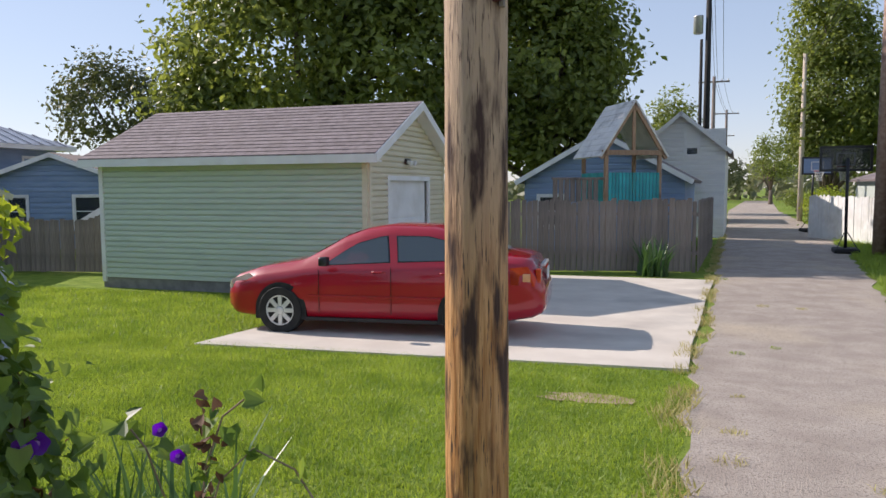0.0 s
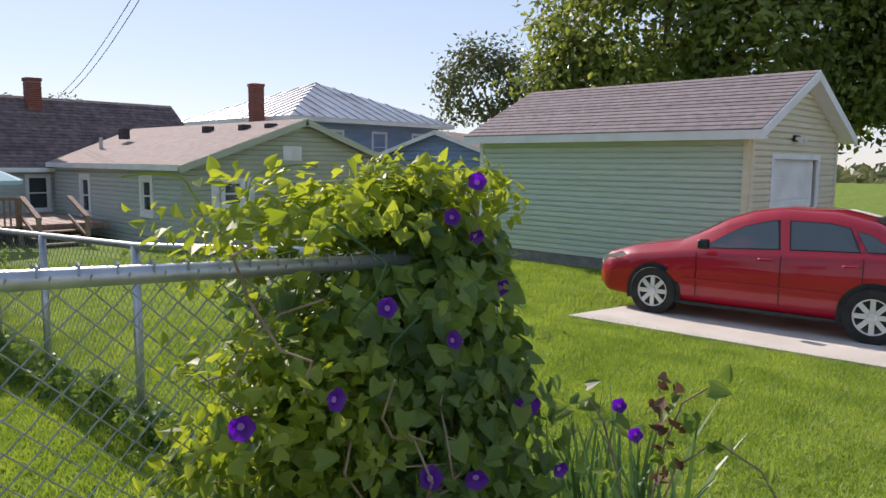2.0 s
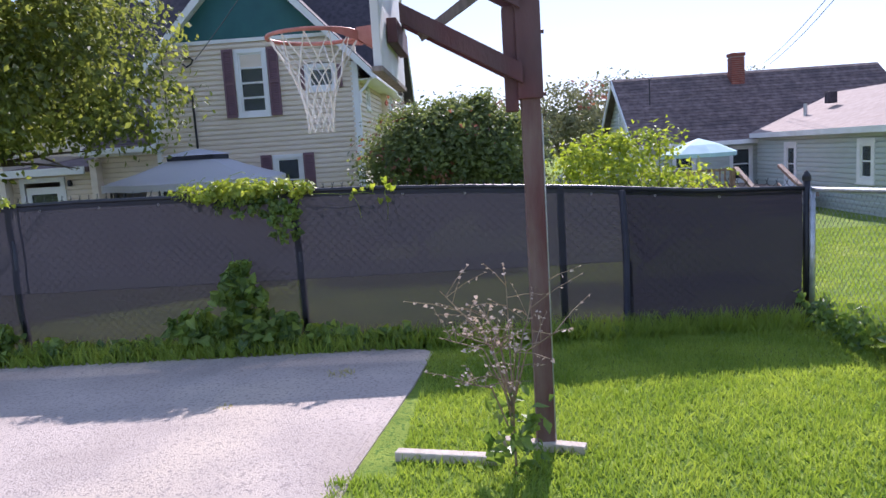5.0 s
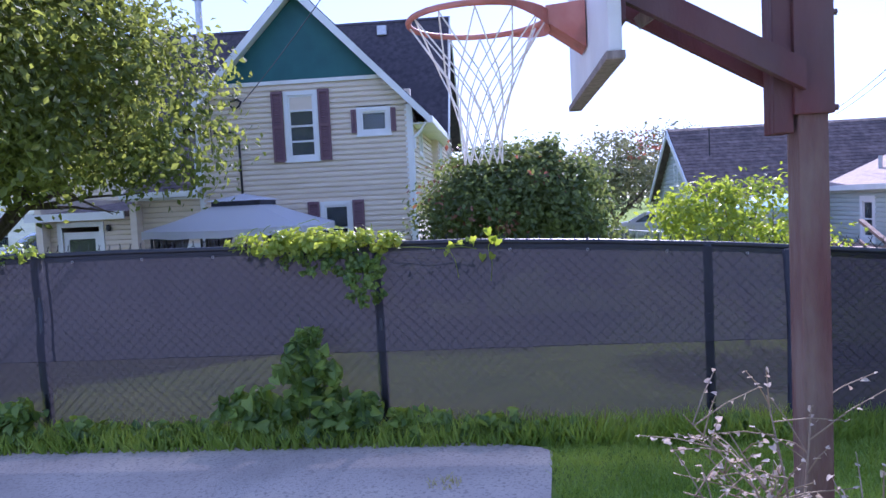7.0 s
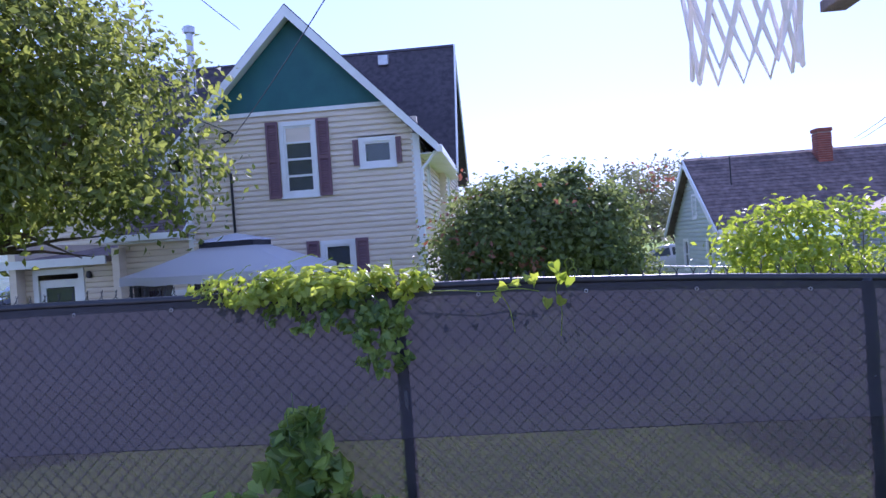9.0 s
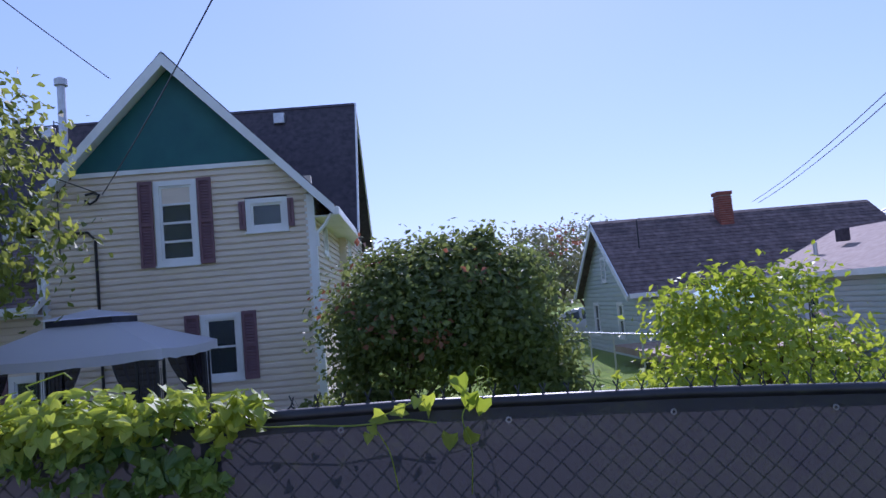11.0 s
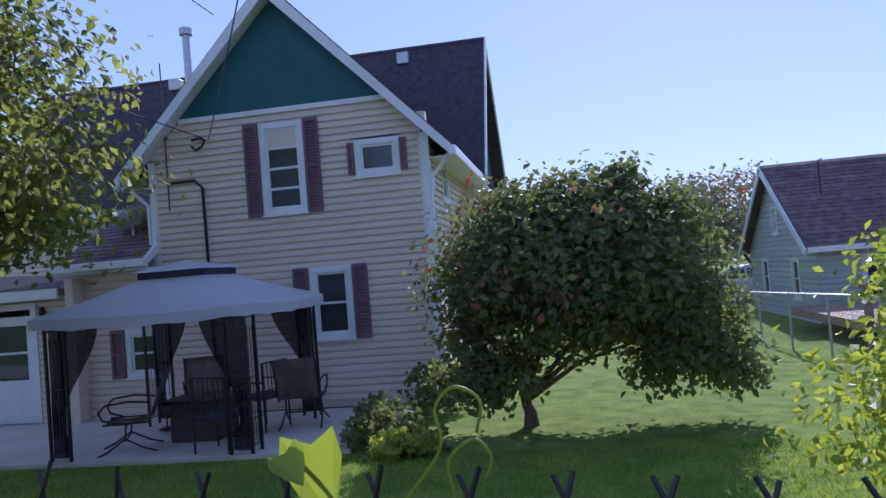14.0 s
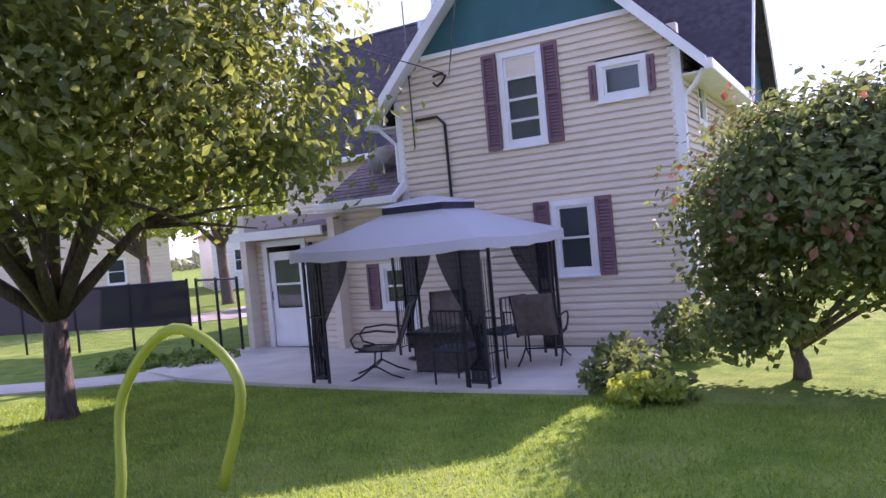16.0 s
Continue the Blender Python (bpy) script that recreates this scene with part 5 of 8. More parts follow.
def car(name, label, m, paint, detail=True, table=SEDAN, axles=(0.93, 3.53), cap="hubcap"):
    root = thing(name, m, label, "car")
    xs = sorted({*[r[0] for r in table], *np.linspace(0.3, 4.3, 22).round(3).tolist()})
    vs, fs = [], []
    for x in xs:
        r = ring_of(x, table)
        vs += [(x, -y, z) for y, z in r] + [(x, y, z) for y, z in r[-2:0:-1]]
    n = 22
    for i in range(len(xs) - 1):
        for k in range(n):
            a, b = i * n + k, i * n + (k + 1) % n
            fs.append((a, b, b + n, a + n))
    fs += [tuple(range(n))[::-1], tuple((len(xs) - 1) * n + k for k in range(n))]
    body = part("body", quick_mesh("body", vs, fs, paint, True), None, root)
    # glass
    front = [(1.56, 0.06), (1.62, 0.30), (1.80, 0.62), (2.02, 0.88), (2.34, 1.0), (2.44, 1.0), (2.50, 0.06)]
    rear = [(2.60, 0.06), (2.55, 1.0), (3.00, 1.0), (3.22, 0.93), (3.36, 0.06)]
    quarter = [(3.42, 0.08), (3.28, 0.90), (3.44, 0.80), (3.62, 0.45), (3.66, 0.10)]
    for flip in (False, True):
        for poly in (front, rear, quarter):
            bm = side_pane(poly, table, 0.004)
            part("window_seal", mirrored(bm) if flip else bm, M["black_paint"], root)
            cx, cs = sum(p[0] for p in poly) / len(poly), sum(p[1] for p in poly) / len(poly)
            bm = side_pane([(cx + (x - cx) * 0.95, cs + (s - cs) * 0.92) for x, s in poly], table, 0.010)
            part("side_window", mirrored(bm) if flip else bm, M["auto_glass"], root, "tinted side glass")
    for x0, x1, nm in ((1.30, 2.02, "windscreen"), (3.42, 3.98, "rear_window")):
        g, q = [], 5
        for i in range(5):
            x = x0 + (x1 - x0) * i / 4
            r = ring_of(x, table)
            for k in range(q):
                f = -1 + 2 * k / (q - 1)
                g.append((x, f * r[10][0] * 0.98, r[11][1] + (r[10][1] - r[11][1]) * f * f + 0.012))
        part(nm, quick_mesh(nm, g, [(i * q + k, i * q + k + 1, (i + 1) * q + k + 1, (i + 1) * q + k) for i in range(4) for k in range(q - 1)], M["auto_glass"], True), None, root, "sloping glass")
    # wheels
    def disc(r0, r1, y0, y1, sides=30):
        bm = bmesh.new()
        rings = []
        for r, y in ((r0, y1), (r0, y0), (r0 * 0.97, y0 - 0.012), (r1, y0 - 0.012), (r1, y1)):
            rings.append([bm.verts.new((r * math.cos(2 * math.pi * k / sides), y, r * math.sin(2 * math.pi * k / sides))) for k in range(sides)])
        for a, b in zip(rings, rings[1:]):
            for k in range(sides):
                bm.faces.new((a[k], a[(k + 1) % sides], b[(k + 1) % sides], b[k]))
        return bm
    for ax in axles:
        for s in (-1, 1):
            w = lerp_table(ax, table)[3]
            arch = prism([(0.375 * math.cos(t), 0.375 * math.sin(t)) for t in [math.pi * (k / 16) for k in range(17)]] + [(-0.375, -0.12), (0.375, -0.12)], (-0.006, 0.2) if s < 0 else (-0.2, 0.006))
            part("wheel_arch", arch, M["rubber"], root, at=Matrix.Translation((ax, s * w, 0.315)))
            wheel = part("wheel", disc(0.315, 0.205, -0.10, 0.10), M["rubber"], root, "black tyre", smooth=False, at=pose(ax, s * (w - 0.075), 0.315, 0, 0, 0 if s < 0 else 180))
            part("brake_plate", prism([(0.21 * math.cos(2 * math.pi * k / 24), 0.21 * math.sin(2 * math.pi * k / 24)) for k in range(24)], (-0.075, 0.05)), M["black_paint"], wheel)
            bm = bmesh.new()
            for k in range(8):
                t = 2 * math.pi * k / 8
                q = Matrix.Rotation(-t, 4, "Y")
                add_box(bm, (0.03, -0.105, -0.028), (0.195, -0.085, 0.028), q)
            add_tube(bm, [(0.20 * math.cos(2 * math.pi * k / 28), -0.095, 0.20 * math.sin(2 * math.pi * k / 28)) for k in range(28)], 0.014, 6, True)
            part("rim", bm, M[cap], wheel, "silver spoked wheel cover")
            part("hub", lathe([(0.06, 0), (0.055, 0.02), (0.03, 0.028)], 14), M[cap], wheel, at=pose(0, -0.095, 0, 90, 0, 0))
    if not detail:
        return root
    for s in (-1, 1):
        w = 0.872
        hl = [(0.05, 0.60), (0.12, 0.70), (0.45, 0.80), (0.52, 0.76), (0.30, 0.66), (0.10, 0.57)]
        bm = bmesh.new()
        v = []
        for x, z in hl:
            zb, belt, top, ww, c = lerp_table(x, table)
            v.append(bm.verts.new((x, s * (ww * 0.985 + 0.004), z)))
        bm.faces.new(v)
        bmesh.ops.solidify(bm, geom=bm.faces[:], thickness=0.012)
        part("headlight", bm, M["lamp_clear"], root, "clear headlight")
        tl = [(4.12, 0.72), (4.10, 0.93), (4.33, 0.95), (4.44, 0.80), (4.42, 0.70)]
        bm = bmesh.new()
        v = []
        for x, z in tl:
            zb, belt, top, ww, c = lerp_table(x, table)
            v.append(bm.verts.new((x, s * (ww + 0.008), z)))
        bm.faces.new(v)
        bmesh.ops.solidify(bm, geom=bm.faces[:], thickness=0.012)
        lamp = part("tail_light", bm, M["lamp_red"], root, "red tail light")
        part("indicator", box((4.27, min(s * 0.80, s * 0.845), 0.76), (4.37, max(s * 0.80, s * 0.845), 0.86), 0.008), M["lamp_amber"], lamp)
        part("rear_lamp", box((4.425, min(s * 0.46, s * 0.74), 0.74), (4.50, max(s * 0.46, s * 0.74), 0.92), 0.015), M["lamp_red"], root)
        for x in (2.35, 3.28):
            part("door_handle", tube([(x - 0.09, s * 0.885, 0.845), (x - 0.06, s * 0.91, 0.85), (x + 0.06, s * 0.91, 0.855), (x + 0.09, s * 0.885, 0.855)], 0.013, 6), paint, root)
        for x in (1.50, 2.52, 3.40):
            z1 = lerp_table(x, table)[1] - 0.03
            part("door_seam", tube([(x, s * 0.882, z1), (x + 0.0, s * 0.884, 0.6), (x + (0.10 if x > 3 else 0), s * 0.876, 0.30)], 0.0045, 4), M["black_paint"], root)
        part("rub_strip", box((1.35, min(s * 0.875, s * 0.893), 0.505), (3.20, max(s * 0.875, s * 0.893), 0.535), 0.004), paint, root, "body-coloured rubbing strip")
        part("sill", box((1.30, min(s * 0.80, s * 0.865), 0.185), (3.15, max(s * 0.80, s * 0.865), 0.235), 0.01), M["black_paint"], root)
        mir = part("mirror", box((1.56, min(s * 0.90, s * 1.05), 0.93), (1.68, max(s * 0.90, s * 1.05), 1.05), 0.03), M["black_paint"], root, "black door mirror", smooth=True)
        part("seat", box((2.05, s * 0.36 - 0.22, 0.5), (2.22, s * 0.36 + 0.22, 1.08), 0.05), M["cushion"], root)
        part("headrest", box((2.10, s * 0.36 - 0.12, 1.10), (2.19, s * 0.36 + 0.12, 1.28), 0.03), M["cushion"], root)
        part("seat", box((3.05, s * 0.36 - 0.24, 0.55), (3.25, s * 0.36 + 0.24, 1.10), 0.05), M["cushion"], root)
    part("steering_wheel", tube([(1.82 + 0.03 * math.cos(t), -0.36 + 0.17 * math.sin(t), 1.0 + 0.17 * math.cos(t)) for t in [k * math.pi / 9 for k in range(18)]], 0.014, 6, True), M["black_paint"], root)
    part("number_plate", box((4.53, -0.16, 0.72), (4.545, 0.16, 0.88), 0.004), M["plate"], root, "pale number plate")
    part("boot_trim", box((4.46, -0.36, 0.915), (4.525, 0.36, 0.945), 0.008), M["hubcap"], root)
    part("grille", box((-0.005, -0.42, 0.36), (0.02, 0.42, 0.46), 0.006), M["black_paint"], root)
    return root


car("red_car", "glossy red four-door saloon car parked on the concrete pad", pose(-5.56, 9.37, ground_z(-3, 8.9) + 0.02, 0, 0, 5.0) @ Matrix.Diagonal((1.02, 1.02, 1.05, 1)), M["car_red"])

# ---- trees and shrubs ----
tree("maple_tree", "tall leafy maple behind the garage", (-12.5, 24.0, -0.7), [((-13.5, 24.5, 7.0), (4.2, 3.4, 4.6)), ((-9.6, 25.5, 6.2), (3.0, 3.0, 4.6)), ((-16.0, 23.6, 4.0), (1.9, 2.2, 2.4)), ((-11.0, 24.5, 10.5), (3.6, 3.0, 2.8)), ((-7.6, 26.0, 8.5), (2.2, 2.2, 3.0))],
     40000, 0.30, M["leaf_maple"], 1, 0.35, 2.6, 10, 0.24)
tree("maple_tree", "tall leafy maple beyond the plank fence", (-4.0, 28.5, -0.7), [((-4.2, 28.0, 6.6), (3.2, 3.0, 4.4)), ((-2.9, 28.6, 5.8), (1.6, 2.2, 3.0)), ((-4.4, 28.4, 10.6), (2.6, 2.6, 3.0)), ((-6.6, 27.6, 4.2), (2.4, 2.2, 2.4)), ((-3.0, 28.0, 3.2), (2.0, 2.0, 1.8))],
     32000, 0.30, M["leaf_maple"], 2, 0.30, 2.2, 9, 0.24)
tree("tree", "dark round-headed tree behind the metal-roofed house", (-29.5, 36.0, -0.8), [((-30.5, 35.0, 6.2), (3.0, 2.6, 3.0)), ((-26.6, 37.6, 4.4), (2.4, 2.2, 2.4)), ((-24.6, 38.6, 2.6), (2.0, 2.0, 1.6))], 9000, 0.30, M["leaf_dark"], 3, 0.3, 2.4, 7, 0.26)
tree("tree", "dark tree over the blue house roof", (-20.0, 36.5, -0.8), [((-20.4, 36.5, 3.6), (1.8, 1.8, 1.8)), ((-18.6, 37.2, 2.6), (1.4, 1.4, 1.4))], 4000, 0.26, M["leaf_dark"], 33, 0.2, 1.8, 5, 0.24)
tree("garden_tree", "leafy garden tree shading the tan house", (-11.75, -10.28, -0.47), [((-11.2, -9.4, 3.9), (2.5, 2.4, 2.3)), ((-12.0, -7.9, 3.0), (1.7, 1.7, 1.6)), ((-9.6, -8.9, 2.7), (1.8, 1.6, 1.5)), ((-12.3, -11.6, 3.6), (2.4, 2.2, 2.0)), ((-9.4, -11.5, 3.2), (2.0, 2.0, 1.7)), ((-13.2, -9.4, 2.9), (1.8, 1.5, 1.4)), ((-8.8, -8.4, 3.6), (1.5, 1.2, 1.5)), ((-11.3, -10.2, 5.4), (2.2, 2.2, 1.6))],
     78000, 0.115, M["leaf_tree"], 4, 0.155, 1.25, 11, 0.17)
tree("round_shrub", "dense dark-leaved shrub tree with reddish tips on the lawn", (-15.3, -2.72, -0.57), [((-15.2, -2.3, 1.3), (1.2, 1.2, 1.0)), ((-15.2, -1.3, 1.2), (1.1, 0.85, 0.85)), ((-15.3, -3.0, 1.15), (0.85, 0.7, 0.75)), ((-15.2, -0.75, 0.55), (0.85, 0.55, 0.55)), ((-15.3, -1.8, 1.95), (0.6, 0.6, 0.5)), ((-15.2, -0.95, 1.75), (0.45, 0.45, 0.45)), ((-15.3, -2.7, 1.95), (0.55, 0.55, 0.42)), ((-15.0, -0.40, 0.05), (0.5, 0.35, 0.35)), ((-15.3, -3.3, 0.4), (0.45, 0.40, 0.45)), ((-15.0, -3.35, -0.05), (0.35, 0.35, 0.3)), ((-15.2, -1.35, 2.20), (0.28, 0.22, 0.30)), ((-15.2, -2.15, 2.15), (0.25, 0.2, 0.25)), ((-15.4, -2.2, 0.55), (0.7, 0.5, 0.45)), ((-15.2, -0.95, 0.15), (0.6, 0.45, 0.40)), ((-15.4, -1.5, 0.6), (0.6, 0.5, 0.4)), ((-15.1, -2.95, 0.0), (0.4, 0.3, 0.3))],
     33000, 0.105, M["leaf_shrub"], 5, 0.07, 0.35, 7, 0.20, "shrub", hollow=0.45, extra=(M["leaf_red"], 260, "reddish young leaves"))
tree("lime_shrub", "bright yellow-green shrub behind the screen fence", (-10.6, 0.6, -0.42), [((-10.6, 0.30, 0.75), (0.7, 0.75, 0.70)), ((-10.7, 1.1, 0.60), (0.7, 0.65, 0.60)), ((-10.5, -0.25, 0.35), (0.55, 0.5, 0.5)), ((-10.6, 0.75, 1.25), (0.35, 0.4, 0.38)), ((-10.6, -0.15, 1.15), (0.28, 0.3, 0.40)), ((-10.6, 0.3, 1.35), (0.22, 0.22, 0.32)), ((-10.6, 1.7, 0.2), (0.55, 0.5, 0.45))],
     6500, 0.080, M["leaf_lime"], 6, 0.03, 0.3, 16, 0.18, "shrub", hollow=0.2)
for i, (x, y, h, r, n) in enumerate(((-33, -0.6, 3.6, 1.9, 3600), (-36, 2.8, 4.4, 2.2, 4200), (-40, 6.2, 5.0, 2.4, 3800), (-44, 13.0, 5.6, 2.6, 3200), (-30, -3.0, 3.2, 1.6, 2600), (-46, -1.5, 5.0, 2.6, 3600))):
    tree("tree", "tree behind the neighbouring houses, leaves greyed for haze", (x, y, -0.8), [((x, y, h * 0.62), (r, r, h * 0.36)), ((x + 0.6, y + 0.9, h * 0.45), (r * 0.8, r * 0.8, h * 0.3)), ((x - 0.5, y - 0.9, h * 0.5), (r * 0.7, r * 0.7, h * 0.3))], n, 0.20, M["leaf_far_haze"], 20 + i, 0.16, 1.2, 6, 0.2, group="trees behind the houses",
         extra=(M["leaf_red"], 130, "few reddish leaves") if i in (0, 1) else None)
# along the alley
for i, (x, y, blobs, n) in enumerate((
        (10.8, 52, [((11.0, 52, 7.0), (3.0, 2.8, 5.0)), ((10.4, 52, 11.4), (2.4, 2.4, 3.2)), ((13.2, 53, 4.6), (2.4, 2.4, 3.4)), ((9.6, 51.6, 5.0), (1.4, 1.8, 2.4))], 24000),
        (16.5, 44, [((16.4, 44, 6.6), (2.8, 2.6, 5.0)), ((17.5, 45, 10.0), (2.8, 2.6, 3.4)), ((14.6, 43, 4.0), (2.1, 2.0, 3.0))], 17000),
        (13.6, 70, [((13.6, 70, 5.0), (2.4, 3.0, 4.0)), ((12.4, 70, 7.6), (1.8, 2.0, 2.4))], 6000),
        (12.6, 95, [((12.6, 95, 4.6), (2.2, 3.0, 3.2))], 3000),
        (7.0, 110, [((8.0, 112, 3.0), (3.6, 2.4, 3.0)), ((5.0, 110, 3.6), (2.6, 2.4, 3.4))], 4500),
        (2.3, 62, [((1.0, 62, 6.0), (1.9, 2.4, 3.2)), ((0.2, 62, 4.6), (1.6, 2.0, 2.4))], 4200))):
    tree("tree", "sunlit tree beside the alley", (x, y, -0.8), blobs, n, 0.30, M["leaf_maple"] if i != 4 else M["leaf_dark"], 40 + i, 0.25, 1.8, 7, 0.25, group="trees along the alley")
for i, (x, y, r, h) in enumerate(((9.2, 44, 1.2, 1.1), (9.8, 47, 1.3, 1.4), (9.4, 40.5, 1.0, 0.8), (10.6, 52, 1.5, 1.3), (11.5, 60, 1.6, 1.4), (2.6, 46, 0.6, 0.6), (12.2, 74, 1.4, 1.2))):
    tree("hedge_bush", "overgrown green bush at the alley's edge", (x, y, -0.75), [((x, y, -0.5 + h * 0.6), (r, r, h * 0.75))], 1500, 0.16, M["leaf_lime"] if i % 2 else M["leaf_maple"], 60 + i, 0.05, 0.2, 5, 0.2, "bush", "bushes along the alley")


def blade_clump(name, label, at, n, length, width, material, seed, radius=0.2, lean=0.5, category="plant", group="", kind=""):
    """A tuft of arching blades."""
    r = np.random.default_rng(seed)
    vs, fs = [], []
    for _ in range(n):
        a, rr = r.uniform(0, 2 * math.pi), radius * math.sqrt(r.uniform())
        b = r.uniform(0, 2 * math.pi)
        h, l = length * r.uniform(0.6, 1.1), lean * r.uniform(0.15, 1.0)
        base = np.array([rr * math.cos(a), rr * math.sin(a), 0.0])
        d, s = np.array([math.cos(b), math.sin(b), 0]), np.array([-math.sin(b), math.cos(b), 0])
        i = len(vs)
        for k in range(5):
            t = k / 4
            p = base + d * (l * h * t * t) + np.array([0, 0, h * (t - 0.28 * l * t * t)])
            w = width * (1 - t) ** 0.6 * (1.0 if k < 4 else 0.05)
            vs += [tuple(p - s * w * 0.5), tuple(p + s * w * 0.5)]
        fs += [(i + 2 * k, i + 2 * k + 1, i + 2 * k + 3, i + 2 * k + 2) for k in range(4)]
    ob = part(name, quick_mesh(name, vs, fs, material), None)
    ob.location = at
    return tagged(ob, label, category, group, kind)


blade_clump("sword_plant", "tall sword-leaved clump beside the morning glory", (-1.02, 1.62, 0.0), 70, 0.68, 0.030, M["blade"], 3, 0.24, 0.5)
blade_clump("sword_plant", "spiky dark green yucca against the plank fence", (0.35, 17.6, -0.62), 90, 1.0, 0.07, M["blade"], 5, 0.35, 0.8)


# ---- morning glory over the fence corner ----
def flower(parent, at, face, size, r):
    """A trumpet flower: five-lobed funnel with a pale throat."""
    bm = bmesh.new()
    rows, n = [], 20
    for rad, z in ((0.06, -0.55), (0.12, -0.25), (0.30, 0.0), (0.52, 0.10)):
        rows.append([bm.verts.new((rad * (1 + (0.08 * math.cos(5 * 2 * math.pi * k / n) if rad > 0.4 else 0)) * math.cos(2 * math.pi * k / n), rad * math.sin(2 * math.pi * k / n) * (1 + (0.08 * math.cos(5 * 2 * math.pi * k / n) if rad > 0.4 else 0)), z)) for k in range(n)])
    for a, b in zip(rows, rows[1:]):
        for k in range(n):
            bm.faces.new((a[k], a[(k + 1) % n], b[(k + 1) % n], b[k]))
    turn = Vector(face).to_track_quat("Z", "Y").to_matrix().to_4x4()
    ob = part("flower", bm, M["petal"], parent, "violet trumpet flower", True, Matrix.Translation(at) @ turn @ Matrix.Scale(size, 4))
    bm = bmesh.new()
    ring = [bm.verts.new((0.15 * math.cos(2 * math.pi * k / 10), 0.15 * math.sin(2 * math.pi * k / 10), -0.12)) for k in range(10)]
    bm.faces.new(ring)
    part("throat", bm, M["petal_core"], ob, "pale pink throat")


def vine_mass():
    r = np.random.default_rng(8)
    root = thing("morning_glory", Matrix.Translation((-1.36, 0.76, -0.10)), "morning glory vine with violet flowers smothering a fence corner", "climbing plant")
    blobs = [((0.0, 0.05, 1.15), (0.26, 0.42, 0.30)), ((0.03, 0.20, 0.85), (0.30, 0.34, 0.48)), ((0.06, 0.28, 0.45), (0.32, 0.30, 0.42)), ((0.0, -0.12, 0.75), (0.24, 0.40, 0.42)), ((0.04, 0.05, 0.35), (0.30, 0.50, 0.32)), ((0.0, 0.24, 1.25), (0.22, 0.24, 0.24)), ((0.0, -0.30, 0.35), (0.22, 0.36, 0.30))]
    c, d = crown_points(blobs, 9000, r, clump=10, clump_size=0.10, hollow=0.45)
    bare = lambda p: (np.abs(p[:, 2] - 1.375) < 0.055) & (p[:, 0] > -0.02) & (p[:, 1] < 0.12)
    c, d = c[~bare(c)], d[~bare(c)]
    part("leaves", leaf_cloud("leaves", c, d + np.array([0.5, -0.4, 0.2]), 0.050, M["leaf_vine"], r, "heart", 0.8), None, root, "heart-shaped green leaves")
    # smaller leaves, mostly on top, with sunlight put into their yellow-green colour
    top = [((0.12, -0.35, 0.95), (0.2, 0.3, 0.35)), ((0.0, -0.1, 1.42), (0.24, 0.55, 0.16)), ((0.0, 0.25, 1.50), (0.22, 0.30, 0.12))]
    c, d = crown_points(top, 2600, r, clump=10, clump_size=0.09, hollow=0.2)
    c, d = c[~bare(c)], d[~bare(c)]
    part("sunlit_leaves", leaf_cloud("young", c, d, 0.036, M["leaf_lime"], r, "heart", 0.2), None, root, "small leaves coloured yellow-green as if sunlit")
    c, d = crown_points([((0.05, 0.50, 0.75), (0.14, 0.10, 0.5))], 190, r, clump=6, clump_size=0.07, hollow=0.1)
    part("dead_leaves", leaf_cloud("dead", c, d, 0.05, M["dead_leaf"], r, "heart", 1.0), None, root, "withered brown leaves")
    for k in range(46):
        p = Vector((r.uniform(-0.1, 0.36), r.uniform(-0.5, 0.30), r.uniform(0.1, 1.2)))
        pts = [p]
        for _ in range(6):
            pts.append(pts[-1] + Vector((r.normal(0, 0.05), r.normal(0, 0.06), r.uniform(0.0, 0.11))))
        part("stem", tube(pts, 0.0035, 4), M["twig"] if k % 3 else M["blade"], root)
    for k in range(16):
        p = Vector((r.uniform(-0.12, 0.12), r.uniform(-0.5, 0.5), 1.45 + r.uniform(0, 0.08)))
        pts = [p + Vector((0.05 * math.sin(q * 0.9 + k), 0.03 * q * (1 if k % 2 else -1), 0.035 * q * (1 - q / 11))) for q in range(8)]
        part("tendril", tube(pts, 0.0022, 4), M["leaf_lime"], root)
    spots = ((0.20, -0.29, 1.17), (0.22, -0.08, 1.06), (0.22, -0.46, 0.99), (0.24, 0.20, 0.82), (0.26, -0.20, 0.74), (0.20, -0.68, 0.78), (0.22, -0.60, 0.75), (0.18, -0.67, 0.97), (0.27, -0.04, 0.69), (0.10, 0.14, 1.46),
             (0.30, -0.36, 0.62), (0.28, -0.10, 0.55), (0.30, 0.30, 0.62), (0.33, 0.12, 0.45), (0.30, -0.50, 0.50), (0.08, 0.16, 1.30), (0.10, 0.26, 1.14), (0.30, 0.02, 0.38), (0.20, 0.28, 0.80), (0.06, 0.08, 1.36))
    for k, s in enumerate(spots):
        flower(root, (s[0] + 0.13, s[1] + 0.06, s[2] + 0.10), (1.0, -0.6 + r.normal(0, 0.3), 0.1 + r.normal(0, 0.3)), r.uniform(0.046, 0.064), r)


vine_mass()


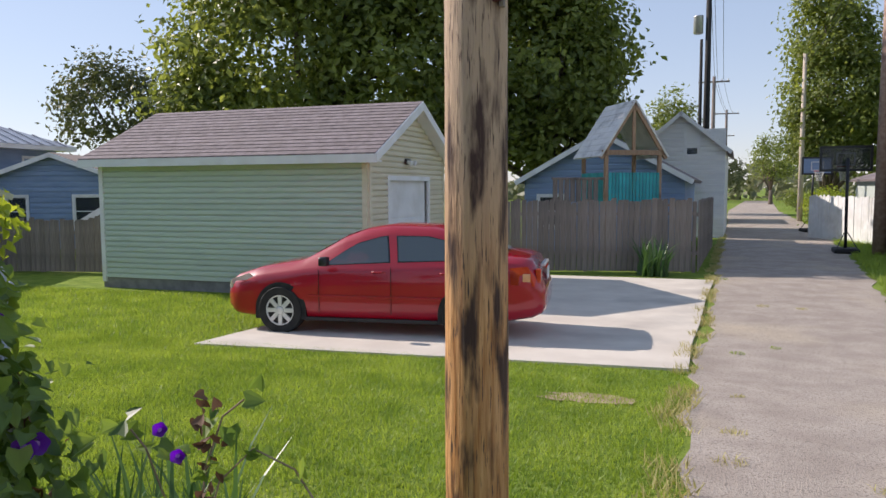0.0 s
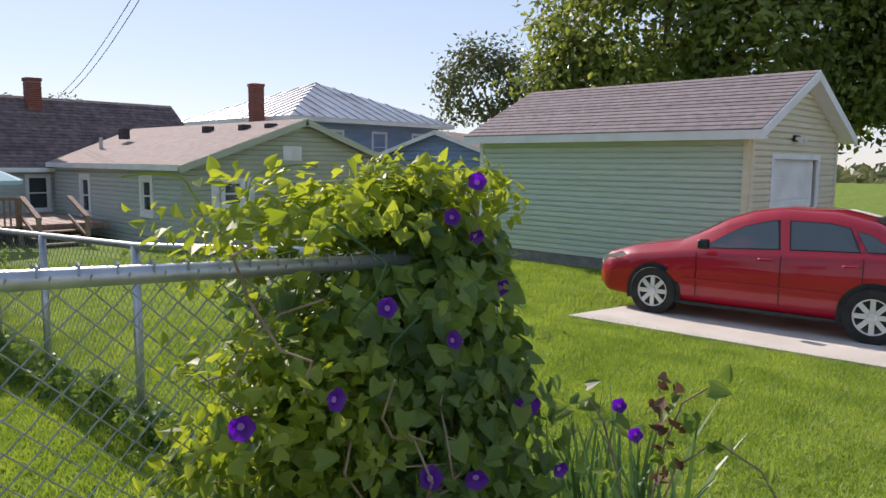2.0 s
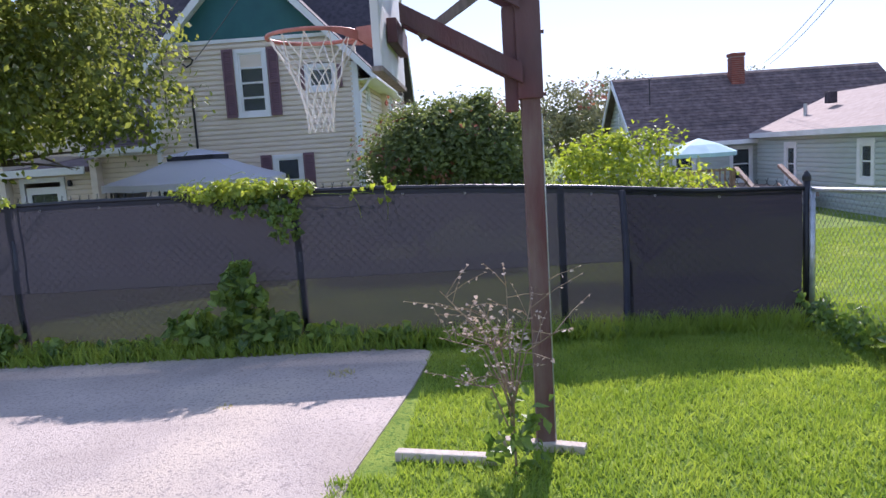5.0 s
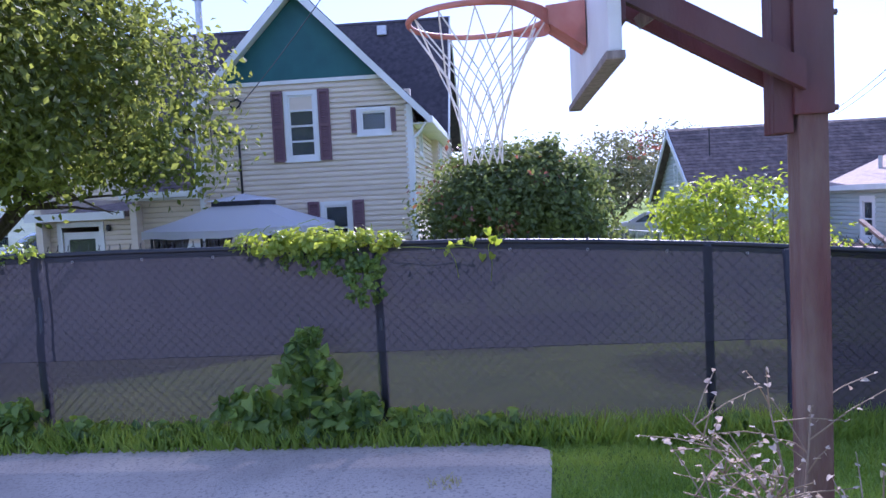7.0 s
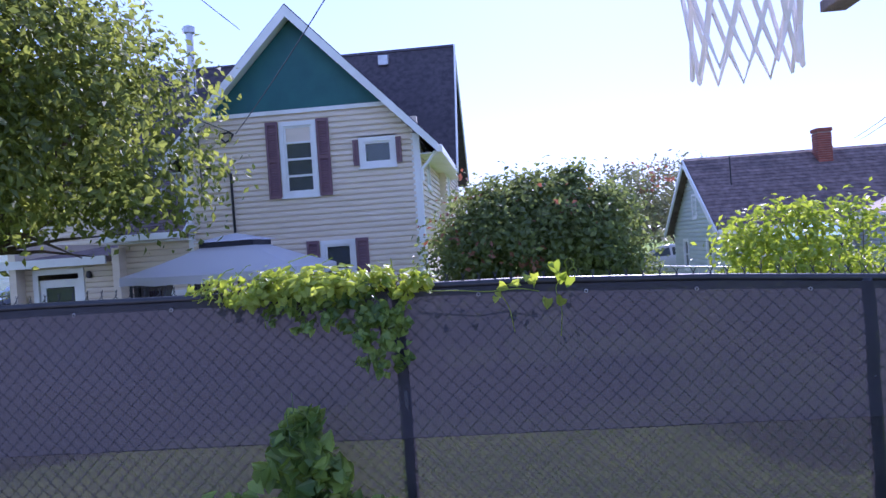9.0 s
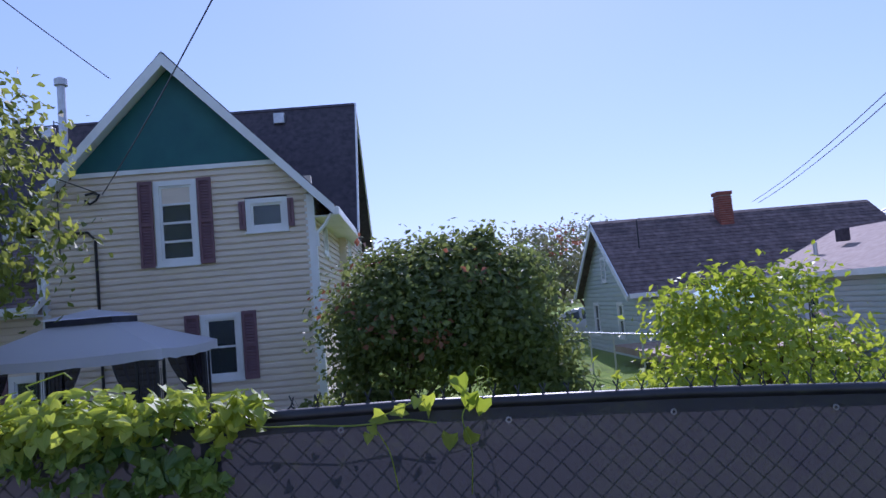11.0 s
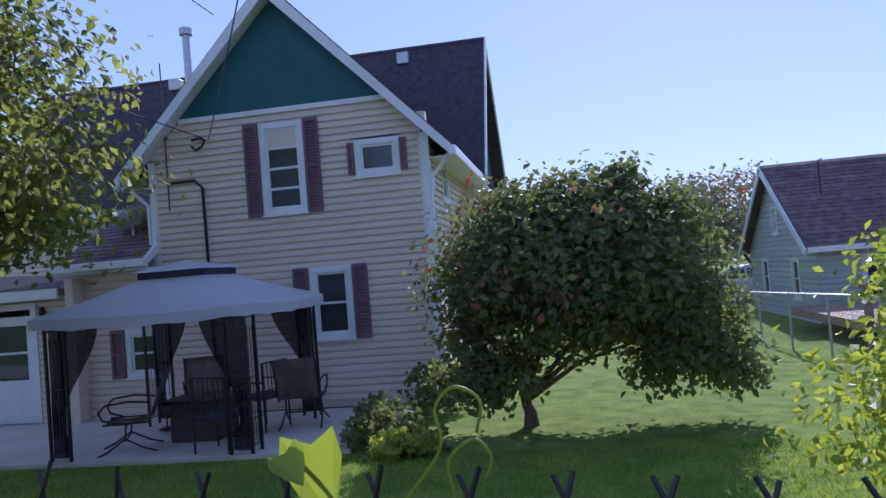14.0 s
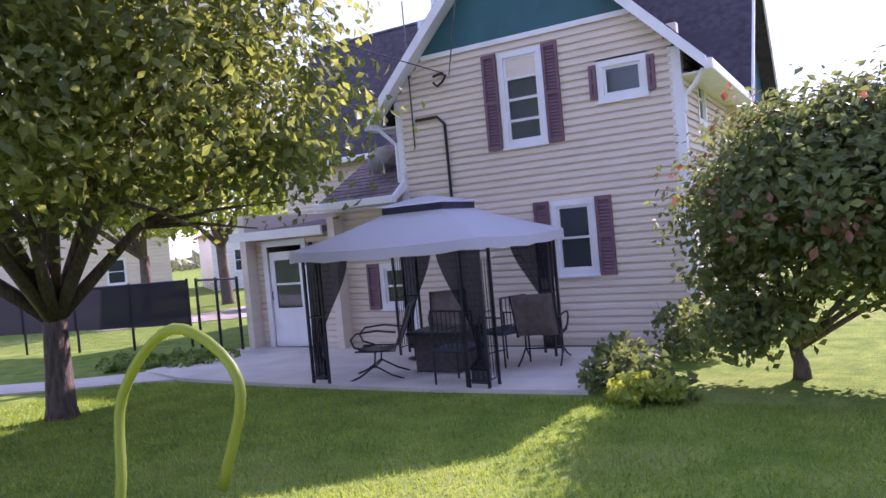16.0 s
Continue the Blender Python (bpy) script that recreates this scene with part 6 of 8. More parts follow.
def stray_stem():
    """A flowering runner beside the sword leaves."""
    r = np.random.default_rng(14)
    root = thing("morning_glory", Matrix.Translation((-0.92, 1.62, 0)), "straggling morning glory runner with withered leaves and violet flowers", "climbing plant")
    paths = [[(0, 0, 0), (0.02, 0.0, 0.3), (0.05, 0.02, 0.55), (0.10, 0.05, 0.72), (0.17, 0.08, 0.78)], [(0.02, 0, 0.2), (0.1, 0.02, 0.5), (0.22, 0.05, 0.62), (0.36, 0.08, 0.55), (0.45, 0.1, 0.40), (0.5, 0.1, 0.30)], [(0, 0, 0.1), (-0.1, 0.0, 0.4), (-0.14, -0.05, 0.62), (-0.2, -0.05, 0.68)]]
    for p in paths:
        part("stem", tube(p, 0.004, 5), M["twig"], root)
    c = np.array([q for p in paths for q in p for _ in range(3)]) + r.normal(0, 0.035, (sum(len(p) for p in paths) * 3, 3))
    c = c[c[:, 2] > 0.25]
    part("leaves", leaf_cloud("leaves", c, np.tile((0.4, -0.6, 0.4), (len(c), 1)), 0.055, M["leaf_vine"], r, "heart", 0.6), None, root)
    c2 = np.array([(0.06, 0.02, z) for z in np.linspace(0.45, 0.78, 30)]) + r.normal(0, 0.028, (30, 3))
    part("dead_leaves", leaf_cloud("dead", c2, np.tile((0, -1, 0), (30, 1)), 0.035, M["dead_leaf"], r, "heart", 0.8), None, root, "withered brown seed heads")
    for s, f in (((-0.08, -0.05, 0.69), (0.5, -0.8, 0.4)), ((-0.02, -0.04, 0.60), (0.5, -0.9, 0.1)), ((0.49, 0.08, 0.34), (0.4, -0.9, -0.2)), ((0.42, 0.08, 0.43), (0.3, -0.8, 0.2))):
        flower(root, s, f, 0.048, r)


stray_stem()


# ---- growth on and under the dark fence ----
def fence_vine(name, y0, y1, z_top, hang, n, seed, label):
    r = np.random.default_rng(seed)
    ym = (y0 + y1) / 2
    root = thing(name, Matrix.Translation((-6.70, ym, fence_top(ym))), label, "climbing plant")
    c, d = crown_points([((0.0, 0.0, 0.03), (0.14, (y1 - y0) / 2, z_top))], n, r, clump=8, clump_size=0.08, hollow=0.1)
    # top of the vine takes the light green, its sunlit colour
    part("leaves", leaf_cloud("leaves", c, d + np.array([0.6, 0, 0.5]), 0.036, M["leaf_lime"], r, "heart", 0.7), None, root, "top leaves in the lighter, sunlit yellow-green colour")
    c, d = crown_points([((0.06, 0.36, -hang * 0.45), (0.07, 0.15, hang * 0.60)), ((0.06, 0.08, -hang * 0.22), (0.06, 0.28, hang * 0.28))], int(n * 0.55), r, clump=8, clump_size=0.05, hollow=0.1)
    # hanging part: shade put into the colour by the darker leaf material
    part("shaded_hanging_leaves", leaf_cloud("hang", c, d + np.array([1, 0, 0]), 0.034, M["leaf_vine"], r, "heart", 1.2), None, root, "leaves hanging down the screen, coloured darker as shaded")
    for k in range(14):
        s = r.uniform(y0, y1) - ym
        pts = [Vector((0.03, s, 0.0))]
        for q in range(6):
            pts.append(pts[-1] + Vector((r.normal(0, 0.02), r.normal(0, 0.05), r.uniform(-0.02, 0.06))))
        part("tendril", tube(pts, 0.0025, 4), M["leaf_lime"], root)


fence_vine("fence_vine", -4.15, -2.95, 0.085, 0.50, 1500, 31, "bright green vine spilling over the dark fence top")
fence_vine("fence_vine", -7.4, -5.5, 0.09, 0.35, 1200, 32, "bright green vine along the fence top")


def tendril_sprig():
    """The lone runner that curls up over the rail."""
    r = np.random.default_rng(21)
    root = thing("vine_runner", Matrix.Translation((-6.79, -2.36, 1.02)), "single curling vine runner rising over the fence rail", "climbing plant")
    a = [(0.02, -0.05, -0.05), (0.0, -0.02, 0.02), (-0.03, 0.02, 0.08), (-0.05, 0.07, 0.13), (-0.06, 0.10, 0.17), (-0.07, 0.095, 0.205), (-0.075, 0.115, 0.225), (-0.075, 0.14, 0.21), (-0.07, 0.135, 0.18)]
    b = [(0.0, -0.02, 0.02), (-0.02, 0.10, 0.06), (-0.03, 0.115, 0.12), (-0.04, 0.11, 0.16), (-0.05, 0.135, 0.178), (-0.05, 0.15, 0.16), (-0.045, 0.142, 0.14)]
    c = [(-0.02, 0.10, 0.06), (-0.01, 0.125, 0.0), (0.01, 0.13, -0.08), (0.02, 0.13, -0.16)]
    for k, p in enumerate((a, b, c)):
        part("stem", tube(smooth_path(p), 0.0017, 6), M["leaf_lime"], root, "pale green twining stem", True)
    at = [(-0.03, 0.02, 0.09), (-0.02, 0.105, 0.07), (-0.03, 0.118, 0.12), (0.0, -0.06, 0.02), (0.02, -0.10, -0.03), (0.03, 0.12, -0.10), (0.03, 0.06, -0.12), (0.0, -0.22, 0.04), (0.0, -0.30, 0.02), (0.01, -0.36, -0.02), (0.0, -0.18, 0.0), (0.02, -0.42, 0.05), (0.0, -0.55, 0.03), (0.0, -0.62, 0.05), (0.01, -0.50, -0.02)]
    part("leaves", leaf_cloud("leaves", at, np.tile((1.0, 0.1, 0.3), (len(at), 1)), 0.030, M["leaf_lime"], r, "heart", 0.9), None, root, "few heart-shaped leaves")
    part("stem", tube(smooth_path([(0.1, -0.05, 0.08), (0.11, -0.15, 0.10), (0.105, -0.3, 0.095), (0.11, -0.45, 0.11), (0.10, -0.6, 0.12), (0.1, -0.66, 0.17), (0.1, -0.62, 0.20)]), 0.0025, 6), M["leaf_lime"], root)
    part("stem", tube([(0.0, -0.05, 0.0), (0.015, -0.2, 0.025), (0.01, -0.35, 0.02), (0.015, -0.5, 0.035), (0.01, -0.62, 0.05), (0.0, -0.66, 0.10), (0.0, -0.62, 0.13), (0.0, -0.58, 0.11)], 0.003, 6), M["leaf_lime"], root)


tendril_sprig()


def rail_sprig():
    """Young leaves that lean over the rail beside the runner."""
    r = np.random.default_rng(23)
    root = thing("vine_runner", Matrix.Translation((-6.69, -2.5, 1.13)), "young vine shoot with translucent green leaves on the fence rail", "climbing plant")
    spots = ((-0.11, -0.02), (-0.10, 0.01), (-0.02, 0.03), (-0.005, 0.015), (0.04, 0.05), (0.06, 0.03), (0.07, 0.055), (0.20, 0.05), (0.215, 0.035), (0.15, 0.10), (0.17, 0.105), (0.13, -0.07), (0.20, -0.07), (0.24, 0.03), (-0.12, -0.045))
    part("leaves", leaf_cloud("leaves", [(r.normal(0, 0.01), y, z) for y, z in spots], np.tile((2.0, 0.0, 0.2), (len(spots), 1)), 0.046, M["leaf_lime"], r, "heart", 1.6), None, root, "sunlit heart-shaped leaves")
    for path in ([(0.02, -0.04, -0.22), (0.02, -0.06, -0.10), (0.015, -0.10, -0.01), (0.0, -0.03, 0.02), (0.0, 0.05, 0.05)], [(0.02, 0.18, -0.25), (0.02, 0.19, -0.12), (0.01, 0.17, -0.02), (0.0, 0.20, 0.04), (0.0, 0.15, 0.10)]):
        part("stem", tube(smooth_path(path), 0.0022, 5), M["leaf_lime"], root)


rail_sprig()


def weed(at, blobs, n, size, seed, label, material=None, name="weed"):
    r = np.random.default_rng(seed)
    root = thing(name, Matrix.Translation(at), label, "weed", "weeds along the dark fence")
    c, d = crown_points(blobs, n, r, clump=8, clump_size=0.07, hollow=0.1)
    c = c[c[:, 2] > 0]
    part("leaves", leaf_cloud("leaves", c, np.tile((0.8, 0, 0.6), (len(c), 1)), size, material or M["leaf_vine"], r, "heart", 0.6), None, root)
    for k in range(6):
        bm = bmesh.new()
        tip = Vector(blobs[0][0]) + Vector([r.normal(0, 0.5) * q for q in blobs[0][1]])
        add_tube(bm, [(r.normal(0, 0.05), r.normal(0, 0.05), 0), (tip.x * 0.6, tip.y * 0.6, tip.z * 0.5), tip], [0.006, 0.005, 0.002], 4)
        part("stem", bm, M["blade"], root)


weed((-6.52, -3.57, ground_z(-6.5, -3.6)), [((0, 0, 0.42), (0.12, 0.20, 0.40)), ((0, 0.0, 0.72), (0.08, 0.08, 0.14)), ((0, -0.35, 0.2), (0.14, 0.32, 0.2)), ((0, 0.3, 0.2), (0.14, 0.25, 0.2))], 900, 0.075, 71, "tall leafy weed growing up the dark fence")
for i, (y, w, h, n) in enumerate(((-4.5, 0.4, 0.16, 260), (-5.2, 0.3, 0.18, 220), (-5.75, 0.35, 0.32, 320), (-6.5, 0.4, 0.35, 300), (-2.4, 0.28, 0.16, 180), (-2.9, 0.3, 0.2, 200), (-1.9, 0.2, 0.1, 110), (-0.7, 0.3, 0.10, 120), (-7.6, 0.6, 0.3, 300))):
    weed((-6.55, y, ground_z(-6.55, y)), [((0, 0, h * 0.5), (0.14, w, h * 0.6))], n, 0.06, 80 + i, "low leafy weeds at the foot of the dark fence")
for i, (x, y, n) in enumerate(((-1.9, 1.12, 200), (-2.6, 1.05, 200), (-3.4, 1.05, 220), (-4.2, 1.08, 200), (-5.0, 1.1, 220), (-5.8, 1.1, 260), (-6.4, 1.12, 260))):
    weed((x, y, ground_z(x, y)), [((0, 0, 0.1), (0.5, 0.16, 0.16))], n, 0.05, 95 + i, "rough weeds under the wire fence")


def dry_weed(at, seed, height=0.95, label="dry branching weed with pale seed heads beside the post"):
    r = np.random.default_rng(seed)
    root = thing("dry_weed", Matrix.Translation(at), label, "weed")
    tips = []
    for k in range(12):
        bm = bmesh.new()
        a = r.uniform(0, 2 * math.pi)
        l = r.uniform(0.28, 0.55)
        p0 = Vector((0, 0, 0.12 + r.uniform(0, 0.25)))
        p1 = p0 + Vector((0.3 * l * math.cos(a), 0.3 * l * math.sin(a), height * 0.32))
        p2 = p1 + Vector((0.5 * l * math.cos(a), 0.5 * l * math.sin(a), height * 0.22 * r.uniform(0.3, 1.3)))
        add_tube(bm, [(0, 0, 0), p0, p1, p2], [0.007, 0.006, 0.004, 0.002], 4)
        for q in range(7):
            s = p1.lerp(p2, r.uniform(-0.3, 1.0))
            e = s + Vector((r.normal(0, 0.09), r.normal(0, 0.09), r.uniform(0.0, 0.14)))
            add_tube(bm, [s, s.lerp(e, 0.5) + Vector((0, 0, 0.01)), e], [0.0025, 0.002, 0.0012], 4)
            tips += [e, s.lerp(e, 0.6), s.lerp(e, 0.8)]
        part("stem", bm, M["twig"], root, "brittle brown stem")
    c = np.array([tuple(t) for t in tips])
    part("seed_heads", leaf_cloud("seeds", c, np.tile((0, 0, 1.0), (len(c), 1)), 0.016, M["seed"], r, "heart"), None, root, "pale dry seed heads")
    c = np.stack([r.normal(0, 0.07, 90), r.normal(0, 0.07, 90), r.uniform(0.02, 0.38, 90)], axis=1)
    part("leaves", leaf_cloud("leaves", c, np.tile((0.3, 0, 0.5), (90, 1)), 0.075, M["leaf_vine"], r, droop=-0.6), None, root, "narrow green lower leaves")


dry_weed((-3.72, -1.46, -0.03), 51, 0.86)


# ---- grass ----
def grass_patch(name, label, region, n, h, material, seed, kind="stuff"):
    """Blades over a region given as test(x, y) within a box."""
    r = np.random.default_rng(seed)
    (x0, x1, y0, y1), test = region
    x, y = r.uniform(x0, x1, n), r.uniform(y0, y1, n)
    keep = test(x, y)
    x, y = x[keep], y[keep]
    n = len(x)
    z = np.array([ground_z(a, b) for a, b in zip(x, y)])
    a = r.uniform(0, 2 * math.pi, n)
    hh = h * r.uniform(0.5, 1.3, n)
    w = 0.0045 * r.uniform(0.7, 1.6, n) * (h / 0.05) ** 0.5
    lx, ly = r.normal(0, 0.45, n) * hh, r.normal(0, 0.45, n) * hh
    v = np.empty((n, 3, 3))
    v[:, 0] = np.stack([x - w * np.cos(a), y - w * np.sin(a), z], 1)
    v[:, 1] = np.stack([x + w * np.cos(a), y + w * np.sin(a), z], 1)
    v[:, 2] = np.stack([x + lx, y + ly, z + hh], 1)
    f = np.arange(n * 3).reshape(-1, 3)
    ob = new(name, quick_mesh(name, v.reshape(-1, 3).tolist(), f.tolist(), material))
    return tagged(ob, label, "grass", kind=kind)


edge_x = np.array([p[0] for p in left]), np.array([p[1] for p in left])
alley_left = lambda y: np.interp(y, edge_x[1], edge_x[0])
front_lawn = lambda x, y: (x < alley_left(y) - 0.05) & ~((x > -5.1) & (y > 7.62 + 0.06 * (x + 5)) )
grass_patch("grass", "short mown grass blades on the front lawn", ((-7.5, 1.0, 1.3, 7.7), front_lawn), 190000, 0.038, M["grass"], 1)
grass_patch("grass", "mown grass blades by the garage", ((-14, -3.5, 7.0, 12.0), lambda x, y: x < -5.15), 60000, 0.07, M["grass"], 2)
hoop_lawn = lambda x, y: (y > -2.0) | ((x > -3.75) & (y > -2.3 - 0.12 * (x + 3.75)))
grass_patch("grass", "mown grass blades round the basketball post", ((-6.7, -1.4, -2.3, 1.1), hoop_lawn), 90000, 0.038, M["grass"], 3)
grass_patch("grass", "neighbour's lawn blades", ((-16, -1.5, 1.2, 7.5), lambda x, y: x < 9), 90000, 0.045, M["grass"], 4)
grass_patch("grass", "lawn blades in front of the patio", ((-13.9, -6.9, -12, 2.0), lambda x, y: x < 9), 120000, 0.045, M["grass"], 5)
grass_patch("grass", "tall rough grass at the foot of the dark fence", ((-6.75, -6.35, -7.5, 1.0), lambda x, y: x < 9), 9000, 0.16, M["grass"], 6)
grass_patch("grass", "rough grass along the alley's edge", ((-0.6, 3.2, 2.0, 36), lambda x, y: (np.abs(x - alley_left(y) + 0.08) < 0.14) & (np.sin(y * 2.3) + np.sin(y * 5.1) > -0.3)), 90000, 0.09, M["dry_grass"], 7)
grass_patch("grass", "verge of grass on the far side of the alley", ((4.0, 9.5, 10, 50), lambda x, y: x > alley_left(y) + np.interp(y, (0, 8, 14.5, 17, 25, 40, 60), (3.4, 3.1, 2.95, 3.2, 3.7, 4.3, 4.2)) + 0.1), 60000, 0.16, M["grass"], 8)
for i, (x, y, s) in enumerate(((1.25, 3.5, 1.0), (1.15, 5.2, 0.8), (1.9, 4.1, 0.8), (2.4, 4.2, 0.7), (1.35, 2.6, 1.0), (1.3, 6.6, 0.6), (2.0, 9.5, 0.7), (2.3, 13.3, 0.9), (2.9, 13.2, 0.8), (1.5, 9.0, 0.8), (3.0, 4.3, 0.6), (1.05, 4.4, 0.9), (1.9, 17.2, 1.1), (-5.6, -2.6, 0.8), (-4.9, -3.2, 0.5))):
    blade_clump("weed_tuft", "tuft of yellowing grass in a pavement crack", (x, y, ground_z(x, y)), 46, 0.07 * s, 0.010, M["dry_grass"] if i % 3 else M["grass"], 200 + i, 0.12 * s, 1.2, "grass tuft", "tufts in the alley")


def flat_patch(name, label, at, rx, ry, material, seed, lift):
    r = np.random.default_rng(seed)
    n = 26
    vs = [(0, 0, 0)] + [((rx * math.cos(2 * math.pi * k / n)) * (1 + r.normal(0, 0.16)), ry * math.sin(2 * math.pi * k / n) * (1 + r.normal(0, 0.16)), 0) for k in range(n)]
    vs = [(x + at[0], y + at[1], ground_z(x + at[0], y + at[1]) + lift) for x, y, _ in vs]
    return tagged(new(name, quick_mesh(name, vs, [(0, 1 + k, 1 + (k + 1) % n) for k in range(n)], material)), label, "ground patch", kind="structure")


flat_patch("dirt_patch", "bare dry earth patch in the lawn", (0.0, 6.05), 0.40, 0.22, M["dirt"], 1, 0.013)


def far_woods():
    """A low uneven belt of trees round the horizon."""
    r = np.random.default_rng(77)
    n = 16000
    a = r.uniform(0, 2 * math.pi, n)
    d = r.uniform(120, 150, n)
    h = 4.5 + 2.2 * np.sin(a * 9) + 1.4 * np.sin(a * 23 + 1)
    c = np.stack([d * np.cos(a), d * np.sin(a), -1 + h * r.uniform(0, 1, n) ** 0.7], axis=1)
    # same greyed leaf colour, haze included
    ob = new("far_woods", leaf_cloud("far_woods", c, np.stack([-np.cos(a), -np.sin(a), 0.4 + 0 * a], axis=1), 1.9, M["leaf_far_haze"], r))
    tagged(ob, "distant belt of trees along the horizon", "woods", kind="stuff")


far_woods()

# ---- neighbours ----
def plain_window(house, m, w, h, name="window", dark=True):
    return window(house, m, w, h, 1, "unlit_room" if dark else "curtain", 0.08, name)


def brick_chimney(x, y, z0, z1, w, label):
    root = thing("chimney", Matrix.Translation((x, y, z0)), label, "chimney")
    h = z1 - z0
    part("core", box((-w / 2 + 0.012, -w / 2 + 0.012, -2.8), (w / 2 - 0.012, w / 2 - 0.012, h)), M["mortar"], root)
    me = mesh_of(box((-0.098, -0.02, 0), (0.098, 0.02, 0.06), 0.004), "brick")
    me.materials.append(M["brick"])
    rows, per = int(h / 0.075), int(w / 0.21) + 1
    for k in range(rows):
        for side in range(4):
            for j in range(per):
                u = -w / 2 + (j + 0.5) * w / per + (0.04 if k % 2 else -0.04)
                u = max(-w / 2 + 0.1, min(w / 2 - 0.1, u))
                ob = new("brick", me)
                ob.parent = root
                ob.matrix_local = Matrix.Rotation(side * math.pi / 2, 4, "Z") @ Matrix.Translation((u, -w / 2 + 0.012, k * 0.075))
    part("cap", box((-w / 2 - 0.03, -w / 2 - 0.03, h - 0.02), (w / 2 + 0.03, w / 2 + 0.03, h + 0.10), 0.01), M["brick"], root)


def sage_house():
    """Single-storey grey-green house: main block with a dark roof, wing with a tan roof and an olive gable."""
    gz = -0.75
    root = thing("house", Matrix.Translation((0, 0, 0)), "single-storey sage house with a brown shingle roof and tan-roofed wing", "house")
    # main block: east wall at x = -25.8, south gable at y = 4.1
    x0, x1, y0, y1 = -32.4, -25.8, 4.1, 13.3
    ez, rz, xm = 1.32, 3.66, -29.1
    east = part("wall", wall_block(0, y1 - y0, gz, ez, ((1.1, 1.7, -0.1, 0.9), (3.0, 3.6, -0.1, 0.95))), M["siding_sage"], root, at=pose(x1, y0, 0, 0, 0, 90))
    clad(east, 0, y1 - y0, gz, ez, 0.15, M["siding_sage"], ((1.0, 1.8, -0.2, 1.0), (2.9, 3.7, -0.2, 1.05)))
    plain_window(root, pose(x1, y0 + 1.1, -0.1, 0, 0, 90), 0.6, 1.0)
    plain_window(root, pose(x1, y0 + 3.0, -0.1, 0, 0, 90), 0.6, 1.05)
    hs = ((1.5, 2.05, -0.1, 0.9), (4.6, 5.1, -0.1, 0.9))
    south = part("wall", wall_block(0.16, x1 - x0 - 0.16, gz, ez, hs, 0.15, (x1 - x0 - 3.3, rz - 0.15)), M["siding_sage"], root, at=Matrix.Translation((x0, y0, 0)))
    sl = (rz - ez) / 3.3
    clad(south, 0, x1 - x0, gz, rz - 0.15, 0.15, M["siding_sage"], [(a - 0.1, b + 0.1, c - 0.1, d + 0.1) for a, b, c, d in hs], lambda z: (0, x1 - x0) if z < ez else ((z - ez) / sl, x1 - x0 - (z - ez) / sl))
    for a, b, c, d in hs:
        plain_window(root, pose(x0 + a, y0, c), b - a, d - c)
    plain_window(root, pose(x0 + 3.05, y0, 1.75), 0.45, 0.7)
    part("wall", wall_block(x0, x1, gz, ez), M["siding_sage"], root, at=Matrix.Translation((0, y1, 0)))
    for e in (x0 - 0.3, x1 + 0.3):
        s = sl * 0.3
        cs = [(e, y0 - 0.3, ez - s + 0.1), (e, y1 + 0.3, ez - s + 0.1), (xm, y1 + 0.3, rz + 0.1), (xm, y0 - 0.3, rz + 0.1)]
        rf = part("roof", roof_slab(cs, 0.1), M["shingle_brown"], root, "ragged brown shingle roof")
        if e > x1:
            shingle_rows(rf, cs, 22, M["shingle_brown"])
        bm = roof_slab([(e, y0 - 0.36, ez - s + 0.07), (e, y0 - 0.31, ez - s + 0.07), (xm, y0 - 0.31, rz + 0.07), (xm, y0 - 0.36, rz + 0.07)], 0.18)
        part("rake_board", bm, M["trim"], root)
    part("gutter", box((x1 + 0.27, y0 - 0.3, ez - 0.22), (x1 + 0.40, y1, ez - 0.08), 0.01), M["trim"], root)
    # wing
    wx0, wx1, wy0, wy1 = -25.5, -16.75, 7.85, 14.9
    we, wr, ym = 1.40, 2.62, 11.35
    ho = ((2.3, 2.85, -0.05, 0.95), (6.55, 7.05, 0.18, 0.98))
    ws = part("wall", wall_block(0, wx1 - wx0 - 0.16, gz, we, ho), M["siding_sage"], root, at=Matrix.Translation((wx0, wy0, 0)))
    clad(ws, 0, wx1 - wx0, gz, we, 0.13, M["siding_sage"], [(a - 0.12, b + 0.12, c - 0.1, d + 0.1) for a, b, c, d in ho])
    for a, b, c, d in ho:
        window(root, pose(wx0 + a, wy0, c), b - a, d - c, 1, "unlit_room", 0.15)
    hg = ((1.12, 1.62, 0.38, 0.98),)
    wg = part("wall", wall_block(0, wy1 - wy0, gz, we, hg, 0.15, (ym - wy0, wr - 0.1)), M["siding_olive"], root, "olive gable wall", at=pose(wx1, wy0, 0, 0, 0, 90))
    sg = (wr - we) / (ym - wy0)
    clad(wg, 0, wy1 - wy0, gz, wr - 0.1, 0.13, M["siding_olive"], ((0.95, 1.75, 0.25, 1.1),), lambda z: (0, wy1 - wy0) if z < we else ((z - we) / sg, wy1 - wy0 - (z - we) / sg))
    window(root, pose(wx1, wy0 + 1.12, 0.38, 0, 0, 90), 0.5, 0.6, 1, "curtain", 0.1)
    for u in (0.75, 1.77):
        part("shutter", box((u, -0.05, 0.25), (u + 0.22, -0.02, 1.1), 0.005), M["white_wood"], root, "pale shutter", at=pose(wx1, wy0, 0, 0, 0, 90))
    part("gable_vent", box((2.9, -0.05, 1.55), (3.5, -0.02, 1.95), 0.01), M["white_wood"], root, "pale gable vent", at=pose(wx1, wy0, 0, 0, 0, 90))
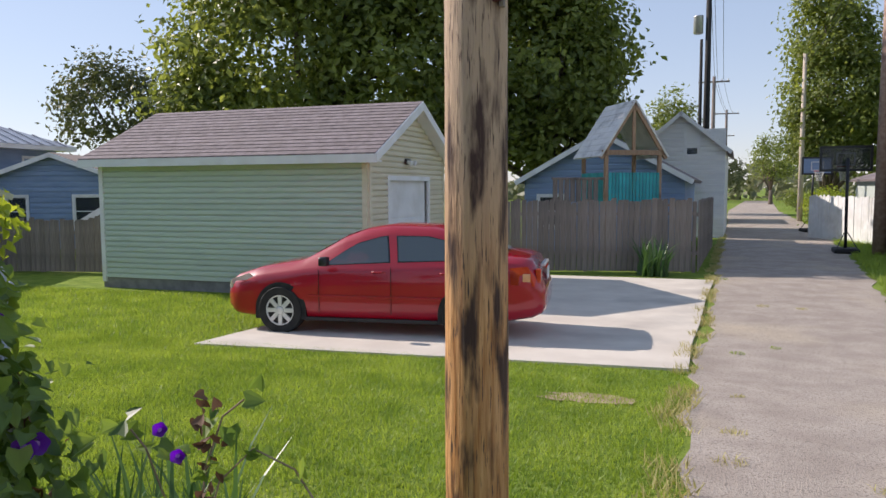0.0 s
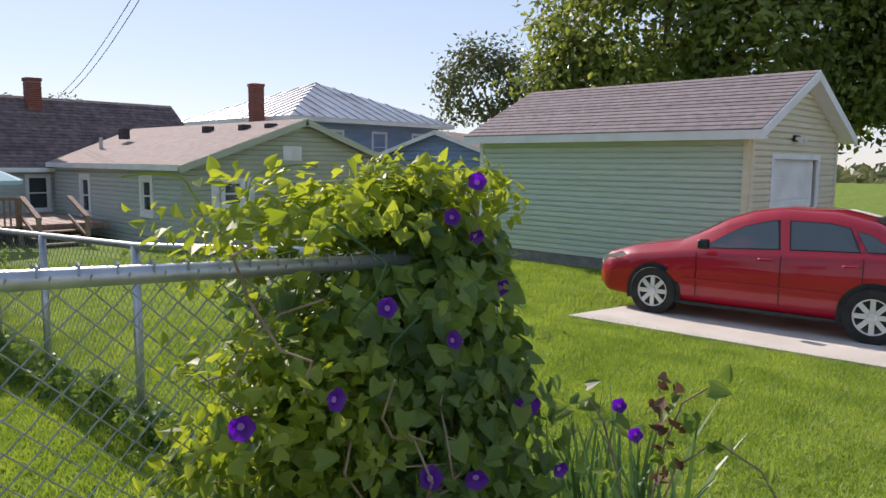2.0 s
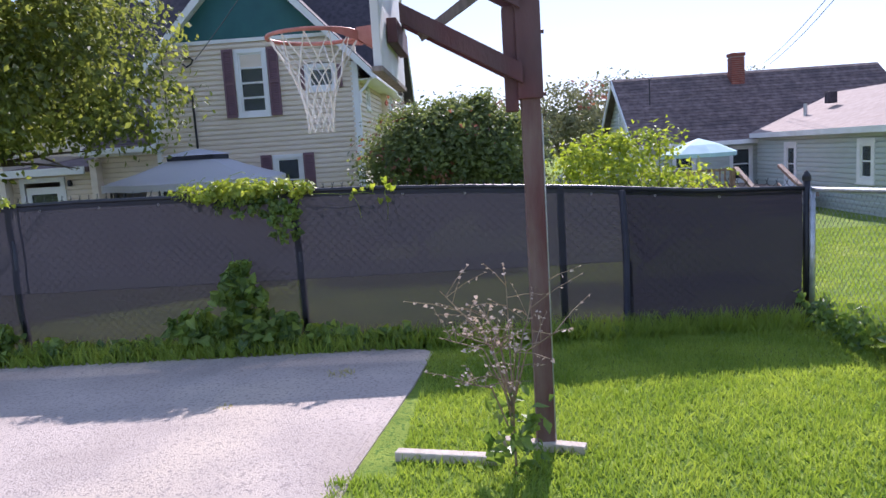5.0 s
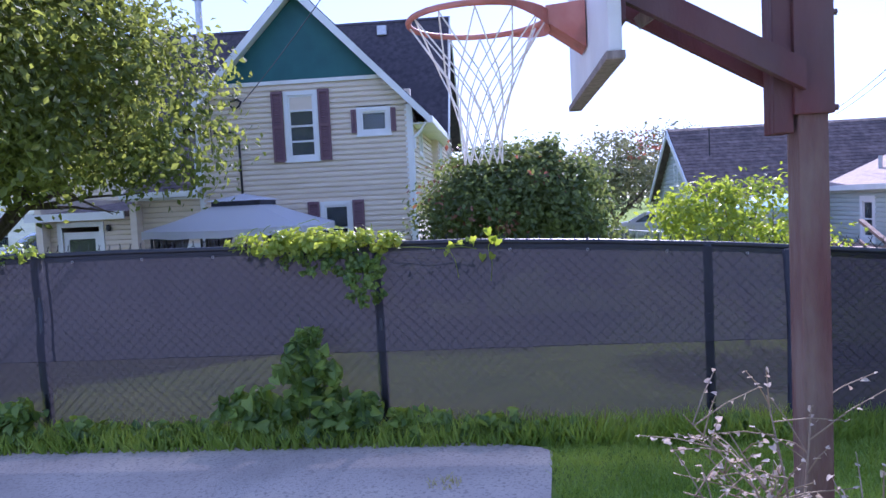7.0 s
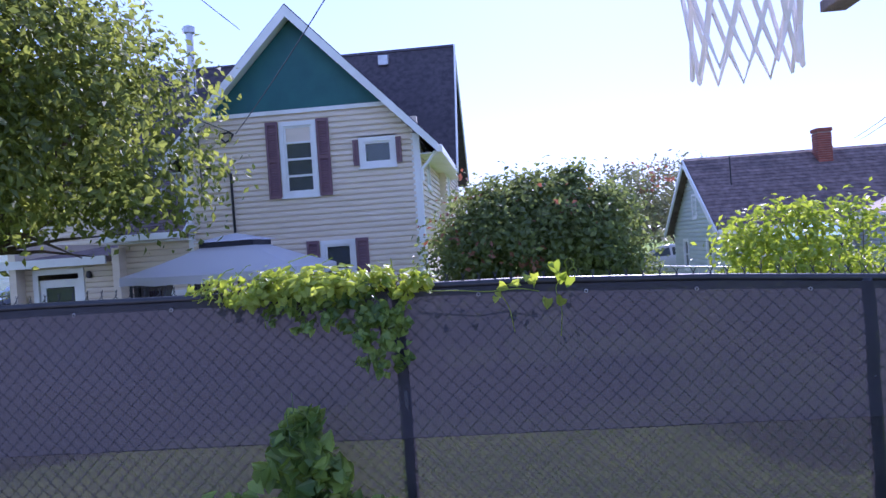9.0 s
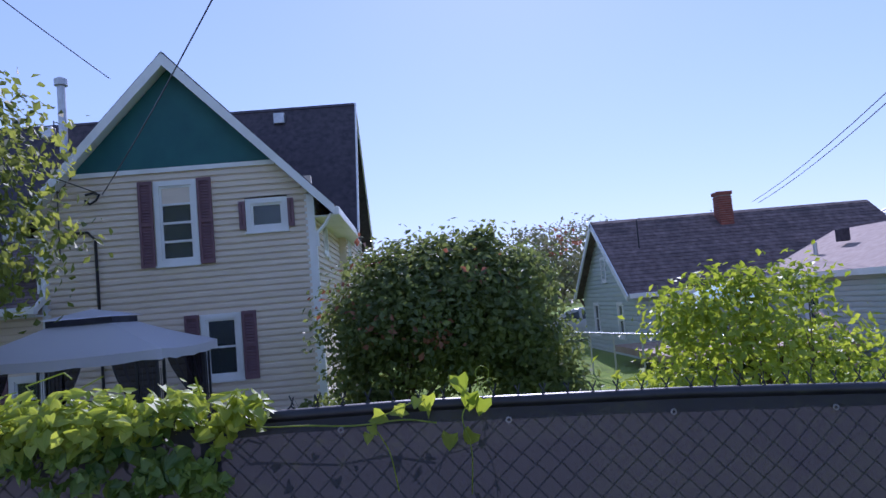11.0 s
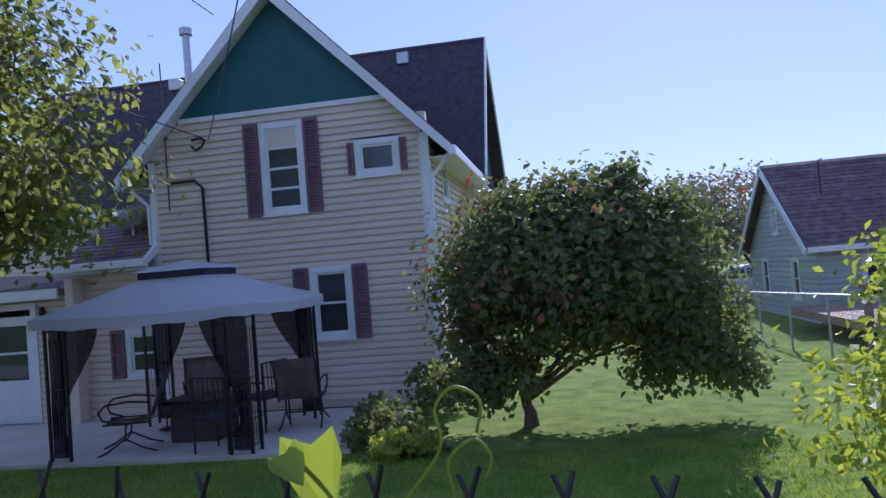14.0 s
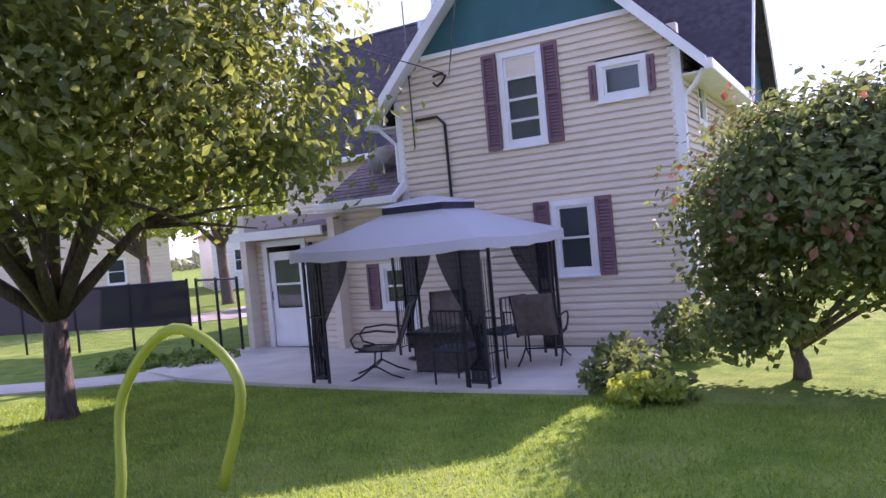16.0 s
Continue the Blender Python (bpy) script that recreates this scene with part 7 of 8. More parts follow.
    for e in (wy0 - 0.25, wy1 + 0.25):
        z = we - sg * 0.25 + 0.08
        part("roof", roof_slab([(wx0 - 2.5, e, z), (wx1 + 0.3, e, z), (wx1 + 0.3, ym, wr + 0.08), (wx0 - 2.5, ym, wr + 0.08)], 0.1), M["shingle_tan"], root, "tan shingle roof of the wing")
        part("rake_board", roof_slab([(wx1 + 0.30, e, z - 0.01), (wx1 + 0.34, e, z - 0.01), (wx1 + 0.34, ym, wr + 0.07), (wx1 + 0.30, ym, wr + 0.07)], 0.17), M["siding_olive"], root)
    part("fascia", box((wx0, wy0 - 0.28, we - 0.13), (wx1 + 0.3, wy0 - 0.24, we + 0.02)), M["trim"], root)
    for x, y in ((-20.3, 10.5), (-18.4, 10.6), (-17.2, 10.7), (-24.2, 9.6)):
        part("roof_vent", box((x - 0.14, y - 0.14, 2.2), (x + 0.14, y + 0.14, 2.56), 0.03), M["shingle_dark"], root)
    part("flue", tube([(-24.6, 9.0, 1.8), (-24.6, 9.0, 2.25)], 0.06, 8), M["pole_metal"], root)
    part("antenna", tube([(-26.6, 4.6, 2.6), (-26.6, 4.6, 3.5), (-26.3, 4.6, 3.5)], 0.02, 5), M["black_paint"], root)


sage_house()
brick_chimney(-28.6, 8.25, 3.1, 4.28, 0.46, "red brick chimney on the brown roof")


def hip_house():
    root = thing("house", Matrix.Translation((-30.5, 22.0, -0.8)), "far house with a silver standing-seam hip roof", "house")
    w = 4.4
    part("wall", box((-w, -w, 0), (w, w, 4.3)), M["siding_blue"], root)
    apex, e, ez = (0, 0, 6.3), w + 0.6, 4.25
    cs = [(-e, -e), (e, -e), (e, e), (-e, e)]
    for i in range(4):
        a, b = cs[i], cs[(i + 1) % 4]
        bm = bmesh.new()
        v = [bm.verts.new(p) for p in ((*a, ez), (*b, ez), apex)]
        bm.faces.new(v)
        rf = part("roof", bm, M["tin"], root, "silver metal roof")
        for k in range(1, 16):
            f = k / 16
            p = Vector((*a, ez)).lerp(Vector((*b, ez)), f)
            mid = (Vector((*a, ez)) + Vector((*b, ez))) / 2
            g = 1 - abs(f - 0.5) * 2
            q = p + (Vector(apex) - mid) * g
            part("seam", tube([p + Vector((0, 0, 0.03)), q + Vector((0, 0, 0.03))], 0.03, 4), M["tin"], rf)
    part("fascia", box((-e, -e, ez - 0.2), (e, e, ez - 0.01)), M["trim"], root)
    for u in (-2.6, 0.0, 2.6):
        plain_window(root, pose(w, u, 2.4, 0, 0, 90), 0.8, 1.3)
        plain_window(root, pose(u, -w, 2.4), 0.8, 1.3)


hip_house()
brick_chimney(-27.4, 16.6, 2.0, 4.7, 0.48, "tall red brick chimney above the tan roof")


def small_house(name, m, w, d, h, ridge, siding, roof, label, windows=(), axis_front=True, group=""):
    """A plain gabled house; the gable faces local -y."""
    root = thing(name, m, label, "house", group)
    front = part("wall", wall_block(0, w, 0, h, windows, 0.15, (w / 2, h + ridge)), siding, root)
    sl = ridge / (w / 2)
    clad(front, 0, w, 0, h + ridge - 0.1, 0.2, siding, [(a - 0.1, b + 0.1, c - 0.1, q + 0.1) for a, b, c, q in windows], lambda z: (0, w) if z < h else ((z - h) / sl, w - (z - h) / sl))
    for a, b, c, q in windows:
        plain_window(root, pose(a, 0, c), b - a, q - c)
    part("wall", box((0.0, 0.15, 0), (0.15, d, h)), siding, root)
    part("wall", box((w - 0.15, 0.15, 0), (w, d, h)), siding, root)
    part("wall", box((0.15, d - 0.15, 0), (w - 0.15, d, h)), siding, root)
    for e in (-0.3, w + 0.3):
        z = h - sl * 0.3 + 0.08
        part("roof", roof_slab([(e, -0.3, z), (e, d + 0.3, z), (w / 2, d + 0.3, h + ridge + 0.08), (w / 2, -0.3, h + ridge + 0.08)], 0.1), roof, root)
        part("rake_board", roof_slab([(e, -0.34, z), (e, -0.3, z), (w / 2, -0.3, h + ridge + 0.07), (w / 2, -0.34, h + ridge + 0.07)], 0.16), M["trim"], root)
    return root


small_house("house", pose(-23.6, 20.2, -0.75, 0, 0, 22), 5.4, 6.0, 2.55, 1.0, M["siding_blue"], M["shingle_tan"], "low blue house with a shallow grey roof", ((1.0, 1.7, 0.9, 2.0), (3.4, 4.4, 0.9, 2.0)))
small_house("shed", pose(-14.6, 15.9, -0.7, 0, 0, 10), 1.9, 1.8, 1.35, 0.55, M["old_wood"], M["shingle_grey"], "little shed behind the plank fence")
small_house("house", pose(-4.0, 24.2, -0.7, 0, 0, -4), 5.2, 8.0, 2.5, 1.45, M["siding_blue"], M["shingle_grey"], "grey-blue house behind the plank fence", ((0.5, 1.3, 0.9, 1.9),))
small_house("house", pose(-0.6, 33.0, -0.75, 0, 0, -5), 3.6, 9.0, 3.9, 1.5, M["siding_white"], M["shingle_grey"], "tall white house beside the alley", ((2.0, 2.5, 3.6, 4.7),))
small_house("garage", pose(0.9, 47.0, -0.75, 0, 0, -5), 2.6, 6.0, 2.6, 1.0, M["siding_white"], M["shingle_grey"], "white garage further up the alley")
small_house("garage", pose(8.6, 31.5, -0.72, 0, 0, -4), 6.5, 6.0, 2.5, 1.0, M["siding_sage"], M["shingle_grey"], "pale blue-green garage behind the white pickets")
small_house("house", pose(-26.0, -38.0, -0.75, 0, 0, 143), 8.0, 8.0, 3.4, 1.8, M["siding_tan"], M["shingle_tan"], "tan house across the street", ((1.2, 2.0, 1.0, 2.2), (5.0, 5.8, 1.0, 2.2)))
small_house("house", pose(-35.0, -33.0, -0.75, 0, 0, 143), 8.0, 8.0, 3.2, 1.8, M["siding_white"], M["brick"], "white house with a red roof across the street", ((1.2, 2.0, 1.0, 2.2), (5.0, 5.8, 1.0, 2.2)))
tree("street_tree", "leafy tree beside the street", (-27.2, -23.8, -0.75), [((-27.2, -23.8, 4.2), (3.2, 3.2, 2.4)), ((-26, -25, 3.4), (2.2, 2.2, 1.6)), ((-28, -22, 3.6), (2.0, 2.0, 1.5))], 7000, 0.24, M["leaf_lime"], 90, 0.22, 2.4, 7, 0.24)
tree("street_tree", "leafy tree over the far houses", (-26.0, -27.0, -0.75), [((-26, -27, 4.4), (3.4, 3.4, 2.6)), ((-24, -29, 3.6), (2.4, 2.4, 1.8))], 7000, 0.24, M["leaf_tree"], 91, 0.22, 2.2, 7, 0.24)


# ---- plank fences ----
def plank_fence(a, b, h, label, material, width=0.14, gap=0.008, ragged_top=0.03, group="", pointed=False, posts=True):
    r = np.random.default_rng(int(abs(a[0] * 10 + b[1])))
    length = math.dist(a[:2], b[:2])
    root = thing("plank_fence", pose(a[0], a[1], 0, 0, 0, math.degrees(math.atan2(b[1] - a[1], b[0] - a[0]))), label, "fence", group)
    w = width - gap
    meshes = []
    for k in range(4):
        bm = prism([(0, 0), (w, 0), (w, 1 - (0.05 if pointed else 0.0)), (w * 0.75, 1), (w * 0.25, 1), (0, 1 - (0.05 if pointed else 0.012 * k))], (-0.010, 0.010))
        me = mesh_of(bm, "plank")
        me.materials.append(material)
        meshes.append(me)
    n = int(length / width)
    ua = ((b[0] - a[0]) / length, (b[1] - a[1]) / length)
    for k in range(n):
        x = k * width
        z = ground_z(a[0] + ua[0] * x, a[1] + ua[1] * x)
        ob = new("plank", meshes[k % 4])
        ob.parent = root
        ob.location, ob.scale = (x, r.normal(0, 0.006), z + 0.03), (1, 1, h + r.normal(0, ragged_top))
        ob.rotation_euler = (0, r.normal(0, 0.006), 0)
    for f in (0.25, 0.8):
        part("rail", box((0, 0.012, ground_z(*a[:2]) + h * f), (length, 0.05, ground_z(*a[:2]) + h * f + 0.08)), material, root)
    if posts:
        for k in range(int(length / 2.4) + 1):
            x = min(k * 2.4, length - 0.1)
            z = ground_z(a[0] + ua[0] * x, a[1] + ua[1] * x)
            part("post", box((x, 0.05, z - 0.1), (x + 0.09, 0.14, z + h + 0.02), 0.005), material, root)
    return root


plank_fence((-3.7, 17.6), (1.35, 18.55), 1.78, "weathered grey plank fence behind the parking pad", M["old_wood"])
plank_fence((1.4, 18.55), (2.25, 27.5), 1.75, "grey plank fence along the alley", M["old_wood"])
plank_fence((-22.0, 13.4), (-10.3, 15.0), 1.35, "long brown-grey plank fence beside the garage", M["old_wood"])
plank_fence((6.4, 33.5), (8.0, 29.6), 1.75, "white board fence beside the alley", M["white_wood"], posts=False)
plank_fence((8.0, 29.6), (10.5, 28.4), 1.45, "white picket fence beside the alley", M["white_wood"], 0.17, 0.07, 0.02, pointed=True, posts=False)


def leaning_planks():
    """The pale board wall of a shed at the alley's edge."""
    root = thing("board_shed", pose(7.32, 22.75, ground_z(7.32, 22.75), 0, 0, -38), "pale weathered board shed leaning beside the alley", "shed")
    r = np.random.default_rng(6)
    bm = box((0, 0, 0.12), (0.26, 0.03, 6.0), 0.004)
    me = mesh_of(bm, "board")
    me.materials.append(M["pale_plank"])
    for k in range(16):
        ob = new("board", me)
        ob.parent = root
        ob.matrix_local = pose(0.05 + k * 0.27, r.normal(0, 0.006), 0, 0, 1.5, 0)
    part("back_wall", box((0.12, 0.04, 0), (4.5, 3.0, 6.0)), M["old_wood"], root)
    part("eave_board", box((-0.05, -0.05, 3.35), (4.6, -0.02, 3.6), 0.01), M["pale_plank"], root)
    part("roof", roof_slab([(-0.3, -0.4, 6.0), (4.8, -0.4, 6.0), (4.8, 3.4, 7.2), (-0.3, 3.4, 7.2)], 0.12), M["shingle_grey"], root)
    part("footing", box((-0.1, -0.05, -0.2), (4.6, 0.3, 0.14), 0.02), M["concrete"], root)


leaning_planks()


def play_tower():
    root = thing("play_tower", pose(-0.98, 20.2, -0.65, 0, 0, 30), "raw timber play tower with teal slats and a pale shingled roof", "play tower")
    w, d, deck, rail, top, apex = 1.62, 1.5, 1.95, 2.55, 3.15, 4.55
    for x in (0, w):
        for y in (0, d):
            part("post", box((x - 0.05, y - 0.05, -0.1), (x + 0.05, y + 0.05, top), 0.006), M["raw_wood"], root)
    part("deck", box((-0.05, -0.05, deck - 0.1), (w + 0.05, d + 0.05, deck)), M["raw_wood"], root)
    part("beam", box((-0.15, -0.08, top - 0.12), (w + 0.15, -0.03, top + 0.02), 0.006), M["raw_wood"], root)
    part("beam", box((-0.08, -0.03, top - 0.12), (-0.03, d + 0.1, top + 0.02), 0.006), M["raw_wood"], root)
    part("king_post", box((w / 2 - 0.045, -0.06, top), (w / 2 + 0.045, 0.0, apex - 0.1), 0.005), M["raw_wood"], root)
    for s in (-1, 1):
        e = w / 2 + s * (w / 2 + 0.22)
        part("rafter", roof_slab([(e, -0.08, top - 0.18), (e, 0.0, top - 0.18), (w / 2, 0.0, apex - 0.03), (w / 2, -0.08, apex - 0.03)], 0.10), M["raw_wood"], root)
        cs = [(e, -0.12, top - 0.16), (e, d + 0.25, top - 0.16), (w / 2, d + 0.25, apex), (w / 2, -0.12, apex)]
        rf = part("roof", roof_slab(cs, 0.03), M["shingle_white"], root, "pale shingles, patchy")
        shingle_rows(rf, [cs[0], cs[1], cs[2], cs[3]], 9, M["shingle_white"])
    me = mesh_of(box((0, -0.012, deck - 0.02), (0.085, 0.012, rail + 0.25), 0.004), "slat")
    me.materials.append(M["teal_slat"])
    for k in range(15):
        ob = new("slat", me)
        ob.parent = root
        ob.location = (0.06 + k * 0.103, -0.06, -0.25)
        ob = new("slat", me)
        ob.parent = root
        ob.matrix_local = Matrix.Translation((-0.06, 0.06 + k * 0.096, -0.25)) @ Matrix.Rotation(math.pi / 2, 4, "Z")
    for k in range(8):
        part("old_board", box((-1.55 + k * 0.17, 0.0, deck - 0.2), (-1.42 + k * 0.17, 0.03, deck + 0.45), 0.003), M["old_wood"], root)
    part("rail", box((-1.6, -0.03, deck + 0.4), (0, 0.0, deck + 0.47), 0.004), M["old_wood"], root)
    part("step_rail", box((1.66, 0.0, deck - 0.35), (2.2, 0.05, deck - 0.28), 0.004), M["raw_wood"], root)


play_tower()


# ---- alley furniture ----
def street_pole(x, y, h, r, label, arms=(), material="old_wood", cans=()):
    root = thing("utility_pole", Matrix.Translation((x, y, ground_z(x, y))), label, "utility pole", "alley utility poles")
    part("shaft", tube([(0, 0, -0.2), (0, 0, h * 0.5), (0, 0, h)], [r, r * 0.85, r * 0.65], 14), M[material], root, smooth=True)
    for z, w in arms:
        arm = part("crossarm", box((-w, -0.05, z), (w, 0.05, z + 0.10), 0.008), M["old_wood"], root)
        for k in (-0.9, -0.5, 0.5, 0.9):
            part("insulator", lathe([(0.03, 0), (0.05, 0.04), (0.03, 0.08), (0.045, 0.12), (0.01, 0.16)], 8), M["white_wood"], arm, at=Matrix.Translation((w * k, 0, z + 0.10)))
    for z, dx in cans:
        can = part("transformer", lathe([(0.18, 0), (0.22, 0.03), (0.22, 0.75), (0.23, 0.78), (0.20, 0.83), (0.05, 0.86)], 18), M["pole_metal"], root, "grey transformer can", True, Matrix.Translation((dx, 0, z)))
    return root


street_pole(2.35, 36.2, 12.5, 0.17, "dark utility pole carrying a grey transformer", ((11.6, 1.0),), "rubber", ((9.3, -0.45),))
street_pole(2.05, 36.0, 9.0, 0.10, "thin dark service pole beside the transformer pole", (), "rubber")
street_pole(3.55, 52.6, 9.6, 0.16, "grey utility pole further up the alley", ((9.2, 1.0),))
street_pole(5.9, 73.8, 9.4, 0.16, "distant utility pole with a crossarm", ((9.0, 1.1),))
street_pole(7.7, 100.0, 9.0, 0.16, "far utility pole at the alley's end", ((8.6, 1.1),))
street_pole(8.65, 49.8, 10.4, 0.17, "pale wooden utility pole on the verge", (), "pale_plank")
street_pole(6.95, 24.9, 11.5, 0.20, "brown wooden utility pole on the verge", (), "deck_wood")


def portable_hoop(x, y, turn, h, board_w, label, clear):
    root = thing("basketball_stand", pose(x, y, ground_z(x, y), 0, 0, turn), label, "basketball hoop", "portable hoops in the alley")
    part("base", box((-0.36, -0.25, 0), (0.36, 0.75, 0.17), 0.06), M["rubber"], root, "black weighted base", True)
    part("pole", tube([(0, 0.2, 0.1), (0, 0.05, h * 0.6), (0, 0, h)], 0.05, 10), M["black_paint"], root, smooth=True)
    for s in (-1, 1):
        part("strut", tube([(s * 0.3, 0.6, 0.15), (0, 0.16, 0.75)], 0.016, 6), M["black_paint"], root)
    part("arm", tube([(0, 0, h - 0.4), (0, -0.45, h - 0.1)], 0.03, 6), M["black_paint"], root)
    b = board_w / 2
    board = part("backboard", box((-b, -0.50, h - 0.42), (b, -0.47, h + 0.42), 0.01), M["dark_clear"] if clear else M["siding_blue"], root, "clear backboard" if clear else "dark blue backboard")
    bm = bmesh.new()
    for p, q in (((-b, h - 0.42), (b, h - 0.34)), ((-b, h + 0.34), (b, h + 0.42)), ((-b, h - 0.34), (-b + 0.07, h + 0.34)), ((b - 0.07, h - 0.34), (b, h + 0.34))):
        add_box(bm, (p[0], -0.52, p[1]), (q[0], -0.45, q[1]))
    part("board_frame", bm, M["black_paint"], board)
    bm = bmesh.new()
    for p, q in (((-0.28, h - 0.22), (0.28, h - 0.18)), ((-0.28, h + 0.16), (0.28, h + 0.20)), ((-0.28, h - 0.18), (-0.24, h + 0.16)), ((0.24, h - 0.18), (0.28, h + 0.16))):
        add_box(bm, (p[0], -0.525, p[1]), (q[0], -0.515, q[1]))
    part("target_square", bm, M["white_wood"], board)
    ring = [(0.23 * math.cos(t), -0.80 + 0.23 * math.sin(t), h - 0.25) for t in [k * math.pi / 12 for k in range(24)]]
    part("rim", tube(ring, 0.012, 6, True), M["lamp_red"], root, "orange rim")
    part("net", net_mesh(0.22, 0.12, 0.40, 12, 5, 0.007), M["net"], root, at=Matrix.Translation((0, -0.80, h - 0.26)))


portable_hoop(6.2, 25.9, 175, 3.05, 1.55, "portable basketball hoop with a clear backboard, seen from behind", True)
portable_hoop(7.3, 38.0, 8, 3.15, 1.35, "portable basketball hoop with a dark blue backboard", False)
car("maroon_car", "maroon car parked behind the alley pole", pose(7.3, 24.3, -0.62, 0, 0, -12), M["car_maroon"], False)
car("white_car", "white car parked beyond the lawns", pose(-37.6, 2.6, -0.75, 0, 0, 70), M["car_white"], False)
car("dark_vehicle", "dark vehicle parked beyond the black fence", pose(-25.0, -20.2, -0.62, 0, 0, 150) @ Matrix.Diagonal((1.05, 1.05, 1.25, 1)), M["car_dark"], False)
car("white_car", "white car parked across the street", pose(-36.0, -21.0, -0.62, 0, 0, 160), M["car_white"], False)


# ---- wires ----
def wire_run(a, b, sag, r, label, n=18):
    a, b = Vector(a), Vector(b)
    pts = [a.lerp(b, k / n) - Vector((0, 0, sag * 4 * (k / n) * (1 - k / n))) for k in range(n + 1)]
    ob = part("overhead_wire", tube(pts, r, 5), M["black_paint"])
    tagged(ob, label, "cable", "overhead wires")


for dz, dx in ((0, 0), (0.05, 0.55), (-0.9, 0.2)):
    wire_run((2.4 + dx, 36.2, 11.0 + dz), (3.6 + dx, 52.6, 8.7 + dz * 0.3), 0.3, 0.012, "dark overhead wire along the alley")
    wire_run((3.6 + dx, 52.6, 8.7 + dz * 0.3), (5.9 + dx, 73.8, 8.4), 0.4, 0.012, "dark overhead wire along the alley")
wire_run((6.95, 24.9, 10.2), (8.65, 49.8, 9.4), 0.5, 0.016, "dark overhead wire along the alley")
wire_run((6.95, 24.9, 9.6), (8.65, 49.8, 9.0), 0.5, 0.012, "dark overhead wire along the alley")
wire_run((-0.176, 2.71, 7.6), (-28.4, 9.4, 3.9), 0.8, 0.010, "service wire to the sage house")
wire_run((-0.176, 2.71, 7.75), (-28.4, 9.2, 3.95), 0.8, 0.010, "service wire to the sage house")
wire_run((-0.176, 2.71, 7.4), (-17.55, -7.9, 3.86), 0.5, 0.009, "service wire to the tan house")
wire_run((1.0, -14.0, 7.8), (-17.5, -7.85, 3.9), 0.3, 0.009, "service wire to the tan house")
wire_run((2.0, -9.0, 8.2), (-17.5, -7.6, 6.0), 0.3, 0.009, "service wire to the tan house")

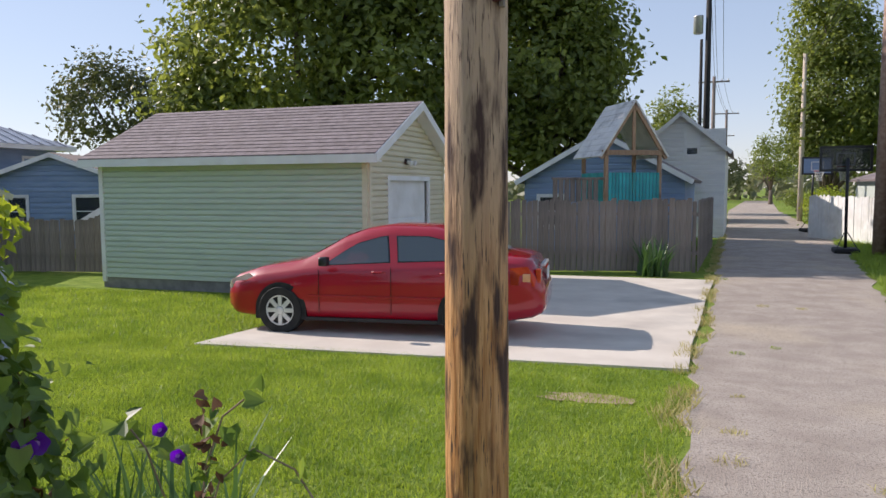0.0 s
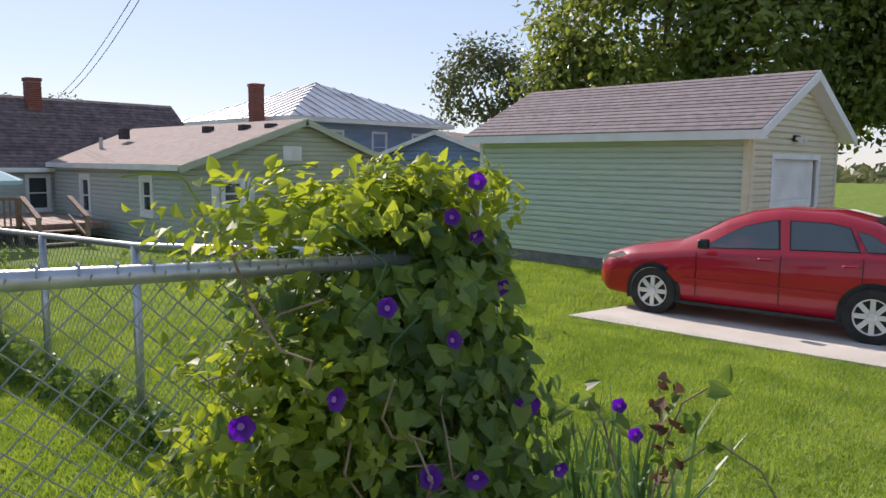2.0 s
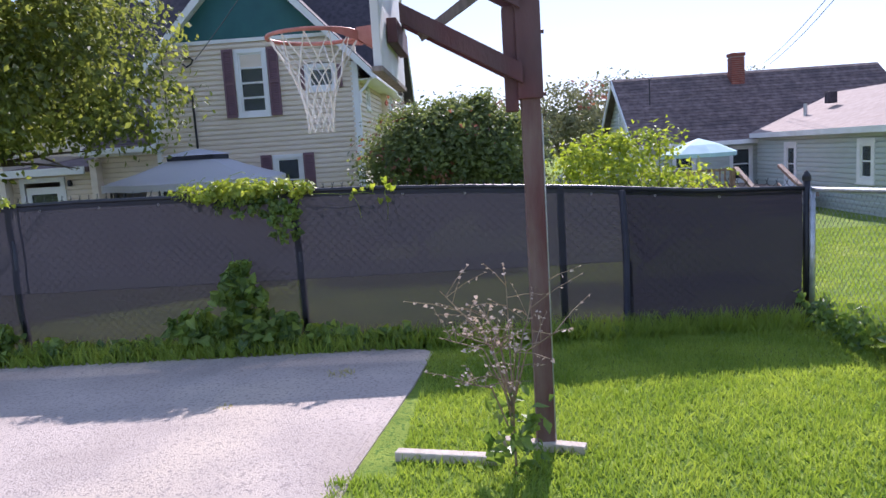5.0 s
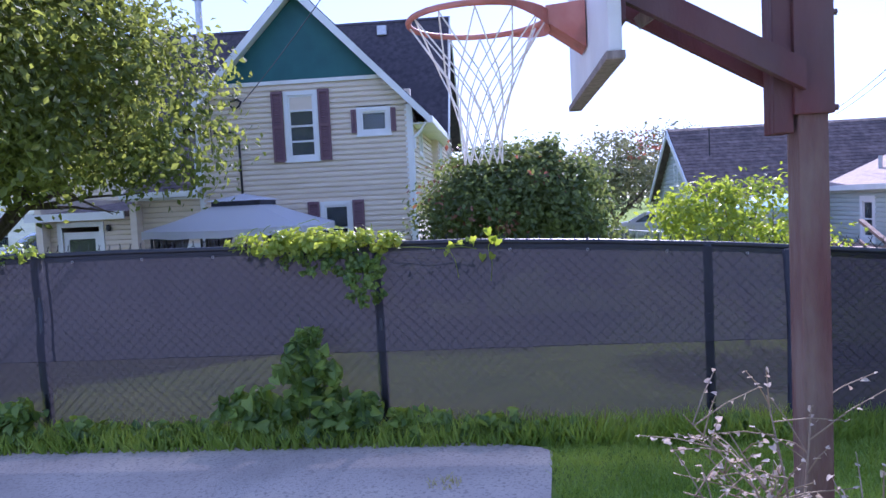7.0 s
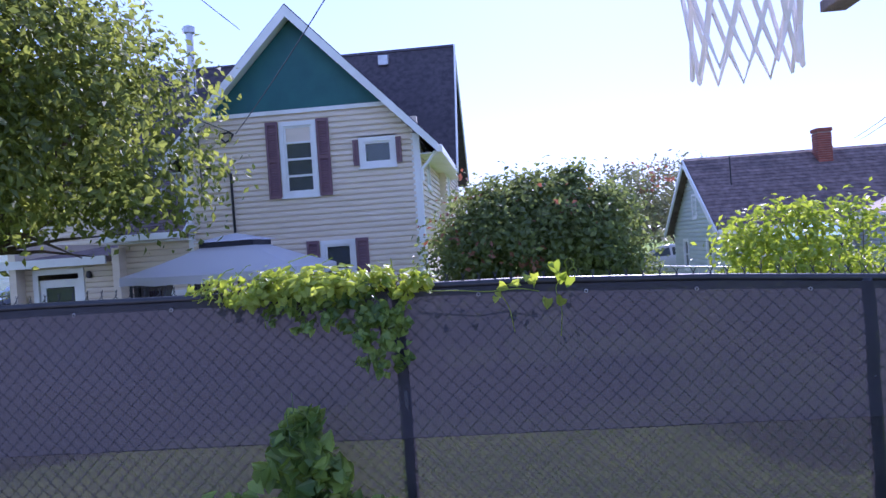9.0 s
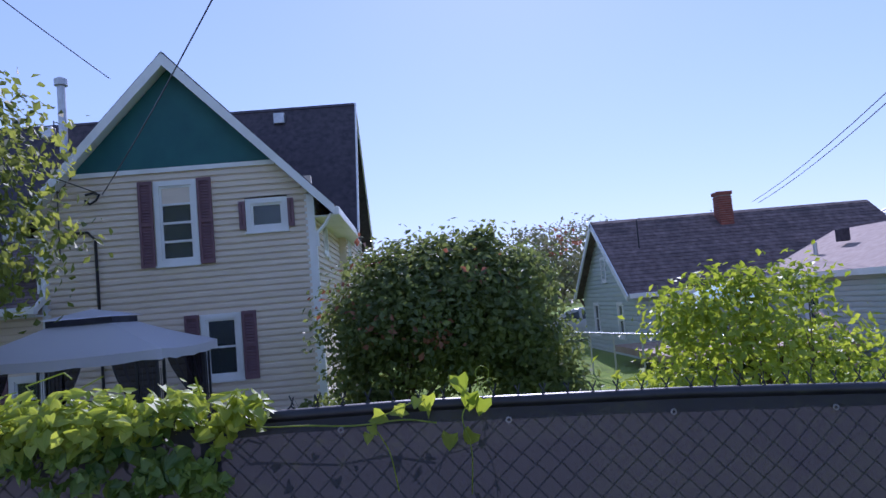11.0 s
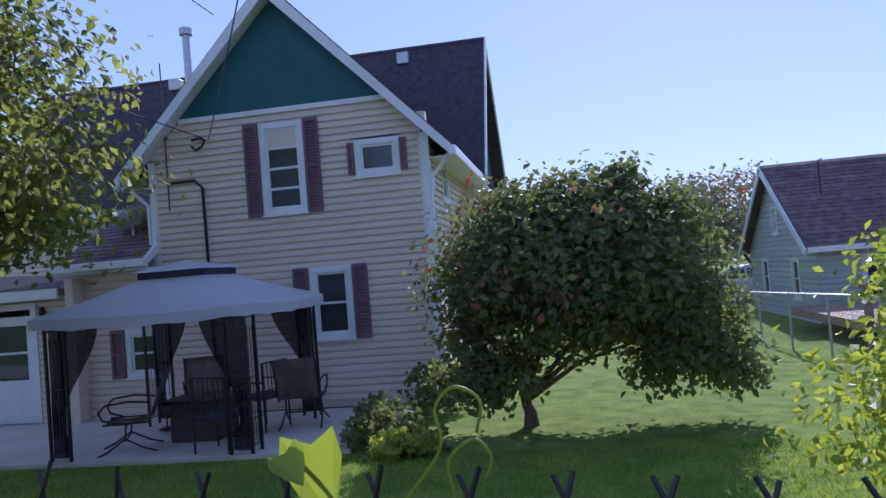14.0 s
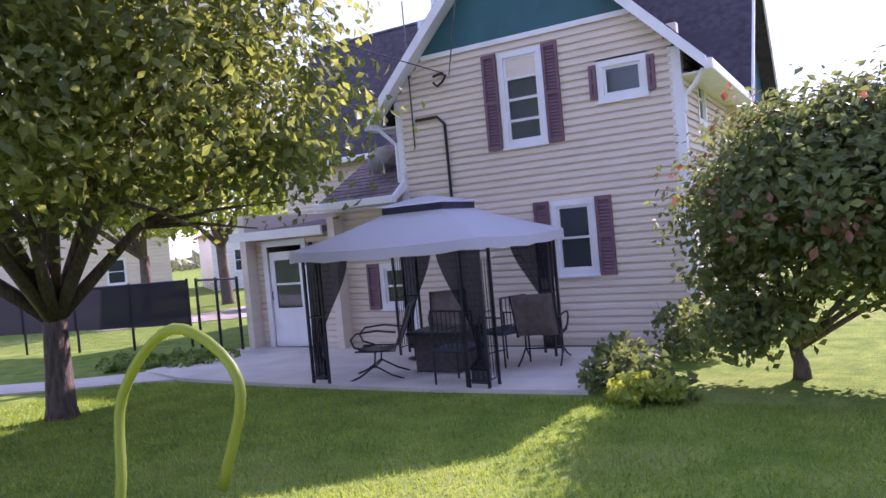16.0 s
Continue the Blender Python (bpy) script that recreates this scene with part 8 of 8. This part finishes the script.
# ---- gazebo and patio ----
def gazebo():
    z0 = ground_z(-15, -7) + 0.05
    # corners: front edge towards the lawn (x = -14.0), back edge by the house
    x0, x1, y0, y1 = -16.40, -14.05, -8.42, -5.84
    root = thing("gazebo", Matrix.Translation((0, 0, z0)), "patio gazebo with a pale canopy and dark tied-back nets", "gazebo")
    eave, top, cap0, cap1 = 1.76, 2.15, 2.17, 2.38
    ov = 0.12
    cx, cy = (x0 + x1) / 2, (y0 + y1) / 2
    iw = 0.46
    inner = [(cx - iw, cy - iw), (cx + iw, cy - iw), (cx + iw, cy + iw), (cx - iw, cy + iw)]
    outer = [(x0 - ov, y0 - ov), (x1 + ov, y0 - ov), (x1 + ov, y1 + ov), (x0 - ov, y1 + ov)]
    vs, fs, n = [], [], 8
    for k in range(4):
        a, b, c, d = outer[k], outer[(k + 1) % 4], inner[(k + 1) % 4], inner[k]
        base = len(vs)
        for i in range(n + 1):
            t = i / n
            for j in range(n + 1):
                s = j / n
                p = [(a[q] * (1 - s) + b[q] * s) * (1 - t) + (d[q] * (1 - s) + c[q] * s) * t for q in (0, 1)]
                sag = -0.035 * math.sin(math.pi * s) * (1 - t) - 0.03 * math.sin(math.pi * t)
                vs.append((p[0], p[1], eave + (top - eave) * t ** 0.92 + sag))
        fs += [(base + i * (n + 1) + j, base + i * (n + 1) + j + 1, base + (i + 1) * (n + 1) + j + 1, base + (i + 1) * (n + 1) + j) for i in range(n) for j in range(n)]
    canopy = part("canopy", quick_mesh("canopy", vs, fs, M["canvas"], True), None, root, "pale lilac-grey fabric canopy")
    bm = bmesh.new()
    for k in range(4):
        a, b = outer[k], outer[(k + 1) % 4]
        m = 10
        rows = []
        for j in range(m + 1):
            s = j / m
            x, y = a[0] + (b[0] - a[0]) * s, a[1] + (b[1] - a[1]) * s
            zz = eave - 0.035 * math.sin(math.pi * s)
            rows.append((bm.verts.new((x, y, zz)), bm.verts.new((x * 1.0, y, zz - 0.13 - 0.012 * math.sin(s * 40)))))
        for p, q in zip(rows, rows[1:]):
            bm.faces.new((p[0], q[0], q[1], p[1]))
    part("valance", bm, M["canvas"], canopy)
    bm = bmesh.new()
    for k in range(4):
        a, b = inner[k], inner[(k + 1) % 4]
        v = [bm.verts.new((a[0], a[1], cap0 - 0.05)), bm.verts.new((b[0], b[1], cap0 - 0.05)), bm.verts.new((b[0], b[1], cap0 + 0.07)), bm.verts.new((a[0], a[1], cap0 + 0.07))]
        bm.faces.new(v)
    part("vent_band", bm, M["canvas_dark"], canopy, "dark vent band")
    bm = bmesh.new()
    o = [(cx + sx * (iw + 0.07), cy + sy * (iw + 0.07)) for sx, sy in ((-1, -1), (1, -1), (1, 1), (-1, 1))]
    peak = bm.verts.new((cx, cy, cap1))
    v = [bm.verts.new((x, y, cap0 + 0.08)) for x, y in o]
    for k in range(4):
        bm.faces.new((v[k], v[(k + 1) % 4], peak))
    part("top_cap", bm, M["canvas"], canopy)
    for x, y in ((x0, y0), (x1, y0), (x1, y1), (x0, y1)):
        sx, sy = (1 if x == x0 else -1), (1 if y == y0 else -1)
        for dx, dy in ((0, 0), (0.26 * sx, 0), (0, 0.26 * sy)):
            part("post", box((x + dx - 0.016, y + dy - 0.016, 0), (x + dx + 0.016, y + dy + 0.016, eave)), M["black_paint"], root, "black corner post")
        for z in (0.12, 0.9, 1.6):
            part("crossbar", tube([(x, y, z), (x + 0.26 * sx, y, z)], 0.008, 5), M["black_paint"], root)
            part("crossbar", tube([(x, y, z), (x, y + 0.26 * sy, z)], 0.008, 5), M["black_paint"], root)
        for k in range(1, 4):
            part("trellis_bar", tube([(x + 0.26 * sx * k / 4, y, 0.12), (x + 0.26 * sx * k / 4, y, 1.5)], 0.005, 4), M["black_paint"], root)
            part("trellis_bar", tube([(x, y + 0.26 * sy * k / 4, 0.12), (x, y + 0.26 * sy * k / 4, 1.5)], 0.005, 4), M["black_paint"], root)
        # net gathered to the post and tied low
        rng2 = np.random.default_rng(int(abs(x * 10 + y)))
        vs, fs = [], []
        nu, nv = 28, 16
        for i in range(nv + 1):
            t = i / nv
            z = eave - 0.05 - (eave - 0.12) * t
            width = 0.62 * (1 - 0.80 * math.sin(min(1.0, t / 0.78) * math.pi / 2) ** 2) + (0.10 if t > 0.86 else 0)
            for j in range(nu):
                u = j / (nu - 1)
                fold = 0.055 * math.sin(u * 26 + i * 0.25) * (1 - 0.4 * t)
                vs.append((x + sx * (0.03 + fold * 0.6) + sx * 0.10 * u * width, y + sy * (u * width + 0.02), z))
        fs = [(i * nu + j, i * nu + j + 1, (i + 1) * nu + j + 1, (i + 1) * nu + j) for i in range(nv) for j in range(nu - 1)]
        part("net_curtain", quick_mesh("net", vs, fs, M["mesh_net"], True), None, root, "dark gathered insect net")
    part("frame", tube([(x0, y0, eave - 0.02), (x1, y0, eave - 0.02), (x1, y1, eave - 0.02), (x0, y1, eave - 0.02)], 0.016, 6, True), M["black_paint"], root)
    for x, y in ((x0, y0), (x1, y0), (x1, y1), (x0, y1)):
        ax, ay = (cx - iw if x == x0 else cx + iw), (cy - iw if y == y0 else cy + iw)
        part("rib", tube([(x, y, eave - 0.02), (ax, ay, top - 0.04)], 0.014, 6), M["black_paint"], root)


gazebo()


def rocker(m, label, group="patio chairs"):
    root = thing("patio_chair", m, label, "chair", group)
    bm = bmesh.new()
    rows = []
    for k in range(9):
        t = k / 8
        y, z = (0.24 - 0.5 * min(1, t * 2), 0.40 - 0.03 * math.sin(math.pi * min(1, t * 2))) if t <= 0.5 else (-0.26 - 0.22 * (t - 0.5) * 2, 0.40 + 0.56 * (t - 0.5) * 2)
        rows.append([bm.verts.new((x, y, z)) for x in (-0.27, -0.14, 0, 0.14, 0.27)])
    for a, b in zip(rows, rows[1:]):
        for i in range(4):
            bm.faces.new((a[i], a[i + 1], b[i + 1], b[i]))
    bmesh.ops.solidify(bm, geom=bm.faces[:], thickness=0.035)
    part("seat", bm, M["cushion"], root, "brown sling seat and back", True)
    for s in (-1, 1):
        part("arm", tube([(s * 0.29, -0.30, 0.62), (s * 0.31, -0.05, 0.66), (s * 0.31, 0.22, 0.64), (s * 0.30, 0.30, 0.56), (s * 0.29, 0.26, 0.46), (s * 0.28, 0.1, 0.40)], 0.014, 6), M["black_paint"], root)
        part("side_rail", tube([(s * 0.28, 0.26, 0.40), (s * 0.28, -0.26, 0.38), (s * 0.28, -0.50, 0.96)], 0.013, 6), M["black_paint"], root)
        part("leg", tube([(s * 0.24, 0.0, 0.38), (s * 0.25, 0.02, 0.20), (s * 0.27, 0.22, 0.07), (s * 0.28, 0.36, 0.015)], 0.013, 6), M["black_paint"], root)
        part("leg", tube([(s * 0.25, 0.02, 0.20), (s * 0.27, -0.20, 0.07), (s * 0.28, -0.36, 0.015)], 0.013, 6), M["black_paint"], root)
    part("stretcher", tube([(-0.26, 0.02, 0.18), (0.26, 0.02, 0.18)], 0.012, 6), M["black_paint"], root)
    return root


PZ = ground_z(-15, -7) + 0.05
first = rocker(pose(-14.62, -7.75, PZ, 0, 0, 205), "brown sling patio rocker with curled black arms")
copy_thing(first, pose(-15.75, -5.85, PZ, 0, 0, 100))
copy_thing(first, pose(-16.0, -7.4, PZ, 0, 0, 300))


def fire_table():
    root = thing("fire_table", Matrix.Translation((-15.25, -7.05, PZ)), "dark square fire table under the gazebo", "table")
    part("base", box((-0.30, -0.34, 0), (0.30, 0.34, 0.50), 0.02), M["wicker"], root, "dark woven base")
    part("tabletop", box((-0.38, -0.42, 0.50), (0.38, 0.42, 0.55), 0.012), M["black_paint"], root)


fire_table()


def wire_chair(m, label):
    root = thing("patio_chair", m, label, "chair", "patio chairs")
    for x in (-0.24, 0.24):
        for y in (-0.22, 0.22):
            part("leg", tube([(x, y, 0), (x, y, 0.46 if y > 0 else 0.92)], 0.014, 6), M["black_paint"], root)
        part("arm", tube([(x, -0.22, 0.66), (x, 0.22, 0.66), (x, 0.22, 0.46)], 0.013, 6), M["black_paint"], root)
    part("seat", box((-0.25, -0.23, 0.42), (0.25, 0.24, 0.48), 0.02), M["canvas_dark"], root, "dark padded seat")
    for z in (0.55, 0.92):
        part("back_rail", tube([(-0.24, -0.22, z), (0.24, -0.22, z)], 0.010, 5), M["black_paint"], root)
    for k in range(7):
        part("back_slat", tube([(-0.21 + k * 0.07, -0.22, 0.48), (-0.21 + k * 0.07, -0.22, 0.92)], 0.007, 5), M["black_paint"], root)
    part("stretcher", tube([(-0.24, 0.22, 0.14), (0.24, 0.22, 0.14)], 0.01, 5), M["black_paint"], root)


wire_chair(pose(-14.35, -6.35, PZ, 0, 0, 80), "black steel armchair by the gazebo corner")
wire_chair(pose(-15.6, -6.35, PZ, 0, 0, 160), "black steel armchair beside the fire table")


def patio_torch():
    root = thing("patio_torch", Matrix.Translation((-15.9, -8.0, PZ)), "dark patio torch standing behind the rocker", "torch")
    part("pole", tube([(0, 0, 0), (0, 0, 0.72)], 0.012, 6), M["black_paint"], root)
    part("cup", lathe([(0.03, 0), (0.055, 0.05), (0.05, 0.12), (0.02, 0.15)], 10), M["black_paint"], root, at=Matrix.Translation((0, 0, 0.70)))
    part("foot", lathe([(0.12, 0), (0.11, 0.02), (0.02, 0.04)], 12), M["black_paint"], root)


patio_torch()


def satellite_dish():
    root = thing("satellite_dish", pose(-17.9, -9.6, 2.12, 0, 0, 30), "grey satellite dish on the lean-to roof", "satellite dish")
    bm = lathe([(0.001, 0.0), (0.12, 0.012), (0.22, 0.045), (0.28, 0.08), (0.285, 0.085), (0.22, 0.055), (0.12, 0.022)], 20)
    part("dish", bm, M["pole_metal"], root, smooth=True, at=pose(0, 0, 0.55, -60, 0, 110))
    part("mast", tube([(0, 0, -0.25), (0, 0, 0.45), (0.05, 0, 0.55)], 0.02, 6), M["pole_metal"], root)
    part("arm", tube([(0, 0, 0.5), (0.25, 0.15, 0.62)], 0.012, 5), M["pole_metal"], root)


satellite_dish()

# shrubs by the house corner and the bed by the far fence
weed((-14.2, -4.35, ground_z(-14, -4.3)), [((0, 0, 0.2), (0.3, 0.5, 0.24)), ((-0.5, -0.1, 0.25), (0.35, 0.35, 0.3)), ((0.2, 0.5, 0.12), (0.3, 0.35, 0.18))], 1300, 0.065, 120, "leafy low shrub at the patio's corner", M["leaf_shrub"], "low_shrub")
weed((-13.75, -4.0, ground_z(-14, -4.0)), [((0, 0, 0.18), (0.25, 0.35, 0.18))], 500, 0.06, 121, "sunlit low plants at the patio's corner", M["leaf_lime"], "low_shrub")
weed((-16.6, -4.1, ground_z(-16.6, -4.1)), [((0, 0, 0.35), (0.45, 0.5, 0.42))], 900, 0.07, 122, "dark shrub against the house corner", M["leaf_shrub"], "low_shrub")
weed((-15.6, -12.6, ground_z(-15.6, -12.6)), [((0, 0, 0.1), (0.8, 0.9, 0.16)), ((0.6, -0.9, 0.12), (0.5, 0.6, 0.16))], 1400, 0.07, 123, "leafy ground cover in a bed beside the patio", M["leaf_vine"], "bed_plants")


def far_fence():
    """The black fence along the far side of the garden, with its gate by the house."""
    root = thing("privacy_fence", Matrix.Translation((-17.2, -12.9, 0)), "black fence with a dark screen along the far garden side", "fence")
    pts = [(0.2, 0.2), (-0.2, -1.4), (-0.3, -1.8), (1.5, -9.0)]
    def run(a, b, screen):
        n = 5 if screen else 2
        for k in range(n + 1):
            x, y = a[0] + (b[0] - a[0]) * k / n, a[1] + (b[1] - a[1]) * k / n
            part("post", tube([(x, y, -0.8), (x, y, 0.80)], 0.03, 8), M["black_paint"], root)
        part("top_rail", tube([(*a, 0.76), (*b, 0.76)], 0.022, 8), M["black_paint"], root)
        d = Vector((b[0] - a[0], b[1] - a[1], 0))
        nrm = Vector((-d.y, d.x, 0)).normalized() * 0.03
        if screen:
            vs = [(a[0] + nrm.x, a[1] + nrm.y, -0.18), (b[0] + nrm.x, b[1] + nrm.y, -0.18), (b[0] + nrm.x, b[1] + nrm.y, 0.75), (a[0] + nrm.x, a[1] + nrm.y, 0.75)]
            part("screen", quick_mesh("screen", vs, [(0, 1, 2, 3)], M["screen_dense"]), None, root, "black screen cloth")
        part("wire_mesh", chain_link(a, b, (-0.62, -0.62), (0.75, 0.75), 0.09, 0.003, M["black_wire"], 3, False), None, root)
    run(pts[0], pts[1], False)
    run(pts[2], pts[3], True)


far_fence()


# ---- neighbour's garden things ----
def parasol():
    root = thing("parasol", Matrix.Translation((-20.8, 4.5, -0.62)), "open pale aqua garden parasol on the neighbour's deck", "parasol")
    part("pole", tube([(0, 0, 0), (0, 0, 2.0)], 0.022, 8), M["white_wood"], root)
    bm = bmesh.new()
    n = 8
    top = bm.verts.new((0, 0, 2.0))
    mid = [bm.verts.new((0.55 * math.cos(2 * math.pi * k / n), 0.55 * math.sin(2 * math.pi * k / n), 1.82)) for k in range(n)]
    rim = [bm.verts.new((1.02 * math.cos(2 * math.pi * k / n), 1.02 * math.sin(2 * math.pi * k / n), 1.60)) for k in range(n)]
    low = [bm.verts.new((1.02 * math.cos(2 * math.pi * k / n), 1.02 * math.sin(2 * math.pi * k / n), 1.50)) for k in range(n)]
    for k in range(n):
        j = (k + 1) % n
        bm.faces.new((top, mid[k], mid[j]))
        bm.faces.new((mid[k], rim[k], rim[j], mid[j]))
        bm.faces.new((rim[k], low[k], low[j], rim[j]))
    part("canopy", bm, M["canopy_aqua"], root, "aqua fabric canopy")
    for k in range(n):
        t = 2 * math.pi * k / n
        part("rib", tube([(0, 0, 1.95), (1.0 * math.cos(t), 1.0 * math.sin(t), 1.58)], 0.008, 4), M["white_wood"], root)


parasol()


def deck_stairs():
    root = thing("deck", Matrix.Translation((-20.6, 4.8, -0.62)), "brown timber deck with railings and steps down to the lawn", "deck")
    part("platform", box((-4.9, -1.6, 0.25), (0, 2.8, 0.40), 0.01), M["deck_wood"], root)
    for k in range(12):
        part("board", box((-4.9, -1.6 + k * 0.36, 0.40), (0, -1.27 + k * 0.36, 0.425), 0.004), M["deck_wood"], root)
    for y in (-1.6, -0.6, 0.5):
        part("post", box((-0.1, y, -0.1), (0, y + 0.1, 1.15), 0.005), M["deck_wood"], root)
    part("rail", box((-0.12, -1.65, 1.08), (0.03, 0.62, 1.15), 0.005), M["deck_wood"], root)
    for k in range(15):
        part("baluster", box((-0.07, -1.5 + k * 0.14, 0.4), (-0.03, -1.46 + k * 0.14, 1.1)), M["deck_wood"], root)
    for y in (0.55, 1.7):
        part("stair_rail", prism([(0, 1.10), (1.25, 0.62), (1.25, 0.70), (0, 1.18)], (y, y + 0.12)), M["deck_wood"], root, "sloping stair rail")
        part("stair_rail", prism([(0, 0.60), (1.25, 0.12), (1.25, 0.20), (0, 0.68)], (y, y + 0.05)), M["deck_wood"], root)
        part("post", box((1.18, y, -0.1), (1.28, y + 0.1, 0.68), 0.005), M["deck_wood"], root)
    for k in range(3):
        part("step", box((0.05 + k * 0.36, 0.6, 0.24 - k * 0.13), (0.42 + k * 0.36, 1.75, 0.28 - k * 0.13), 0.004), M["deck_wood"], root)


deck_stairs()
